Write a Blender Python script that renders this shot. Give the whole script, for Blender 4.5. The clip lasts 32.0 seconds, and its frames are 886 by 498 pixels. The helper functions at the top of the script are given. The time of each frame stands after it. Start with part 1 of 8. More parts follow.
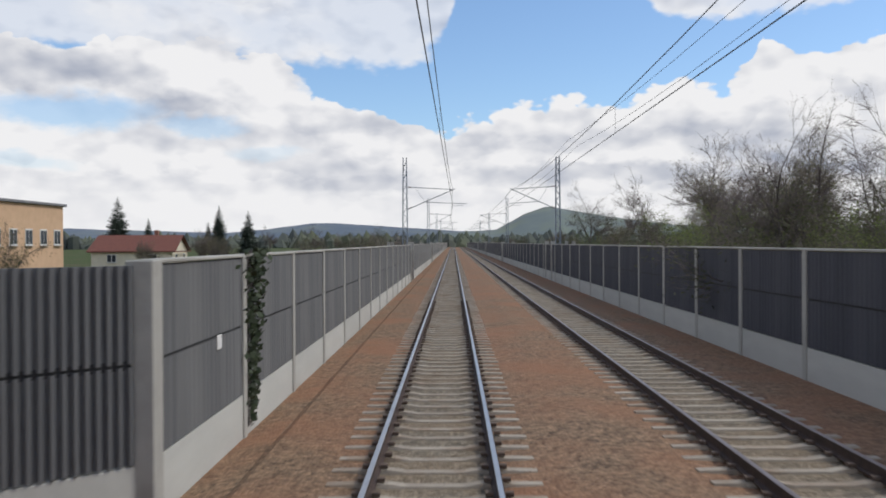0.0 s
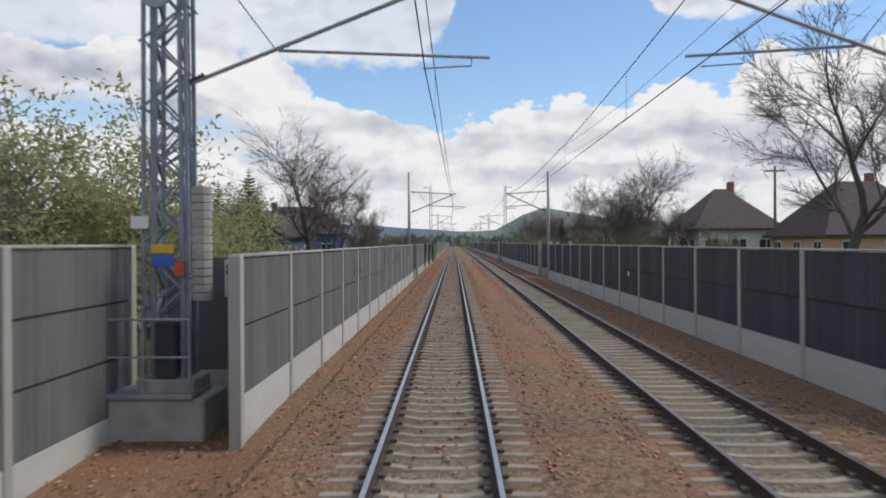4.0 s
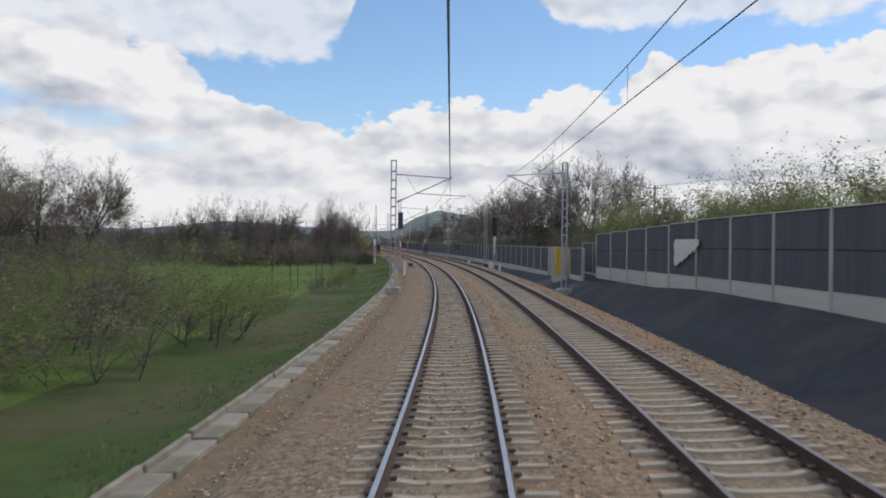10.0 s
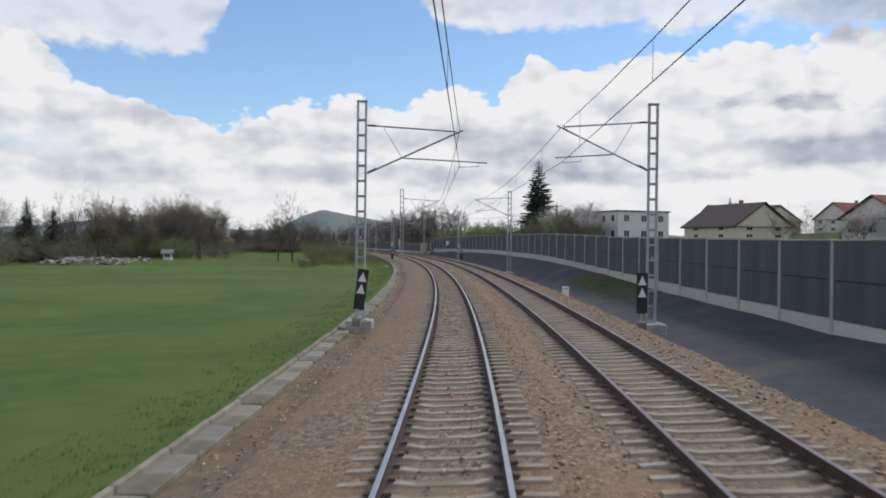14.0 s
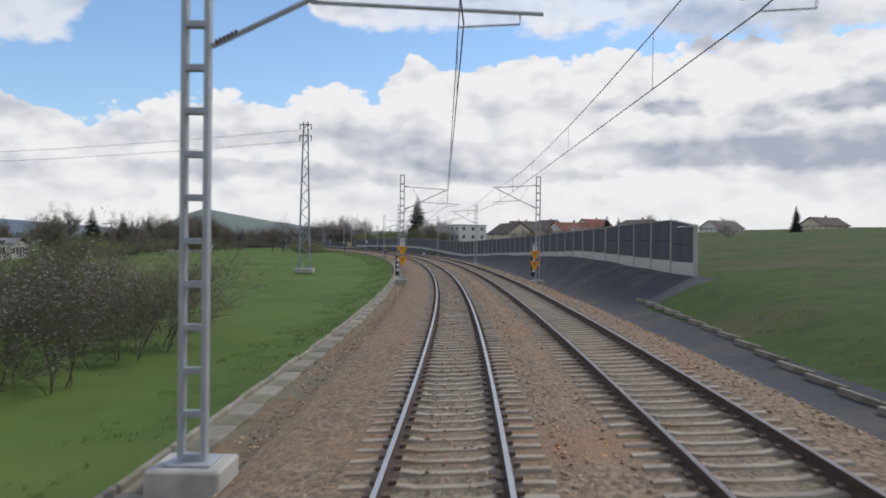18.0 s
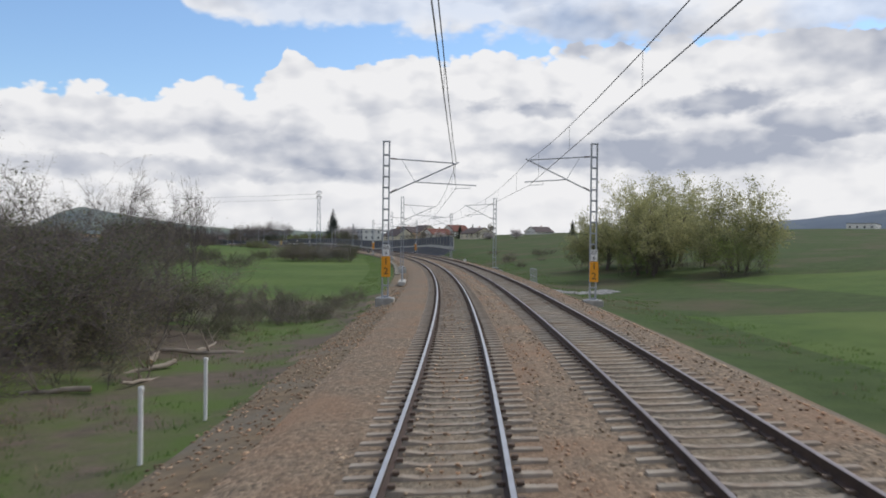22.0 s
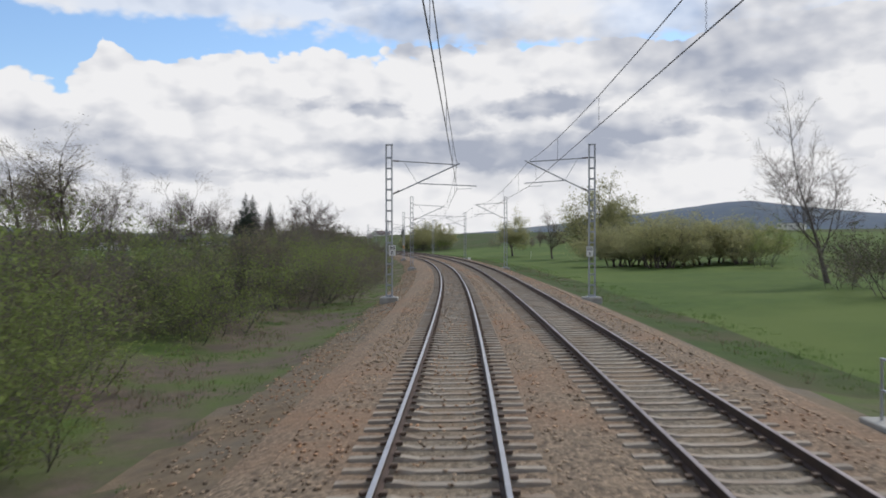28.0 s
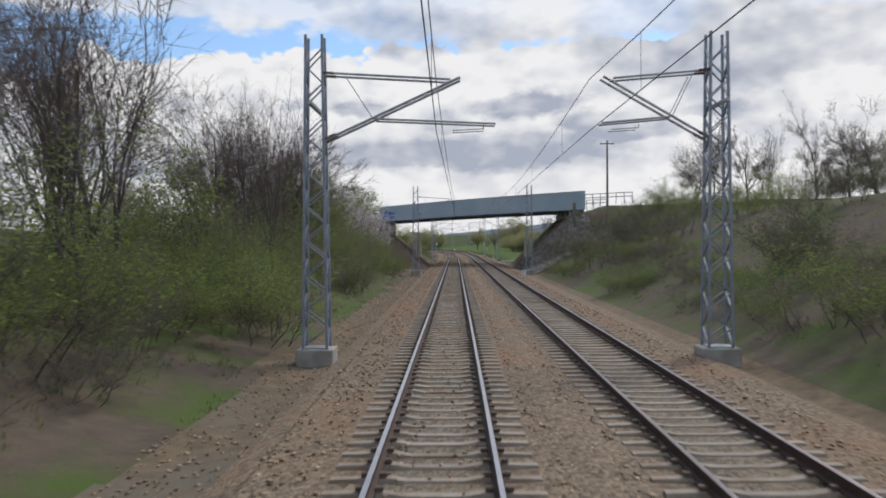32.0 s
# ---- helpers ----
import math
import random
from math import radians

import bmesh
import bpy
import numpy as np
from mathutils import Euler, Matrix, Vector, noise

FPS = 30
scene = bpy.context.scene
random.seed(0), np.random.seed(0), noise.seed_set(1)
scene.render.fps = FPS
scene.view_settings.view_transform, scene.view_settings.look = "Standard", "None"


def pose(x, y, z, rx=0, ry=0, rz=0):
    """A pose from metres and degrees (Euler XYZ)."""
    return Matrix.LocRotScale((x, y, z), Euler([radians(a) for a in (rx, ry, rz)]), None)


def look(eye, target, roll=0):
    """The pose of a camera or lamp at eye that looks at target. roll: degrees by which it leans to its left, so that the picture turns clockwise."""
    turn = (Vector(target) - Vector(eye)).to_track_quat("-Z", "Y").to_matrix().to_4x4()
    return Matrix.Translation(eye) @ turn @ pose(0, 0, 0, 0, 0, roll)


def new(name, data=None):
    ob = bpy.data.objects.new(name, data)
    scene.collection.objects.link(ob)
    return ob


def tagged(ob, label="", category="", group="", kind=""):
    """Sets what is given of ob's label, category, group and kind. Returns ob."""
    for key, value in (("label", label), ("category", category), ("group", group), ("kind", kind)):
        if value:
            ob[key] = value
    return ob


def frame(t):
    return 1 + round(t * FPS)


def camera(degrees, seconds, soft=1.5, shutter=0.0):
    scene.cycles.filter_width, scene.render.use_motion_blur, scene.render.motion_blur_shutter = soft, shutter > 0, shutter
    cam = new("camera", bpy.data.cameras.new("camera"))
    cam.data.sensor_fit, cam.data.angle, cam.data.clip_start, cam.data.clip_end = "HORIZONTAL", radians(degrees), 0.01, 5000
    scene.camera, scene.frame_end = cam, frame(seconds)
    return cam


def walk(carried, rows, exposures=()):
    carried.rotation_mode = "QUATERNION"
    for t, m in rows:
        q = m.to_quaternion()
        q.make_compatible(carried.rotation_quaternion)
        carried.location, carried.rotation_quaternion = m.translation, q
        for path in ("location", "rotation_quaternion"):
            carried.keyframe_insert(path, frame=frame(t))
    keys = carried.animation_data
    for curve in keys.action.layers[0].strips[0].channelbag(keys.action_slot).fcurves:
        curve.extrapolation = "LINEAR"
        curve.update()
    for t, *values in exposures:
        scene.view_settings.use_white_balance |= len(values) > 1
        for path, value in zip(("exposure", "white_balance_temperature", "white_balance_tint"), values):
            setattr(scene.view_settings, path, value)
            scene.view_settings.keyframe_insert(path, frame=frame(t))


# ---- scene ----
# Track alignment: s runs along the line in the direction of travel, e to the right, z up from the rail heads.
ST = np.arange(-1000.0, 1131.0, 1.0)
CURVE = np.interp(ST, [135.57, 247.34, 867.07, 976.70], [0, 1, 1, 0])
PHI = np.concatenate([[0], np.cumsum((CURVE[1:] + CURVE[:-1]) / 2 / 944.885)])
LX = np.concatenate([[0], np.cumsum(-(np.sin(PHI[1:]) + np.sin(PHI[:-1])) / 2)])
LY = np.concatenate([[0], np.cumsum(-(np.cos(PHI[1:]) + np.cos(PHI[:-1])) / 2)])
LX -= np.interp(0, ST, LX)
LY -= np.interp(0, ST, LY)
GRADE = -0.0015
CANT = 2.77


def curved(s):
    return float(np.interp(s, ST, CURVE))


def heading(s):
    return float(np.interp(s, ST, PHI))


def at(s, e, z):
    """World place of (s, e, z)."""
    p = heading(s)
    return Vector((float(np.interp(s, ST, LX)) + math.cos(p) * e, float(np.interp(s, ST, LY)) - math.sin(p) * e, z + GRADE * s))


def stand(s, e, z, turn=0.0, scale=1.0):
    """Pose at (s, e, z): x to the right, y back along the line, z up."""
    return Matrix.LocRotScale(at(s, e, z), Euler((0, 0, -heading(s) + radians(turn))), Vector((scale, scale, scale)))


def spacing(s):
    """Distance of the second track's centre."""
    return float(np.interp(s, [90, 235, 900, 1000], [4.62, 3.75, 3.75, 3.95]))


# ---- camera ----
cam = camera(55.85, 32.0, soft=1.8, shutter=0.09)
KNOTS = [0, 4.5, 5.5, 6.5, 7.2, 8, 10, 13, 19, 24, 25.5, 27.5, 28.3, 29.2, 30.5, 32]
YAW = [0.172, 0.116, 0.01, -0.079, -0.032, 0.099, 0.115, 0.099, 0.004, -0.031, -0.036, -0.1, -0.138, -0.165, -0.053, 0.021]
SWAY = [-0.017, -0.018, -0.016, -0.029, -0.007, 0.008, 0.003, 0, 0.003, 0.01, 0.026, 0.034, 0.018, -0.004, -0.008, -0.004]


def train_view(t):
    s = 32.9 * t + 0.035 * t * t
    q = curved(s)
    yaw = float(np.interp(np.linspace(s - 57.63, s, 21), ST, PHI).mean()) + radians(-0.879 + 0.294 * q + float(np.interp(t, KNOTS, YAW)))
    pitch, roll, c = radians(-0.379), radians(-0.301 + 0.96 * q), radians(CANT * q)
    off = 0.264 + 0.155 * q + float(np.interp(t, KNOTS, SWAY)) - 2.704 * math.sin(c)
    eye = at(s, off, 2.704 * math.cos(c))
    ahead = Vector((math.sin(yaw) * math.cos(pitch), math.cos(yaw) * math.cos(pitch), math.sin(pitch)))
    side = Vector((math.cos(yaw), -math.sin(yaw), 0))
    up = side.cross(ahead)
    r, u = side * math.cos(roll) + up * math.sin(roll), up * math.cos(roll) - side * math.sin(roll)
    m = Matrix((r, u, -ahead)).transposed().to_4x4()
    m.translation = eye
    return m


walk(cam, [(k * 0.25, train_view(k * 0.25)) for k in range(129)],
     exposures=[(0, 0.0), (28.4, 0.0), (29.0, 0.22), (29.6, 0.38), (30.1, 0.3), (30.8, 0.05), (31.2, 0.0), (32, 0.0)])
# ---- sky, clouds and sun ----
SUN_AZ, SUN_EL = radians(85), radians(49)


def make_sky():
    world = bpy.data.worlds.new("sky")
    scene.world = world
    world.use_nodes = True
    nt = world.node_tree
    nt.nodes.clear()
    N, K = nt.nodes, nt.links

    def math_node(op, a, b=None, c=None):
        n = N.new("ShaderNodeMath")
        n.operation = op
        for i, v in enumerate((a, b, c)):
            if v is None:
                continue
            if isinstance(v, (int, float)):
                n.inputs[i].default_value = v
            else:
                K.new(v, n.inputs[i])
        return n.outputs[0]

    def step(v, a, b):
        n = N.new("ShaderNodeMapRange")
        n.interpolation_type = "SMOOTHSTEP"
        K.new(v, n.inputs["Value"])
        for key, w in (("From Min", a), ("From Max", b)):
            if isinstance(w, (int, float)):
                n.inputs[key].default_value = w
            else:
                K.new(w, n.inputs[key])
        return n.outputs[0]

    def noise_node(vec, scale, detail, rough=0.55, w=0.0):
        n = N.new("ShaderNodeTexNoise")
        n.noise_dimensions = "4D"
        K.new(vec, n.inputs["Vector"])
        n.inputs["W"].default_value = w
        n.inputs["Scale"].default_value, n.inputs["Detail"].default_value, n.inputs["Roughness"].default_value = scale, detail, rough
        return n.outputs["Fac"]

    def mix(f, a, b, blend="MIX"):
        n = N.new("ShaderNodeMix")
        n.data_type, n.blend_type = "RGBA", blend
        for key, v in (("Factor", f), ("A", a), ("B", b)):
            sock = [x for x in n.inputs if x.name == key and x.type == ("VALUE" if key == "Factor" else "RGBA")][0]
            if isinstance(v, (int, float)):
                sock.default_value = v
            elif isinstance(v, tuple):
                sock.default_value = (*v, 1)
            else:
                K.new(v, sock)
        return [x for x in n.outputs if x.type == "RGBA"][0]

    tc = N.new("ShaderNodeTexCoord")
    sep = N.new("ShaderNodeSeparateXYZ")
    K.new(tc.outputs["Generated"], sep.inputs[0])
    x, y, z = sep.outputs
    az = math_node("MULTIPLY", math_node("ARCTAN2", x, y), 180 / math.pi)
    el = math_node("MULTIPLY", math_node("ARCSINE", z), 180 / math.pi)
    comb = N.new("ShaderNodeCombineXYZ")
    K.new(az, comb.inputs[0])
    K.new(math_node("MULTIPLY", el, 1.7), comb.inputs[1])
    flat = comb.outputs[0]

    def profile(points):
        """Elevation in degrees as a function of azimuth."""
        n = N.new("ShaderNodeValToRGB")
        K.new(math_node("DIVIDE", math_node("ADD", az, 30.0), 110.0), n.inputs[0])
        r = n.color_ramp
        for i, (a, v) in enumerate(points):
            el_ = r.elements[i] if i < 2 else r.elements.new(0.5)
            el_.position = (a + 30) / 110
            el_.color = (v / 20, v / 20, v / 20, 1)
        return math_node("MULTIPLY", n.outputs[0], 20.0)

    bank = profile([(-30, 12.6), (-16, 12.6), (-11.9, 12.0), (-9.3, 10.1), (-4.3, 8.5), (-0.4, 7.1), (1.9, 8.0), (5, 9.2), (11.8, 8.9), (14, 9.6), (18, 10.0), (19.4, 10.8), (20.3, 12.7), (22.1, 11.7), (25.4, 12.0),
                    (29.6, 10.6), (33.3, 10.3), (34.3, 12.3), (37.2, 13.3), (43.2, 13.0), (45.6, 12.0), (47.5, 10.8), (50, 12.0), (52, 12.3), (55, 12.0), (60, 13.5), (80, 15)])
    upper = profile([(-30, 12), (-11.5, 12.4), (-6.2, 12.2), (-2.3, 12.3), (-0.6, 14.0), (0.4, 17), (9, 18.5), (12.6, 16.2), (14, 14.7), (18.8, 13.9), (23.6, 14.4), (27, 14.6),
                     (30.3, 13.6), (33, 12.9), (36, 13.4), (43.2, 12.9), (46.4, 12.8), (47.2, 15), (50.5, 15.2), (53.4, 13.2), (56, 12.3), (60, 12), (80, 12)])

    def puffs(vec, layers=((0.24, 1.0), (0.6, 0.5), (1.5, 0.24))):
        total = None
        for sc, amp in layers:
            v = N.new("ShaderNodeTexVoronoi")
            v.voronoi_dimensions, v.feature = "2D", "SMOOTH_F1"
            v.inputs["Scale"].default_value, v.inputs["Smoothness"].default_value = sc, 0.35
            warp = N.new("ShaderNodeVectorMath")
            warp.operation = "MULTIPLY_ADD"
            nz = N.new("ShaderNodeTexNoise")
            nz.inputs["Scale"].default_value, nz.inputs["Detail"].default_value = sc * 1.3, 4
            K.new(vec, nz.inputs["Vector"])
            K.new(nz.outputs["Color"], warp.inputs[0])
            warp.inputs[1].default_value = (1.3 / sc * 0.5,) * 3
            K.new(vec, warp.inputs[2])
            K.new(warp.outputs[0], v.inputs["Vector"])
            one = math_node("MULTIPLY", math_node("SUBTRACT", 0.5, v.outputs["Distance"]), amp)
            total = one if total is None else math_node("ADD", total, one)
        return total

    def moved(dx, dy):
        n = N.new("ShaderNodeVectorMath")
        n.operation = "ADD"
        K.new(flat, n.inputs[0])
        n.inputs[1].default_value = (dx, dy, 0)
        return n.outputs[0]

    n1 = noise_node(flat, 0.14, 6, 0.55)
    heap = puffs(flat)
    wob = math_node("ADD", math_node("MULTIPLY", math_node("SUBTRACT", n1, 0.5), 2.0), math_node("MULTIPLY", heap, 1.6))
    edge_low = math_node("ADD", bank, wob)
    edge_up = math_node("ADD", upper, math_node("MULTIPLY", wob, -0.9))
    low = math_node("SUBTRACT", 1.0, step(math_node("SUBTRACT", el, edge_low), -0.16, 0.16))
    top = step(math_node("SUBTRACT", el, edge_up), -0.35, 0.6)
    thin = step(noise_node(flat, 0.09, 5, 0.55, 9.0), 0.42, 0.66)
    high = math_node("MULTIPLY", top, math_node("ADD", 0.72, math_node("MULTIPLY", thin, 0.28)))
    zenith = step(el, 19.0, 34.0)
    patches = step(noise_node(flat, 0.045, 5, 0.55, 4.4), 0.44, 0.58)
    high = math_node("MULTIPLY", high, math_node("SUBTRACT", 1.0, math_node("MULTIPLY", zenith, math_node("SUBTRACT", 1.0, math_node("MULTIPLY", patches, 0.9)))))
    def spots(rows):
        """Soft ragged patches: azimuth, elevation, half width, half height, weight."""
        warp = N.new("ShaderNodeTexNoise")
        warp.inputs["Scale"].default_value, warp.inputs["Detail"].default_value, warp.inputs["Roughness"].default_value = 0.32, 5, 0.6
        K.new(flat, warp.inputs["Vector"])
        shift = N.new("ShaderNodeVectorMath")
        shift.operation = "MULTIPLY_ADD"
        K.new(warp.outputs["Color"], shift.inputs[0])
        shift.inputs[1].default_value = (4.6, 3.6, 0)
        K.new(flat, shift.inputs[2])
        total = None
        for a, h, ra, rh, weight in rows:
            d = N.new("ShaderNodeVectorMath")
            d.operation = "SUBTRACT"
            K.new(shift.outputs[0], d.inputs[0])
            d.inputs[1].default_value = (a + 2.3, h * 1.7 + 1.8, 0)
            k = N.new("ShaderNodeVectorMath")
            k.operation = "MULTIPLY"
            K.new(d.outputs[0], k.inputs[0])
            k.inputs[1].default_value = (1 / ra, 1 / (rh * 1.7), 0)
            r = N.new("ShaderNodeVectorMath")
            r.operation = "LENGTH"
            K.new(k.outputs[0], r.inputs[0])
            one = math_node("MULTIPLY", math_node("SUBTRACT", 1.0, step(r.outputs["Value"], 0.55, 1.45)), weight)
            total = one if total is None else math_node("MAXIMUM", total, one)
        return total

    holes = spots([(-24.8, 8.4, 5.0, 1.0, 0.75), (-16.6, 7.8, 2.4, 0.6, 0.55), (-28, 5.2, 3.0, 0.5, 0.35), (-12.5, 6.2, 2.2, 0.5, 0.3), (-7.6, 10.9, 2.6, 0.9, 0.8), (27.5, 13.2, 2.4, 0.35, 0.5)])
    bases = spots([(49.4, 9.3, 3.4, 0.85, 0.9), (54.3, 8.1, 2.5, 1.1, 0.8), (38.1, 9.0, 1.9, 0.55, 0.75), (43.8, 8.2, 1.8, 0.8, 0.6), (33.5, 9.2, 1.2, 0.5, 0.5), (9.5, 4.7, 9.5, 0.8, 0.55),
                   (22, 5.8, 6.2, 1.0, 0.45), (43.3, 6.0, 9.5, 1.1, 0.75), (56.3, 7.5, 3.1, 0.7, 0.8), (46.9, 6.6, 7.8, 0.8, 0.5), (24.3, 4.6, 8.5, 0.55, 0.5), (61.6, 8.4, 1.9, 0.5, 0.5)])
    shades = spots([(41.6, 14.2, 6.6, 1.5, 0.62), (61.6, 12.4, 8.0, 3.2, 0.6), (-25.4, 11.1, 5.8, 1.3, 0.6), (-17.7, 8.8, 2.7, 1.0, 0.5), (-7.7, 8.3, 4.2, 0.7, 0.3),
                    (-22.2, 3.9, 7.8, 0.6, 0.35), (16.8, 6.8, 6.2, 1.0, 0.35), (2.4, 6.9, 2.3, 0.6, 0.3), (7.4, 6.7, 1.9, 0.7, 0.3), (-6, 4.2, 6, 0.5, 0.3)])
    cover = math_node("MULTIPLY", math_node("MAXIMUM", low, high), math_node("SUBTRACT", 1.0, holes))
    # billows lit from above and the right, flat grey bases
    soft = ((0.13, 0.9), (0.3, 0.55), (0.75, 0.3))
    relief = math_node("SUBTRACT", puffs(moved(0.7, 1.5), soft), puffs(flat, soft))
    stretched = N.new("ShaderNodeVectorMath")
    stretched.operation = "MULTIPLY"
    K.new(flat, stretched.inputs[0])
    stretched.inputs[1].default_value = (0.5, 1.15, 1)
    belly = step(noise_node(stretched.outputs[0], 0.11, 3, 0.45, 5.5), 0.45, 0.66)
    rim = step(math_node("SUBTRACT", edge_low, el), 0.3, 3.6)
    def shelf(frac, w, reach):
        """Grey base of one cloud above the bright crisp top of the next."""
        lobes = math_node("ADD", math_node("MULTIPLY", math_node("SUBTRACT", noise_node(flat, 0.2, 6, 0.55, w), 0.5), 5.0), math_node("MULTIPLY", heap, 1.1))
        d = math_node("SUBTRACT", el, math_node("ADD", math_node("MULTIPLY", bank, frac), lobes))
        return math_node("MULTIPLY", step(d, -0.12, 0.2), math_node("SUBTRACT", 1.0, step(d, 0.2, reach)))

    lay = math_node("ADD", math_node("MULTIPLY", shelf(0.70, 12.0, 2.6), 0.42), math_node("MULTIPLY", shelf(0.38, 17.0, 3.0), 0.6))
    lay = math_node("ADD", lay, math_node("MULTIPLY", math_node("MULTIPLY", shelf(1.28, 23.0, 3.4), top), 0.4))
    grey = math_node("MULTIPLY", belly, math_node("ADD", 0.14, math_node("MULTIPLY", rim, 0.72)))
    grey = math_node("ADD", math_node("MULTIPLY", grey, 0.35), math_node("ADD", math_node("MULTIPLY", lay, 0.3), math_node("MULTIPLY", relief, 0.85)))
    grey = math_node("ADD", grey, math_node("ADD", bases, math_node("MULTIPLY", shades, 0.9)))
    grey = math_node("ADD", grey, math_node("MULTIPLY", high, math_node("MULTIPLY", step(el, 12.5, 17.0), 0.2)))
    fade = step(el, 1.0, 6.0)
    tone = N.new("ShaderNodeClamp")
    K.new(math_node("MULTIPLY", grey, math_node("ADD", 0.35, math_node("MULTIPLY", fade, 0.65))), tone.inputs[0])
    cloud = mix(tone.outputs[0], (0.868, 0.866, 0.88), (0.40, 0.435, 0.525))
    sky = N.new("ShaderNodeTexSky")
    sky.sky_type = "NISHITA"
    sky.sun_disc = False
    sky.sun_elevation, sky.sun_rotation = SUN_EL, SUN_AZ
    sky.air_density, sky.dust_density, sky.ozone_density = 1.0, 0.6, 2.0
    blue = mix(1.0, sky.outputs[0], (0.130, 0.144, 0.158), "MULTIPLY")
    out = mix(cover, blue, cloud)
    bg = N.new("ShaderNodeBackground")
    K.new(out, bg.inputs[0])
    o = N.new("ShaderNodeOutputWorld")
    K.new(bg.outputs[0], o.inputs[0])
    lamp = bpy.data.lights.new("sun", "SUN")
    lamp.energy, lamp.angle, lamp.color = 1.85, radians(12), (1.0, 0.95, 0.87)
    ob = new("sun", lamp)
    d = Vector((math.sin(SUN_AZ) * math.cos(SUN_EL), math.cos(SUN_AZ) * math.cos(SUN_EL), math.sin(SUN_EL)))
    ob.matrix_world = look(d * 300, (0, 0, 0))


make_sky()
# ---- materials ----
def surf(name, c1, c2, scale=3.0, rough=0.8, metal=0.0, bump=0.0, bscale=40.0, c3=None, s3=0.4, f3=0.5, vary=0.0, stretch=(1, 1, 1), voronoi=0.0, spec=0.4, translucent=0.0):
    """Procedural surface: two colours by noise, a third in larger patches, per-object variation, fine relief."""
    m = bpy.data.materials.new(name)
    m.use_nodes = True
    nt = m.node_tree
    N, K = nt.nodes, nt.links
    b = N["Principled BSDF"]
    tc = N.new("ShaderNodeTexCoord")
    mp = N.new("ShaderNodeMapping")
    mp.inputs["Scale"].default_value = stretch
    K.new(tc.outputs["Object"], mp.inputs[0])

    def tex(sc, detail=6, rgh=0.6):
        n = N.new("ShaderNodeTexNoise")
        n.inputs["Scale"].default_value, n.inputs["Detail"].default_value, n.inputs["Roughness"].default_value = sc, detail, rgh
        K.new(mp.outputs[0], n.inputs["Vector"])
        return n.outputs["Fac"]

    def mix(f, a, c, blend="MIX"):
        n = N.new("ShaderNodeMix")
        n.data_type, n.blend_type = "RGBA", blend
        socks = {x.name + x.type: x for x in n.inputs}
        for key, v in (("FactorVALUE", f), ("ARGBA", a), ("BRGBA", c)):
            if isinstance(v, (int, float)):
                socks[key].default_value = v
            elif isinstance(v, tuple):
                socks[key].default_value = (*v, 1)
            else:
                K.new(v, socks[key])
        return [x for x in n.outputs if x.type == "RGBA"][0]

    def ramp(v, a, c):
        n = N.new("ShaderNodeMapRange")
        n.inputs["From Min"].default_value, n.inputs["From Max"].default_value = a, c
        K.new(v, n.inputs["Value"])
        return n.outputs[0]

    col = mix(ramp(tex(scale), 0.3, 0.7), c1, c2)
    height = None
    if voronoi:
        v = N.new("ShaderNodeTexVoronoi")
        v.inputs["Scale"].default_value = voronoi
        K.new(mp.outputs[0], v.inputs["Vector"])
        hs = N.new("ShaderNodeSeparateColor")
        K.new(v.outputs["Color"], hs.inputs[0])
        col = mix(ramp(hs.outputs[0], 0.0, 1.0), mix(1.0, col, (0.45, 0.45, 0.45), "MULTIPLY"), mix(1.0, col, (1.6, 1.6, 1.6), "MULTIPLY"))
        height = v.outputs["Distance"]
    if c3:
        col = mix(ramp(tex(s3, 4), f3 - 0.08, f3 + 0.14), col, c3) if not voronoi else mix(ramp(tex(s3, 4), f3 - 0.1, f3 + 0.15), col, mix(0.75, col, c3))
    if vary:
        info = N.new("ShaderNodeObjectInfo")
        geo = N.new("ShaderNodeNewGeometry")
        add = N.new("ShaderNodeMath")
        add.operation = "ADD"
        K.new(info.outputs["Random"], add.inputs[0])
        K.new(geo.outputs["Random Per Island"], add.inputs[1])
        fr = N.new("ShaderNodeMath")
        fr.operation = "FRACT"
        K.new(add.outputs[0], fr.inputs[0])
        n = N.new("ShaderNodeMapRange")
        n.inputs["To Min"].default_value, n.inputs["To Max"].default_value = 1 - vary, 1 + vary
        K.new(fr.outputs[0], n.inputs["Value"])
        hsv = N.new("ShaderNodeHueSaturation")
        K.new(n.outputs[0], hsv.inputs["Value"])
        K.new(col, hsv.inputs["Color"])
        col = hsv.outputs[0]
    K.new(col, b.inputs["Base Color"])
    b.inputs["Roughness"].default_value, b.inputs["Metallic"].default_value = rough, metal
    b.inputs["Specular IOR Level"].default_value = spec
    if bump:
        bp = N.new("ShaderNodeBump")
        bp.inputs["Strength"].default_value = bump
        bp.inputs["Distance"].default_value = 0.02
        bp.invert = height is not None
        K.new(height if height is not None else tex(bscale), bp.inputs["Height"])
        K.new(bp.outputs[0], b.inputs["Normal"])
    if translucent:
        tr = N.new("ShaderNodeBsdfTranslucent")
        K.new(col, tr.inputs[0])
        ms = N.new("ShaderNodeMixShader")
        ms.inputs[0].default_value = translucent
        K.new(b.outputs[0], ms.inputs[1])
        K.new(tr.outputs[0], ms.inputs[2])
        K.new(ms.outputs[0], N["Material Output"].inputs[0])
    return m


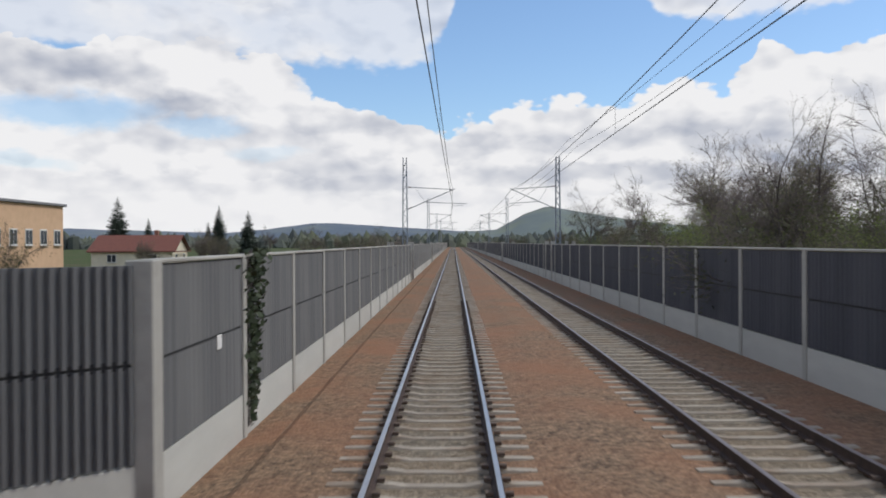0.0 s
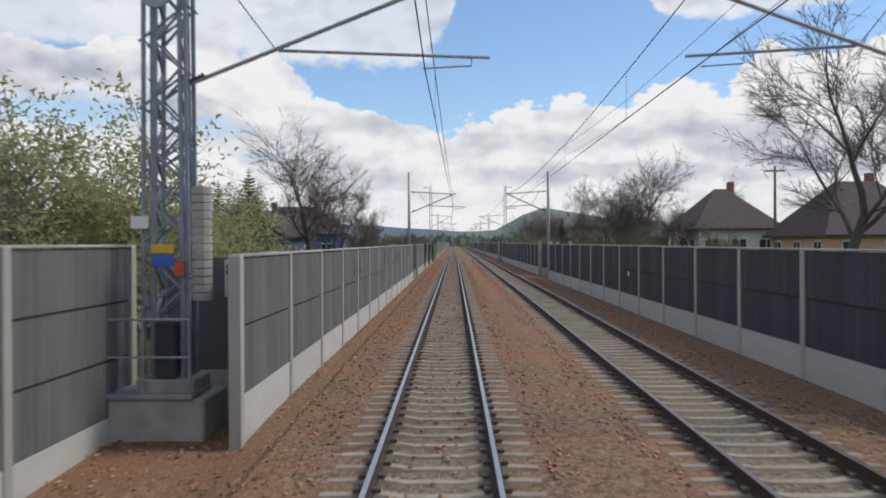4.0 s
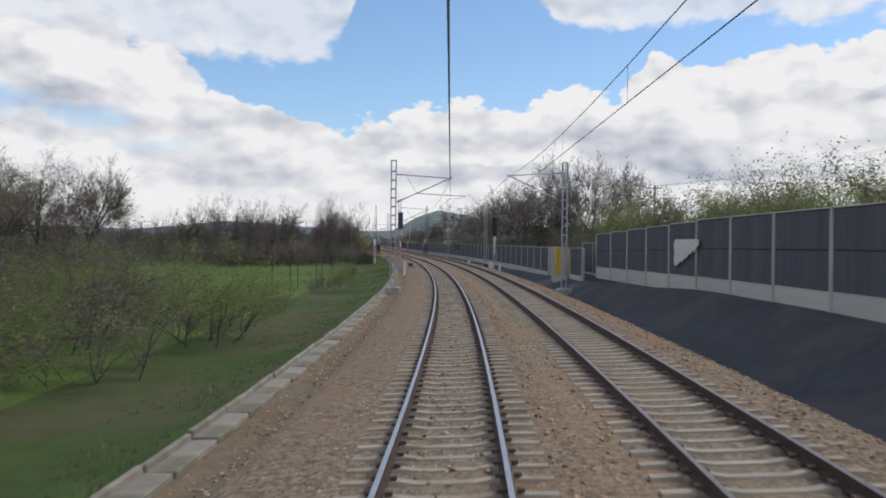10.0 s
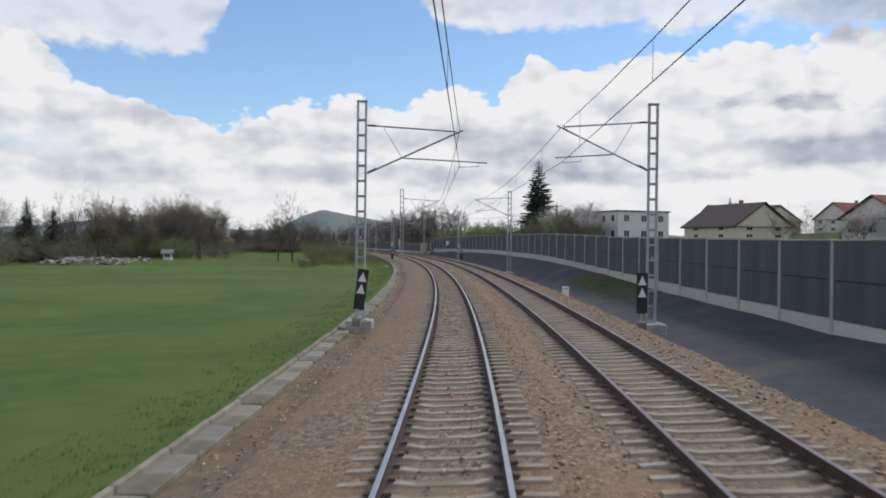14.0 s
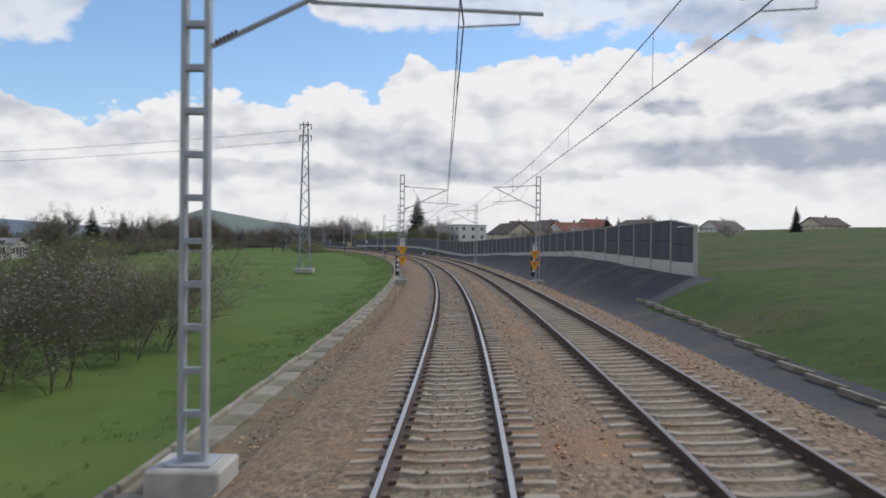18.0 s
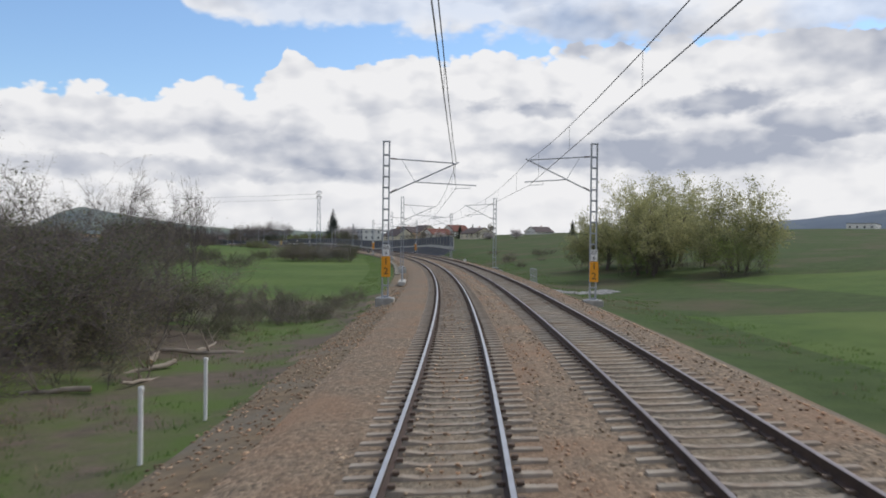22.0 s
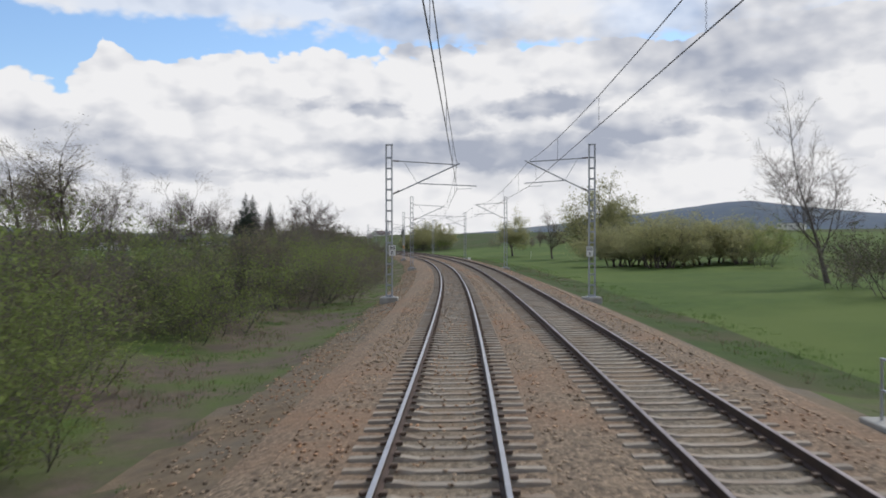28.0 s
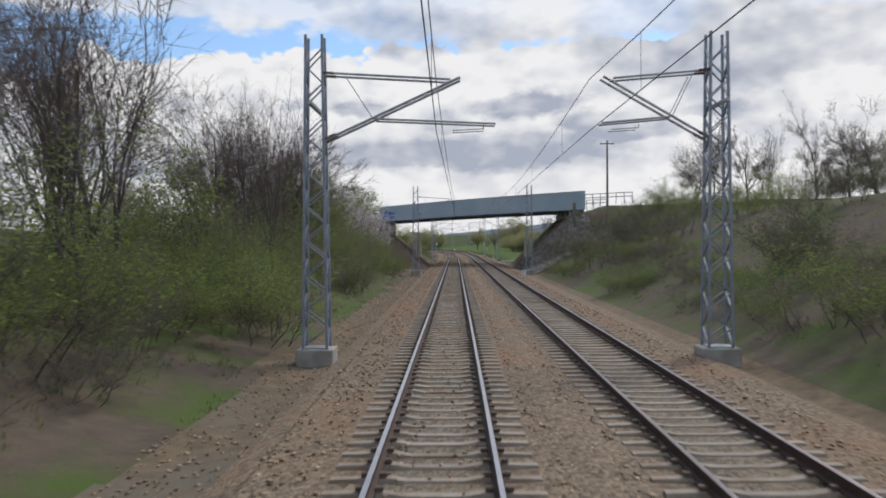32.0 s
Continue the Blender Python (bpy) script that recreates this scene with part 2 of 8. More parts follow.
M_BALLAST = surf("ballast", (0.255, 0.19, 0.125), (0.15, 0.11, 0.074), 9, 0.95, bump=1.0, voronoi=17, c3=(0.26, 0.155, 0.09), s3=0.35, f3=0.56)
M_BALLAST_RUST = surf("ballast_rust", (0.255, 0.165, 0.10), (0.155, 0.10, 0.06), 9, 0.95, bump=1.0, voronoi=17, c3=(0.29, 0.135, 0.07), s3=0.3, f3=0.5)
M_BALLAST_GREY = surf("ballast_grey", (0.23, 0.19, 0.135), (0.14, 0.115, 0.082), 9, 0.95, bump=1.0, voronoi=19, c3=(0.25, 0.175, 0.105), s3=0.35, f3=0.55)
M_STONE = surf("ballast_stone", (0.45, 0.345, 0.235), (0.29, 0.21, 0.14), 4, 0.9, vary=0.6, c3=(0.43, 0.24, 0.135), s3=0.35, f3=0.55)
M_STONE_RUST = surf("rusty_ballast_stone", (0.43, 0.28, 0.175), (0.29, 0.17, 0.10), 4, 0.9, vary=0.6, c3=(0.46, 0.20, 0.105), s3=0.35, f3=0.5)
M_DIRT = surf("dirt", (0.25, 0.185, 0.115), (0.13, 0.098, 0.066), 2.6, 0.95, bump=1.0, bscale=30, c3=(0.175, 0.155, 0.12), s3=0.3, f3=0.55, spec=0.2)
M_FLOOR = surf("brush_floor", (0.15, 0.115, 0.085), (0.095, 0.078, 0.058), 2.0, 0.95, bump=1.0, bscale=9, c3=(0.085, 0.125, 0.03), s3=0.3, f3=0.50, spec=0.2)
M_EARTH = surf("tan_earth", (0.27, 0.19, 0.14), (0.145, 0.103, 0.08), 2.6, 0.95, bump=1.0, bscale=9, c3=(0.125, 0.115, 0.075), s3=0.3, f3=0.55, spec=0.2)
M_GRASS = surf("meadow_grass", (0.088, 0.138, 0.032), (0.06, 0.10, 0.024), 0.8, 0.95, bump=1.0, bscale=13, c3=(0.108, 0.15, 0.038), s3=0.06, f3=0.5, spec=0.15)
M_ROUGH = surf("rough_grass", (0.072, 0.104, 0.033), (0.046, 0.07, 0.023), 1.1, 0.95, bump=1.0, bscale=9, c3=(0.105, 0.09, 0.055), s3=0.12, f3=0.55, spec=0.12)
M_BLADE = surf("grass_blade", (0.13, 0.215, 0.055), (0.095, 0.165, 0.04), 1.0, 0.8, vary=0.3, translucent=0.5, c3=(0.19, 0.18, 0.08), s3=0.25, f3=0.6)
# Dark blue-grey with browner patches, for the ground below the right barrier.
M_SLOPE = surf("dark_slope", (0.068, 0.07, 0.078), (0.044, 0.047, 0.054), 2.2, 0.95, bump=0.9, bscale=14, c3=(0.105, 0.095, 0.082), s3=0.3, f3=0.56)
M_DRY = surf("dry_grass", (0.25, 0.20, 0.12), (0.17, 0.13, 0.08), 1.0, 0.9, vary=0.3)
M_CONC = surf("concrete", (0.44, 0.43, 0.39), (0.35, 0.34, 0.31), 2.5, 0.9, bump=0.25, bscale=60, c3=(0.27, 0.26, 0.23), s3=0.9, f3=0.6, vary=0.08)
M_PLINTH = surf("plinth_concrete", (0.52, 0.52, 0.48), (0.44, 0.44, 0.41), 1.8, 0.9, bump=0.2, bscale=60, c3=(0.33, 0.32, 0.29), s3=0.7, f3=0.62, vary=0.06)
M_OLDCONC = surf("weathered_concrete", (0.31, 0.285, 0.235), (0.205, 0.185, 0.15), 2.2, 0.95, bump=0.6, bscale=24, c3=(0.15, 0.14, 0.095), s3=0.6, f3=0.53, vary=0.14)
M_SLEEPER = surf("sleeper_concrete", (0.40, 0.35, 0.28), (0.31, 0.265, 0.21), 4, 0.95, bump=0.35, bscale=50, c3=(0.26, 0.19, 0.13), s3=1.2, f3=0.56, vary=0.13)
M_RAIL = surf("rusty_rail", (0.10, 0.065, 0.05), (0.06, 0.042, 0.035), 6, 0.75, metal=0.3, bump=0.2)
M_RAILTOP = surf("polished_rail", (0.52, 0.52, 0.53), (0.4, 0.39, 0.4), 2, 0.3, metal=1.0)
M_RAILDULL = surf("dull_rail_head", (0.30, 0.26, 0.25), (0.2, 0.16, 0.15), 2, 0.4, metal=0.9)
M_CLIP = surf("fastening_steel", (0.17, 0.12, 0.09), (0.11, 0.08, 0.06), 9, 0.8, metal=0.1)
M_PANEL = surf("grey_panel", (0.155, 0.158, 0.16), (0.125, 0.128, 0.131), 1.0, 0.9, bump=0.35, bscale=9, stretch=(1, 10, 0.4), c3=(0.18, 0.182, 0.18), s3=0.35, f3=0.55, vary=0.08, spec=0.2)
M_PANELB = surf("blue_grey_panel", (0.092, 0.102, 0.122), (0.074, 0.083, 0.10), 1.0, 0.85, bump=0.35, bscale=9, stretch=(1, 10, 0.4), c3=(0.108, 0.118, 0.135), s3=0.35, f3=0.55, vary=0.09)
M_PANELD = surf("dark_panel", (0.062, 0.064, 0.078), (0.048, 0.05, 0.062), 1.0, 0.85, bump=0.35, bscale=9, stretch=(1, 10, 0.4), c3=(0.075, 0.078, 0.09), s3=0.35, f3=0.55, vary=0.12)
M_SEAM = surf("panel_seam", (0.03, 0.03, 0.032), (0.05, 0.05, 0.05), 3, 0.9)
M_GALV = surf("galvanised_steel", (0.42, 0.44, 0.47), (0.33, 0.35, 0.38), 5, 0.55, metal=0.45, bump=0.05, c3=(0.28, 0.29, 0.31), s3=1.2, f3=0.6)
M_STEELB = surf("blue_grey_steel", (0.30, 0.34, 0.40), (0.23, 0.265, 0.31), 4, 0.6, metal=0.3, c3=(0.2, 0.2, 0.21), s3=1.0, f3=0.6)
M_WIRE = surf("copper_wire", (0.05, 0.05, 0.055), (0.035, 0.035, 0.04), 4, 0.5, metal=0.5)
M_INSUL = surf("brown_insulator", (0.10, 0.05, 0.035), (0.07, 0.04, 0.03), 4, 0.3)
M_WHITE = surf("white_paint", (0.8, 0.8, 0.78), (0.7, 0.7, 0.68), 3, 0.6, c3=(0.6, 0.59, 0.55), s3=2.0, f3=0.62)
M_BLACK = surf("black_paint", (0.02, 0.02, 0.022), (0.03, 0.03, 0.032), 4, 0.6)
M_RED = surf("red_paint", (0.62, 0.12, 0.06), (0.5, 0.1, 0.05), 4, 0.6)
M_ORANGE = surf("orange_paint", (0.85, 0.37, 0.02), (0.75, 0.31, 0.02), 4, 0.55)
M_YELLOW = surf("yellow_paint", (0.80, 0.52, 0.04), (0.68, 0.42, 0.03), 3, 0.6)
M_BLUE = surf("blue_paint", (0.06, 0.16, 0.5), (0.05, 0.13, 0.42), 3, 0.6)
M_PALEBLUE = surf("pale_blue_paint", (0.30, 0.55, 0.68), (0.24, 0.46, 0.58), 3, 0.7)
M_SIGNAL = surf("signal_back", (0.05, 0.075, 0.15), (0.038, 0.056, 0.11), 4, 0.5)
M_DARKSTEEL = surf("dark_steel", (0.07, 0.08, 0.085), (0.05, 0.055, 0.06), 4, 0.6, metal=0.3)
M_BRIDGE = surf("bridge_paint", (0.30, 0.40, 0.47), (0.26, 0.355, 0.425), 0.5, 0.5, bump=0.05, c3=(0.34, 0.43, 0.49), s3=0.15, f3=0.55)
# Darker copy of the bridge paint: shade under the deck put into colour.
M_BRIDGE_SHADED = surf("bridge_paint_shaded", (0.095, 0.115, 0.155), (0.07, 0.085, 0.12), 0.8, 0.6, c3=(0.06, 0.066, 0.085), s3=0.3, f3=0.55)
M_BARK = surf("bark", (0.122, 0.104, 0.095), (0.078, 0.067, 0.062), 6, 0.95, bump=0.6, bscale=20, stretch=(1, 1, 0.3))
M_TWIG = surf("twigs", (0.19, 0.158, 0.148), (0.135, 0.113, 0.106), 2, 0.95, vary=0.25, translucent=0.25)
M_BUD = surf("budding_leaves", (0.265, 0.245, 0.14), (0.19, 0.18, 0.105), 2, 0.85, vary=0.3, translucent=0.55)
M_LEAF = surf("fresh_leaves", (0.23, 0.28, 0.09), (0.165, 0.21, 0.065), 2, 0.8, vary=0.3, translucent=0.6)
M_WILLOW = surf("willow_leaves", (0.40, 0.39, 0.20), (0.32, 0.32, 0.15), 2, 0.8, vary=0.25, translucent=0.55)
M_HEDGE = surf("dark_shrub_leaves", (0.12, 0.128, 0.066), (0.08, 0.088, 0.046), 2, 0.85, vary=0.3, translucent=0.5)
M_BLOSSOM = surf("white_blossom", (0.66, 0.62, 0.60), (0.52, 0.47, 0.46), 2, 0.8, vary=0.2, translucent=0.3)
M_NEEDLE = surf("spruce_needles", (0.062, 0.08, 0.062), (0.042, 0.058, 0.045), 2, 0.9, vary=0.4, translucent=0.25)
M_FARWOOD = surf("far_wood", (0.10, 0.112, 0.10), (0.075, 0.085, 0.082), 0.03, 1.0, c3=(0.125, 0.14, 0.09), s3=0.02, f3=0.5)
# The blue-grey of distance haze is mixed into both hill colours.
M_HILL = surf("far_hill_hazed", (0.155, 0.19, 0.18), (0.125, 0.16, 0.165), 0.01, 1.0, c3=(0.185, 0.215, 0.155), s3=0.006, f3=0.52)
M_HILLB = surf("haze_blue_hill", (0.125, 0.16, 0.20), (0.10, 0.13, 0.17), 0.01, 1.0, c3=(0.155, 0.185, 0.19), s3=0.006, f3=0.55)
M_ROOF_BROWN = surf("brown_roof_tiles", (0.11, 0.085, 0.08), (0.08, 0.062, 0.06), 3, 0.9, bump=0.5, bscale=12)
M_ROOF_RED = surf("red_roof_tiles", (0.19, 0.072, 0.05), (0.14, 0.055, 0.042), 3, 0.9, bump=0.5, bscale=12)
M_WALL_BLUE = surf("blue_render", (0.19, 0.23, 0.39), (0.16, 0.195, 0.33), 2, 0.9)
M_WALL_CREAM = surf("cream_render", (0.72, 0.66, 0.52), (0.62, 0.57, 0.45), 1.5, 0.9)
M_WALL_WHITE = surf("white_render", (0.74, 0.73, 0.70), (0.64, 0.63, 0.6), 1.5, 0.9)
M_WALL_TAN = surf("tan_render", (0.62, 0.42, 0.27), (0.54, 0.36, 0.23), 1.5, 0.9)
M_GLASS = surf("window_glass", (0.05, 0.06, 0.075), (0.035, 0.045, 0.055), 2, 0.12, spec=0.6)
M_WATER = surf("ditch_water", (0.05, 0.06, 0.06), (0.04, 0.05, 0.05), 2, 0.05, spec=0.8)
M_COBBLE = surf("cobble", (0.34, 0.335, 0.315), (0.23, 0.225, 0.21), 5, 0.9, bump=0.3, vary=0.2)
M_WOOD = surf("cut_wood", (0.50, 0.36, 0.20), (0.40, 0.28, 0.16), 8, 0.9)
M_CLOTH = surf("white_plastic_sheet", (0.72, 0.72, 0.70), (0.62, 0.62, 0.6), 5, 0.6, bump=0.6, bscale=5)
M_IVY = surf("ivy_leaves", (0.035, 0.05, 0.022), (0.025, 0.038, 0.016), 2, 0.7, vary=0.35)
M_RUBBLE = surf("bank_rubble", (0.36, 0.315, 0.27), (0.25, 0.21, 0.175), 3, 0.95, vary=0.35)
M_DARKGREEN = surf("dark_green_paint", (0.04, 0.075, 0.05), (0.03, 0.055, 0.04), 3, 0.6)
# ---- mesh helpers ----
class Shape:
    """Collects vertices and faces; slots gives faces their material."""

    def __init__(self):
        self.v, self.f, self.m, self.slot = [], [], [], 0

    def poly(self, pts):
        n = len(self.v)
        self.v += [tuple(p) for p in pts]
        self.f.append(tuple(range(n, n + len(pts))))
        self.m.append(self.slot)

    def faces(self, vs, fs):
        n = len(self.v)
        self.v += [tuple(p) for p in vs]
        self.f += [tuple(i + n for i in q) for q in fs]
        self.m += [self.slot] * len(fs)

    def box(self, c, size, cut=0.0, m=None):
        """Box about c, with edges cut off by cut."""
        hx, hy, hz = (k / 2 for k in size)
        if cut <= 0:
            vs = [Vector((x * hx, y * hy, z * hz)) for x in (-1, 1) for y in (-1, 1) for z in (-1, 1)]
            fs = [(0, 1, 3, 2), (4, 6, 7, 5), (0, 4, 5, 1), (2, 3, 7, 6), (0, 2, 6, 4), (1, 5, 7, 3)]
        else:
            vs, fs, idx = [], [], {}
            for x in (-1, 1):
                for y in (-1, 1):
                    for z in (-1, 1):
                        for k in range(3):
                            p = [x * hx, y * hy, z * hz]
                            for j in range(3):
                                if j != k:
                                    p[j] -= cut * (x, y, z)[j]
                            idx[x, y, z, k] = len(vs)
                            vs.append(Vector(p))
            sg = (-1, 1)
            ring = [(-1, -1), (1, -1), (1, 1), (-1, 1)]

            def key(k, a, b, c_):
                q = [0, 0, 0]
                q[k], q[(k + 1) % 3], q[(k + 2) % 3] = a, b, c_
                return tuple(q)
            for k in range(3):
                for a in sg:
                    r = [idx[(*key(k, a, b, c_), k)] for b, c_ in ring]
                    fs.append(tuple(r if a > 0 else r[::-1]))
            for k in range(3):
                i, j = (k + 1) % 3, (k + 2) % 3
                for b in sg:
                    for c_ in sg:
                        q0, q1 = key(k, -1, b, c_), key(k, 1, b, c_)
                        r = [idx[(*q0, i)], idx[(*q1, i)], idx[(*q1, j)], idx[(*q0, j)]]
                        fs.append(tuple(r if b * c_ < 0 else r[::-1]))
            for x in sg:
                for y in sg:
                    for z in sg:
                        r = [idx[x, y, z, k] for k in range(3)]
                        fs.append(tuple(r if x * y * z > 0 else r[::-1]))
        c = Vector(c)
        self.faces([(m @ q if m else q) + c for q in vs], fs)
        return self

    def tube(self, pts, radii, n=6, cap=True):
        """Round bar along points."""
        pts = [Vector(p) for p in pts]
        if not isinstance(radii, (list, tuple)):
            radii = [radii] * len(pts)
        vs, fs = [], []
        side = None
        for i, p in enumerate(pts):
            d = (pts[min(i + 1, len(pts) - 1)] - pts[max(i - 1, 0)]).normalized()
            if side is None:
                side = d.orthogonal().normalized()
            side = (side - d * side.dot(d)).normalized()
            up = d.cross(side)
            for k in range(n):
                a = 2 * math.pi * k / n
                vs.append(p + (side * math.cos(a) + up * math.sin(a)) * radii[i])
        for i in range(len(pts) - 1):
            for k in range(n):
                a, b = i * n + k, i * n + (k + 1) % n
                fs.append((a, b, b + n, a + n))
        if cap:
            fs.append(tuple(range(n))[::-1])
            fs.append(tuple(range((len(pts) - 1) * n, len(pts) * n)))
        self.faces(vs, fs)
        return self

    def bar(self, p, q, w, h):
        """Square bar from p to q."""
        p, q = Vector(p), Vector(q)
        d = (q - p).normalized()
        a = Vector((0, 0, 1)) if abs(d.z) < 0.9 else Vector((0, 1, 0))
        x = d.cross(a).normalized() * w / 2
        y = x.cross(d).normalized() * h / 2
        vs = [p - x - y, p + x - y, p + x + y, p - x + y, q - x - y, q + x - y, q + x + y, q - x + y]
        self.faces(vs, [(0, 1, 2, 3), (7, 6, 5, 4), (0, 4, 5, 1), (1, 5, 6, 2), (2, 6, 7, 3), (3, 7, 4, 0)])
        return self

    def sweep(self, ss, profile, closed=False):
        """Profile of (e, z) points, or a function of s, carried along the line."""
        rows = []
        for s in ss:
            pr = profile(s) if callable(profile) else profile
            rows.append([at(s, e, z) for e, z in pr])
        n = len(rows[0])
        vs = [p for r in rows for p in r]
        fs = []
        for i in range(len(rows) - 1):
            for k in range(n if closed else n - 1):
                a, b = i * n + k, i * n + (k + 1) % n
                fs.append((a, a + n, b + n, b))
        if closed:
            fs += [tuple(range(n)), tuple(range((len(rows) - 1) * n, len(rows) * n))[::-1]]
        self.faces(vs, fs)
        return self

    def mesh(self, name, *mats, smooth=False):
        me = bpy.data.meshes.new(name)
        me.from_pydata(self.v, [], self.f)
        for m in mats:
            me.materials.append(m)
        if any(self.m):
            me.polygons.foreach_set("material_index", self.m)
        if smooth:
            me.polygons.foreach_set("use_smooth", [True] * len(self.f))
        me.update()
        return me


def part(name, shape, material, parent=None, label="", m=None, smooth=False):
    """One mesh object under a thing or a part. shape: a Shape, or mesh data to share."""
    data = shape if isinstance(shape, bpy.types.Mesh) else shape.mesh(name, *(material if isinstance(material, tuple) else (material,)), smooth=smooth)
    ob = new(name, data)
    if parent is not None:
        ob.parent = parent
    if m is not None:
        ob.matrix_basis = m
    if label:
        ob["label"] = label
    return ob


def thing(name, m=None, label="", category="", group="", kind=""):
    ob = new(name)
    ob.empty_display_size = 0.2
    if m is not None:
        ob.matrix_basis = m
    return tagged(ob, label, category, group, kind)


I4 = Matrix.Identity(4)


def track_pose(s, track):
    q = curved(s)
    d = 0 if track == 1 else spacing(s)
    return Matrix.Translation(at(s, d, 0.157 * q if track == 2 else 0)) @ Euler((0, 0, -heading(s))).to_matrix().to_4x4() @ Euler((0, -radians(CANT * q), 0)).to_matrix().to_4x4()


# ---- ground ----
COLS = [-420, -260, -170, -120, -85, -62, -46, -35, -27, -21, -17, -14, -12, -10.5, -9.2, -8, -7, -6.2, -5.5, -4.9, -4.4, -4.25, -3.75, -3.3, -2.9, -2.45,
        6.6, 7.0, 7.4, 7.9, 8.5, 9.1, 9.8, 10.6, 11.5, 12.5, 13.6, 15, 17, 20, 24, 29, 36, 46, 60, 80, 110, 160, 240, 360, 520]
WALLED = [(-420, -.6), (-60, -.3), (-3.2, -.35), (-2.45, -.27), (6.6, -.25), (7.8, -.3), (12, -.1), (30, .5), (60, 1), (160, 3), (520, 6)]
OPEN_L = [(-420, -2), (-120, -1.6), (-60, -1.5), (-20, -1.35), (-8, -1.25), (-6, -1.1), (-4.9, -.8), (-4.25, -.62), (-3.3, -.66), (-2.9, -.5), (-2.45, -.27)]
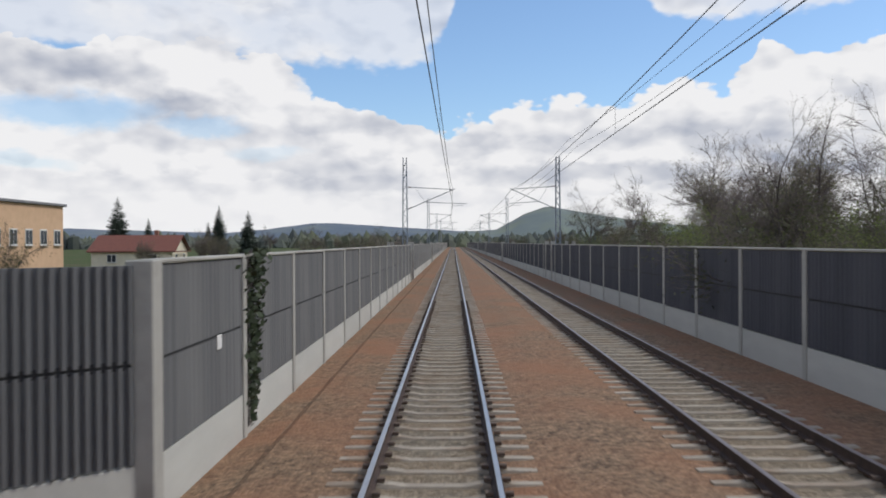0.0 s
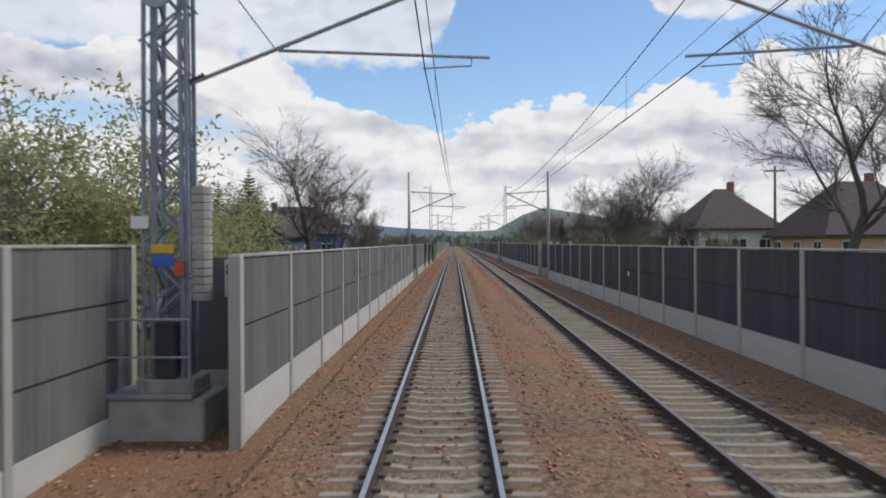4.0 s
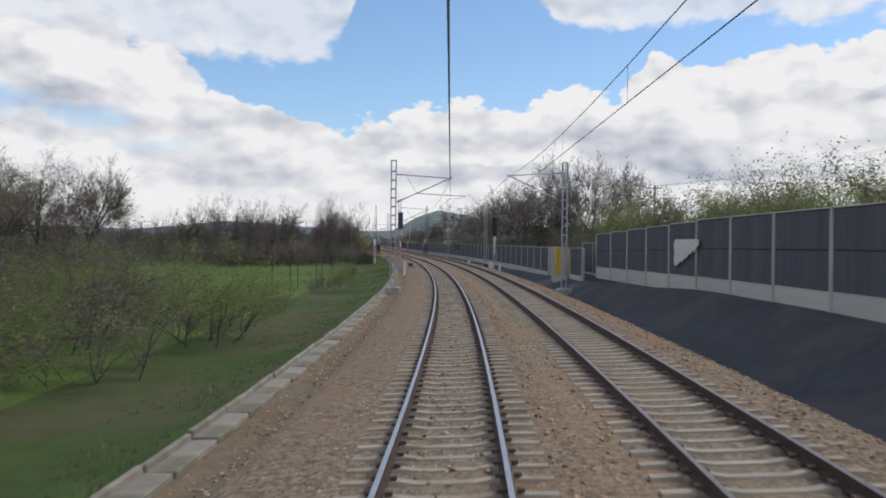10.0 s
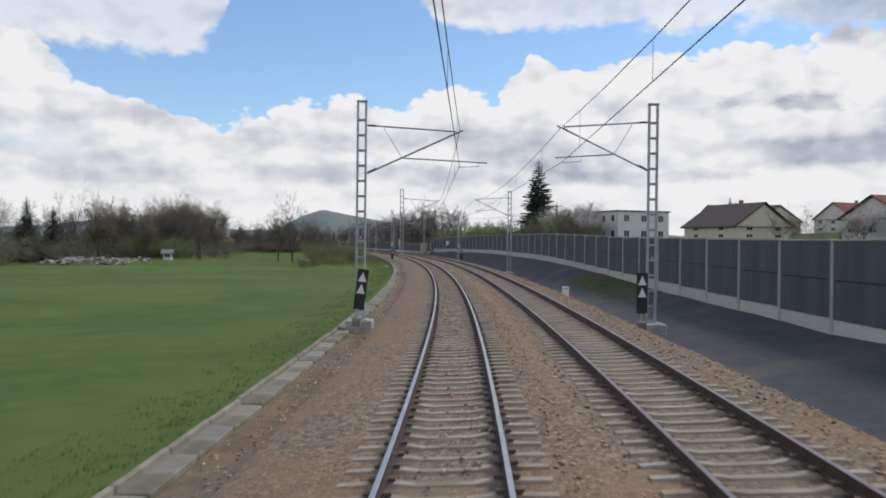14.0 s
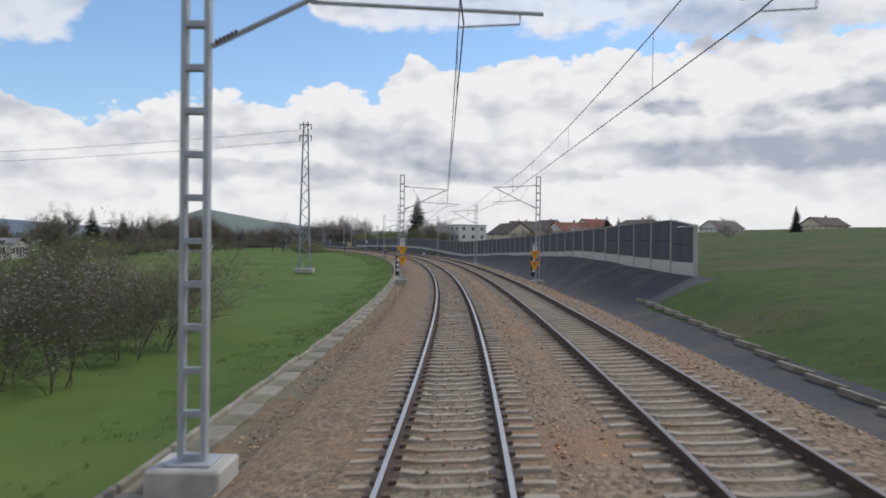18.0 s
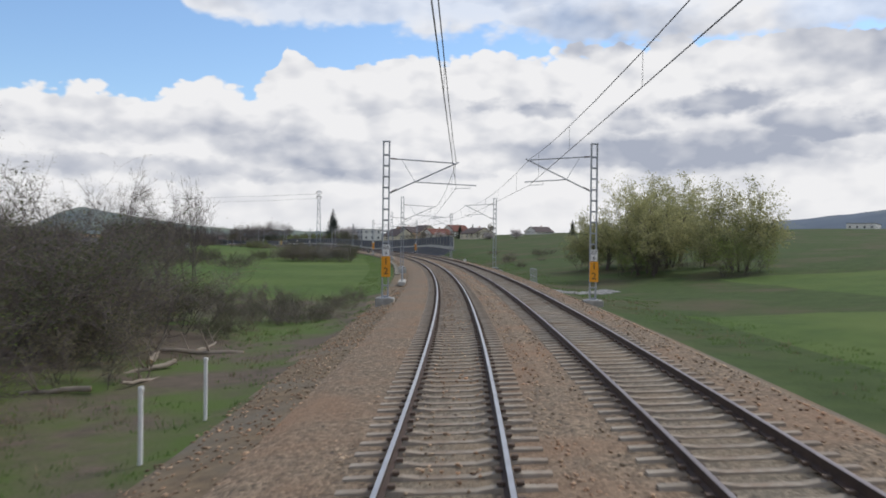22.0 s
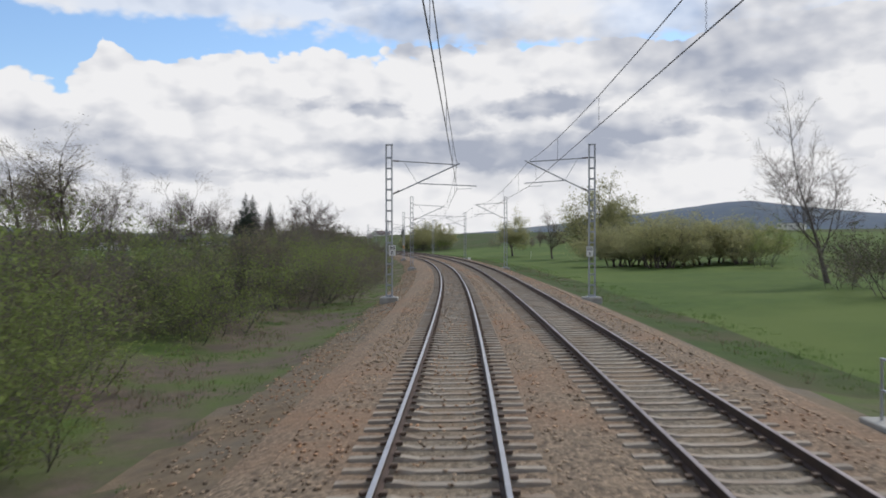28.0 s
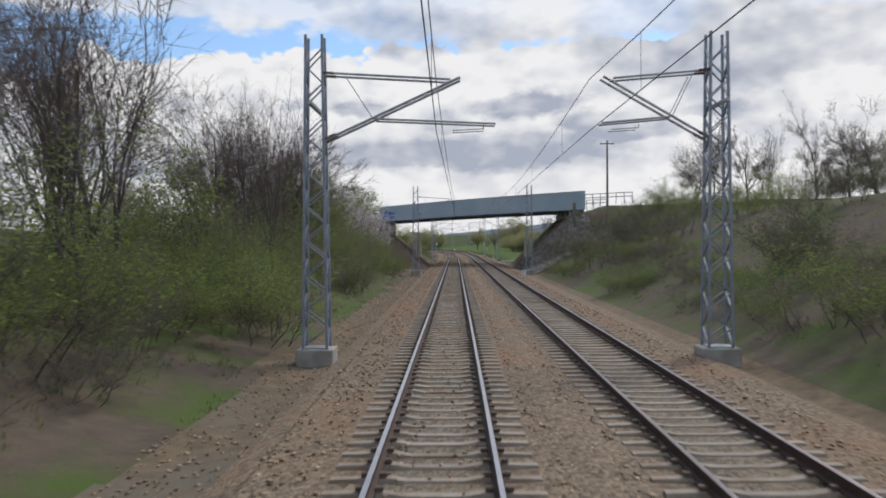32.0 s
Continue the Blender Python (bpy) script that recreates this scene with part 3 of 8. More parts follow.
SECTIONS = [
    (-1000, WALLED), (116, WALLED),
    (124, [(-420, -2), (-60, -1), (-10, -.6), (-5.5, -.62), (-4.25, -.55), (-3.3, -.6), (-2.9, -.5), (-2.45, -.27), (6.6, -.25), (7.4, -.5), (9, -.35), (12, 0), (30, .6), (60, 1), (160, 3), (520, 6)]),
    (212, [(-420, -2), (-60, -1.2), (-10, -.8), (-6.5, -.6), (-4.25, -.6), (-3.3, -.64), (-2.9, -.5), (-2.45, -.27), (6.6, -.25), (7.4, -.55), (9, -.25), (12, 0), (30, .6), (60, 1), (160, 4), (520, 8)]),
    (232, OPEN_L + [(6.6, -.25), (7.4, -.6), (9, -.3), (12, 0), (30, .6), (60, 2), (160, 6), (520, 12)]),
    (276, OPEN_L + [(6.6, -.25), (7.4, -.6), (9, .1), (12, .5), (30, 1), (60, 2), (160, 6), (520, 12)]),
    (300, OPEN_L + [(6.6, -.25), (7.2, -.6), (8, -.5), (10, .85), (11, 1.0), (14, 1.2), (20, 1.6), (60, 4), (160, 9), (520, 14)]),
    (345, OPEN_L + [(6.6, -.25), (7.2, -.6), (8, -.5), (10.4, 1.05), (12, 1.2), (14, 1.4), (20, 1.8), (60, 4), (160, 9), (520, 14)]),
    (385, OPEN_L + [(6.6, -.25), (7.2, -.6), (8, -.5), (10.6, .95), (12, 1.1), (14, 1.3), (20, 1.8), (60, 4), (160, 9), (520, 14)]),
    (412, OPEN_L + [(6.6, -.25), (7.2, -.6), (8, -.55), (11, .3), (12, .5), (14, .9), (20, 1.3), (60, 4), (160, 9), (520, 14)]),
    (442, OPEN_L + [(6.6, -.25), (7.2, -.6), (8, -.55), (10, -.3), (12, -.05), (14, .3), (20, 1.0), (60, 4), (160, 9), (520, 14)]),
    (480, OPEN_L + [(6.6, -.25), (7.2, -.6), (8, -.55), (11, .7), (12, 1.0), (14, 1.2), (20, 1.5), (60, 4), (160, 9), (520, 14)]),
    (533, OPEN_L + [(6.6, -.25), (7.2, -.6), (8, -.55), (11, 1.5), (12, 1.65), (14, 1.8), (20, 2), (60, 4), (160, 8), (520, 12)]),
    (562, OPEN_L + [(6.6, -.25), (7.2, -.65), (8, -.6), (9, -.35), (12, 1.1), (13, 1.3), (20, 1.7), (60, 3.6), (160, 7), (520, 11)]),
    (590, OPEN_L + [(6.6, -.25), (7.2, -.65), (8, -.6), (9, -.35), (12, .4), (20, 1.2), (60, 3.4), (160, 6), (520, 9)]),
    (640, OPEN_L + [(6.6, -.25), (7.2, -.6), (9, -.6), (12, -.3), (20, .4), (60, 2.8), (160, 5.5), (520, 8)]),
    (672, OPEN_L + [(6.6, -.25), (7.2, -.6), (9, -1.1), (12, -1.2), (20, -.6), (60, 2.2), (160, 5), (520, 8)]),
    (694, [(-420, -2), (-60, -1.5), (-20, -1.1), (-8, -1.3), (-5, -1.0), (-3.3, -.5), (-2.9, -.4), (-2.45, -.27), (6.6, -.25), (7.4, -.5), (9, -.6), (12, -.7), (20, -.4), (60, 2.2), (160, 5), (520, 8)]),
    (720, [(-420, -2), (-60, -1), (-20, -.2), (-12, -.7), (-8, -.9), (-5, -.8), (-3.3, -.45), (-2.9, -.38), (-2.45, -.27), (6.6, -.25), (7.4, -.5), (9, -.5), (12, -.4), (20, -.1), (60, 2.2), (160, 5), (520, 8)]),
    (840, [(-420, -2), (-60, -.5), (-20, .2), (-12, -.6), (-8, -.9), (-5, -.8), (-3.3, -.45), (-2.9, -.38), (-2.45, -.27), (6.6, -.25), (7.4, -.5), (9, -.5), (12, -.3), (20, 0), (60, 1.6), (160, 5), (520, 8)]),
    (940, [(-420, 0), (-60, .5), (-20, .4), (-12, -.4), (-8, -.8), (-5, -.8), (-3.3, -.45), (-2.9, -.38), (-2.45, -.27), (6.6, -.25), (7.4, -.5), (9, -.8), (12, -.9), (20, -.6), (60, .6), (160, 4), (520, 8)]),
    (1003, [(-420, 6), (-60, 5), (-20, 2.6), (-12, 1.4), (-9, .7), (-6, -.1), (-5, -.5), (-3.3, -.5), (-2.9, -.4), (-2.45, -.27), (6.6, -.25), (7.4, -.5), (8.5, -.3), (12, 1.6), (17, 4.4), (20, 5.2), (60, 6.5), (160, 8), (520, 10)]),
    (1130, [(-420, 6), (-60, 5), (-20, 3.2), (-12, 1.8), (-8, .6), (-5, -.2), (-3.3, -.45), (-2.9, -.4), (-2.45, -.27), (6.6, -.25), (7.4, -.5), (8.5, -.2), (12, 1.2), (17, 3.6), (24, 5.2), (60, 6.5), (160, 8), (520, 10)]),
]
SEC_S = [s for s, _ in SECTIONS]
SEC_Z = np.array([np.interp(COLS, [e for e, _ in r], [z for _, z in r]) for _, r in SECTIONS])


def causeway(s, e):
    """Height of the road bank that carries the bridge, over a line that crosses askew."""
    off = abs(s - (973.5 + 0.93 * e))
    crown = 6.0 + (0.7 if e > 0 else 0)
    if e < 0:
        reach = np.interp(e, [-40, -12.2, -10.6, -9.4, -3.3], [crown, crown, crown - 1.6, crown - 2.0, -0.5])
        return min(float(reach), crown - max(0.0, off - 6.0) * 0.6)
    else:
        reach = np.interp(e, [7.6, 13.4, 14.8, 16.4, 60], [-0.6, crown - 1.15, crown - 1.0, crown, crown])
    return float(reach) - max(0.0, off - 7.6) * 0.72


def ground_z(s, e):
    col = [np.interp(s, SEC_S, SEC_Z[:, k]) for k in (max(0, np.searchsorted(COLS, e) - 1), min(len(COLS) - 1, np.searchsorted(COLS, e)))]
    k = max(0, np.searchsorted(COLS, e) - 1)
    k2 = min(len(COLS) - 1, k + 1)
    w = 0 if k2 == k else min(1, max(0, (e - COLS[k]) / (COLS[k2] - COLS[k])))
    z = col[0] * (1 - w) + col[1] * w
    if 930 < s < 1030 and (e < -3.0 or e > 7.6):
        z = max(z, causeway(s, e))
    if e < -5 or e > 8:
        far = min(1.0, (abs(e) - 4) / 12)
        z += far * 0.28 * noise.noise(Vector((s * 0.09, e * 0.11, 0.3))) + 0.12 * far * noise.noise(Vector((s * 0.33, e * 0.4, 2.2)))
    return float(z)


def lay_ground():
    ss = np.concatenate([np.arange(-1000, -120, 40.0), np.arange(-120, 930, 3.0), np.arange(930, 1030, 1.2), np.arange(1030, 1127, 3.0)])
    b = Shape()
    vs = [at(s, e, ground_z(s, e)) for s in ss for e in COLS]
    n = len(COLS)
    b.v = [tuple(p) for p in vs]
    for i in range(len(ss) - 1):
        s = ss[i]
        for k in range(n - 1):
            e = (COLS[k] + COLS[k + 1]) / 2
            if -2.9 < e < 6.9:
                m = 3
            elif e < 0:
                m = 2 if e > -4.3 or (s < 140 and e > -7) else (1 if e > -4.6 or s < 215 or (s < 320 and e > -10) else 0)
                if s > 683:
                    m = 2 if e > -4.3 + .9 * noise.noise(Vector((s * .31, 1.5, 0))) else (5 if e > -26 else 1)
                if s > 950:
                    m = (2 if e > -3.2 or (s > 1012 and e > -4.3 + .9 * noise.noise(Vector((s * .31, 1.5, 0)))) else (6 if s < 1012 and e > -13.5 else 5))
            else:
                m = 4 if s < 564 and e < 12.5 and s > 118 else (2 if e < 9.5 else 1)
                if s > 563:
                    m = 2 if e < 7.5 else (1 if e < (130 if s < 668 else (24 if s < 700 else 10.6)) else 0)
                if s > 928:
                    m = 2 if e < 8.0 else (5 if e < 30 else 1)
            if s < 122 and (-6.4 < e < -2.4 or 6.6 < e < 9.8):
                m = 7
            if 561 < s < 597 and 7.2 < e < 9.4:
                m = 4
            if 403 < s < 423 and 9 < e < 11.6:
                m = 1
            b.f.append((i * n + k, (i + 1) * n + k, (i + 1) * n + k + 1, i * n + k + 1))
            b.m.append(m)
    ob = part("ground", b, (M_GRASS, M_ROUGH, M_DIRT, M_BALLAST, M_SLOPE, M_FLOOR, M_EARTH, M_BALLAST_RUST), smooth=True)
    tagged(ob, "meadow and rough grass with bare earth beside the railway", "ground", kind="structure")
    w = Shape()
    ring = [(4800 * math.cos(a), 4800 * math.sin(a)) for a in np.linspace(0, 2 * math.pi, 49)[:-1]]
    w.poly([(x, y, -9) for x, y in ring])
    tagged(part("wide_ground", w, M_ROUGH), "far grassland that reaches the horizon", "ground", kind="structure")


lay_ground()


# ---- tracks ----
def lay_ballast():
    def prof(s):
        d = spacing(s)
        q = curved(s)
        t = math.tan(radians(CANT * q))
        r = 0.157 * q

        def z1(e):
            return e * t

        def z2(e):
            return (e - d) * t + r
        low = float(np.interp(s, [120, 220], [-0.205, -0.235]))
        return [(-3.25, -0.66), (-2.9, -0.52 + z1(-2.9) * .5), (-2.3, low + 0.02 + z1(-2.3)), (-1.45, low + 0.015 + z1(-1.45)), (-0.75, -0.229 + z1(-.75)), (0.75, -0.229 + z1(.75)), (1.45, low + 0.015 + z1(1.45)),
                (d / 2, low + 0.05 + (z1(d / 2) + z2(d / 2)) / 2), (d - 1.45, low + 0.015 + z2(d - 1.45)), (d - 0.75, -0.229 + z2(d - .75)), (d + 0.75, -0.229 + z2(d + .75)), (d + 1.45, low + 0.015 + z2(d + 1.45)),
                (d + 2.15, low + 0.01 + z2(d + 2.15)), (d + 2.9, -0.5), (d + 3.5, -0.75)]
    ss = np.concatenate([np.arange(-700, -60, 10.0), np.arange(-60, 1125, 1.5)])
    b = Shape()
    b.sweep(ss, prof)
    n = 15
    for i in range(len(ss) - 1):
        for k in range(n - 1):
            m = 0
            if k in (6, 7):
                m = 1 if ss[i] < 150 else 0
            if k in (4, 9):
                m = 2
            if k not in (4, 9) and ss[i] < 126:
                m = 1
            b.m[i * (n - 1) + k] = m
    # roughen
    b.v = [(x, y, z + 0.022 * noise.noise(Vector((x * 1.3, y * 1.3, 0.5)))) for x, y, z in b.v]
    tagged(part("ballast", b, (M_BALLAST, M_BALLAST_RUST, M_BALLAST_GREY)), "brown and rust coloured track ballast of broken stone", "ballast", kind="structure")


lay_ballast()


def mesh_z(s, e):
    """Height of the ground sheet itself near the bridge."""
    a = 930 + 1.2 * math.floor((s - 930) / 1.2)
    k = max(0, int(np.searchsorted(COLS, e)) - 1)
    u, v = (s - a) / 1.2, (e - COLS[k]) / (COLS[k + 1] - COLS[k])
    return (ground_z(a, COLS[k]) * (1 - v) + ground_z(a, COLS[k + 1]) * v) * (1 - u) + (ground_z(a + 1.2, COLS[k]) * (1 - v) + ground_z(a + 1.2, COLS[k + 1]) * v) * u


def loose_stones(first, last, mat, label):
    """Broken stones that lie loose on the ballast, as one mesh."""
    rng = np.random.default_rng(31 + int(first))
    octa = np.array([(1, 0, 0), (-1, 0, 0), (0, 1, 0), (0, -1, 0), (0, 0, 1), (0, 0, -1)], float)
    tri = np.array([(0, 2, 4), (2, 1, 4), (1, 3, 4), (3, 0, 4), (2, 0, 5), (1, 2, 5), (3, 1, 5), (0, 3, 5)])
    bands = [(-4.4, -2.75, 20), (-2.75, -1.38, 26), (1.38, None, 24), (None, 2.6, 16), (-.62, .62, 11)]
    vs = []
    for lo, hi, dens in bands:
        for s0 in np.arange(first, last, 2.0):
            d = spacing(s0)
            if hi == -2.75 and s0 < 66:
                lo = -5.6
            a, b = (lo, hi) if lo is not None and hi is not None else ((1.38, d - 1.38) if hi is None else (d + 1.38, d + hi))
            n = int(dens * 2.0 * (b - a))
            p, q, t = at(s0, 0, 0), heading(s0), curved(s0)
            ss, ee = rng.uniform(0, 2, n), rng.uniform(a, b, n)
            low = float(np.interp(s0, [120, 220], [-0.205, -0.235]))
            zz = np.where(ee < d / 2, ee * math.tan(radians(CANT * t)), (ee - d) * math.tan(radians(CANT * t)) + 0.157 * t) + low + .033
            zz = zz + np.where(ee < -2.3, np.maximum((ee + 2.3) * .55, -.36), 0) + np.where(ee > d + 2.15, (d + 2.15 - ee) * .5, 0) - (low + .225 if lo == -.62 else 0)
            if hi == -2.75:
                zz = np.maximum(zz, np.interp(ee, [-4.4, -3.3, -2.9], [ground_z(s0 + 1, k) + .012 for k in (-4.4, -3.3, -2.9)]))
            x = p.x + math.cos(q) * ee - math.sin(q) * ss
            y = p.y - math.sin(q) * ee - math.cos(q) * ss
            c = np.stack([x, y, zz + GRADE * s0], 1)
            jig = octa[None] * rng.uniform(.55, 1.25, (n, 6, 1)) + rng.normal(0, .22, (n, 6, 3))
            vs.append(c[:, None, :] + jig * rng.uniform(.02, .046, (n, 1, 1)) * np.array([1.15, 1.15, .62]))
    v = np.concatenate(vs)
    n = len(v)
    me = bpy.data.meshes.new("ballast_stones")
    f = (tri[None] + (np.arange(n) * 6)[:, None, None]).reshape(-1).astype(np.int32)
    me.vertices.add(n * 6)
    me.vertices.foreach_set("co", v.astype(np.float32).ravel())
    me.loops.add(len(f))
    me.loops.foreach_set("vertex_index", f)
    me.polygons.add(len(f) // 3)
    me.polygons.foreach_set("loop_start", np.arange(0, len(f), 3, dtype=np.int32))
    me.materials.append(mat)
    me.update(calc_edges=True)
    tagged(part("ballast_stones", me, None), label, "ballast", kind="stuff")


loose_stones(0.0, 126.0, M_STONE_RUST, "loose rust-coloured broken stones on the ballast")
loose_stones(126.0, 1118.0, M_STONE, "loose brown and orange broken stones on the ballast")


def grass_strip(name, label, bands, mat, hlo=.1, hhi=.32, width=.014, seed=5):
    """Blades in clumps; bands: s0, s1, e0, e1, clumps per square metre, blades."""
    rng = np.random.default_rng(seed)
    vs = []
    for s0, s1, e0, e1, dens, blades in bands:
        n = int((s1 - s0) * (e1 - e0) * dens)
        ss, ee = rng.uniform(s0, s1, n), rng.uniform(e0, e1, n)
        for s, e in zip(ss, ee):
            if noise.noise(Vector((s * .35, e * .5, 7))) < -.12:
                continue
            c = np.array(at(s, e, ground_z(s, e) - .03))
            a = rng.uniform(0, 6.283, blades)
            h = rng.uniform(hlo, hhi, blades)
            r = rng.normal(0, .09, (blades, 2))
            lean = rng.uniform(.1, .7, blades) * h
            w = width * rng.uniform(.7, 1.4, blades)
            base = np.stack([c[0] + r[:, 0], c[1] + r[:, 1], np.full(blades, c[2])], 1)
            side = np.stack([-np.sin(a), np.cos(a), np.zeros(blades)], 1) * w[:, None]
            tip = base + np.stack([np.cos(a) * lean, np.sin(a) * lean, h], 1)
            vs.append(np.stack([base - side, base + side, tip], 1))
    v = np.concatenate(vs).astype(np.float32)
    n = len(v)
    me = bpy.data.meshes.new(name)
    me.vertices.add(n * 3)
    me.vertices.foreach_set("co", v.ravel())
    me.loops.add(n * 3)
    me.loops.foreach_set("vertex_index", np.arange(n * 3, dtype=np.int32))
    me.polygons.add(n)
    me.polygons.foreach_set("loop_start", np.arange(0, n * 3, 3, dtype=np.int32))
    me.materials.append(mat)
    me.update(calc_edges=True)
    tagged(part(name, me, None), label, "grass", kind="stuff")


grass_strip("grass", "rough green grass blades beside the ballast", [(128, 240, -8, -4.6, 7, 9), (225, 690, -7.5, -4.7, 7, 9), (572, 950, 8.3, 12, 5, 9), (690, 960, -9, -4.2, 5, 9), (1000, 1115, 8.8, 16, 3, 9), (960, 1115, -7, -4.2, 5, 9)], M_BLADE, .04, .15, .010)
grass_strip("dry_grass", "tufts of dry straw-coloured grass", [(130, 240, -9, -4.8, 1.2, 7), (236, 420, -6.6, -4.6, .6, 7), (680, 960, -10, -5.6, 1.5, 7), (575, 960, 8.2, 10.5, .8, 7), (1000, 1115, 9, 18, 1.2, 7), (405, 422, 8.6, 11, 3, 7), (960, 1115, -8, -5, 1.2, 7)], M_DRY, .08, .3, .009, 6)


def rail_shape(track, side, ss):
    prof = [(-.075, -.172), (.075, -.172), (.075, -.160), (.012, -.142), (.010, -.045), (.036, -.036), (.036, -.008), (.028, 0), (-.028, 0), (-.036, -.008), (-.036, -.036), (-.010, -.045), (-.012, -.142), (-.075, -.160)]
    b = Shape()

    def pr(s):
        q = curved(s)
        d = 0 if track == 1 else spacing(s)
        t = math.tan(radians(CANT * q))
        e0 = d + side * 0.7535
        z0 = (e0 - d) * t + (0.157 * q if track == 2 else 0)
        return [(e0 + x, z0 + z + x * t) for x, z in prof]
    b.sweep(ss, pr, closed=True)
    n = len(prof)
    for i in range(len(ss) - 1):
        for k in (6, 7, 8):
            b.m[i * n + k] = 1
    return b


SLEEP = Shape()
_pr = [(-1.3, -.185), (-.92, -.176), (-.55, -.172), (-.35, -.205), (.35, -.205), (.55, -.172), (.92, -.176), (1.3, -.185)]
for (x0, z0), (x1, z1) in zip(_pr[:-1], _pr[1:]):
    for ya, yb, za, zb in ((-.075, .075, 0, 0), (.075, .14, 0, -.2), (-.14, -.075, -.2, 0)):
        SLEEP.poly([(x0, ya, z0 + za), (x1, ya, z1 + za), (x1, yb, z1 + zb), (x0, yb, z0 + zb)])
for x, z in (_pr[0], _pr[-1]):
    q = [(x, -.14, z - .2), (x, -.075, z), (x, .075, z), (x, .14, z - .2)]
    SLEEP.poly(q if x > 0 else q[::-1])
CLIPS = Shape()
for sd in (-1, 1):
    for k in (-1, 1):
        CLIPS.box((sd * .7535 + k * .115, 0, -.135), (.09, .09, .045))


def lay_tracks():
    ss = np.concatenate([np.arange(-700, -60, 10.0), np.arange(-60, 1125, 3.0)])
    sleeper_mesh = SLEEP.mesh("sleeper", M_SLEEPER)
    rng = random.Random(4)
    for tr in (1, 2):
        t = thing("railway_track", label="straight then curving railway track with concrete sleepers on brown ballast" if tr == 1 else "parallel second railway track with duller rail heads on concrete sleepers", category="railway track", group="double track", kind="structure")
        for sd in (-1, 1):
            part("rail", rail_shape(tr, sd, ss), (M_RAIL, M_RAILTOP if tr == 1 else M_RAILDULL), t, "steel rail with a worn bright head" if tr == 1 else "dark steel rail")
        rest, fast = Shape(), Shape()
        own = (665, 770) if tr == 1 else (718, 748)
        s = -460.0
        k = 0
        while s < 1122:
            p = track_pose(s, tr) @ pose(rng.uniform(-.015, .015), 0, rng.uniform(-.006, .006), 0, 0, rng.uniform(-.5, .5))
            if own[0] < s < own[1]:
                part("sleeper", sleeper_mesh, None, t, m=p)
                fast.faces([p @ Vector(q) for q in CLIPS.v], CLIPS.f)
            else:
                rest.faces([p @ Vector(q) for q in SLEEP.v], SLEEP.f)
                if s > -40:
                    fast.faces([p @ Vector(q) for q in CLIPS.v], CLIPS.f)
            s += 0.6
            k += 1
        tagged(part("sleeper_row", rest, M_SLEEPER, t), kind="stuff")
        tagged(part("rail_fastenings", fast, M_CLIP, t), kind="stuff")


lay_tracks()


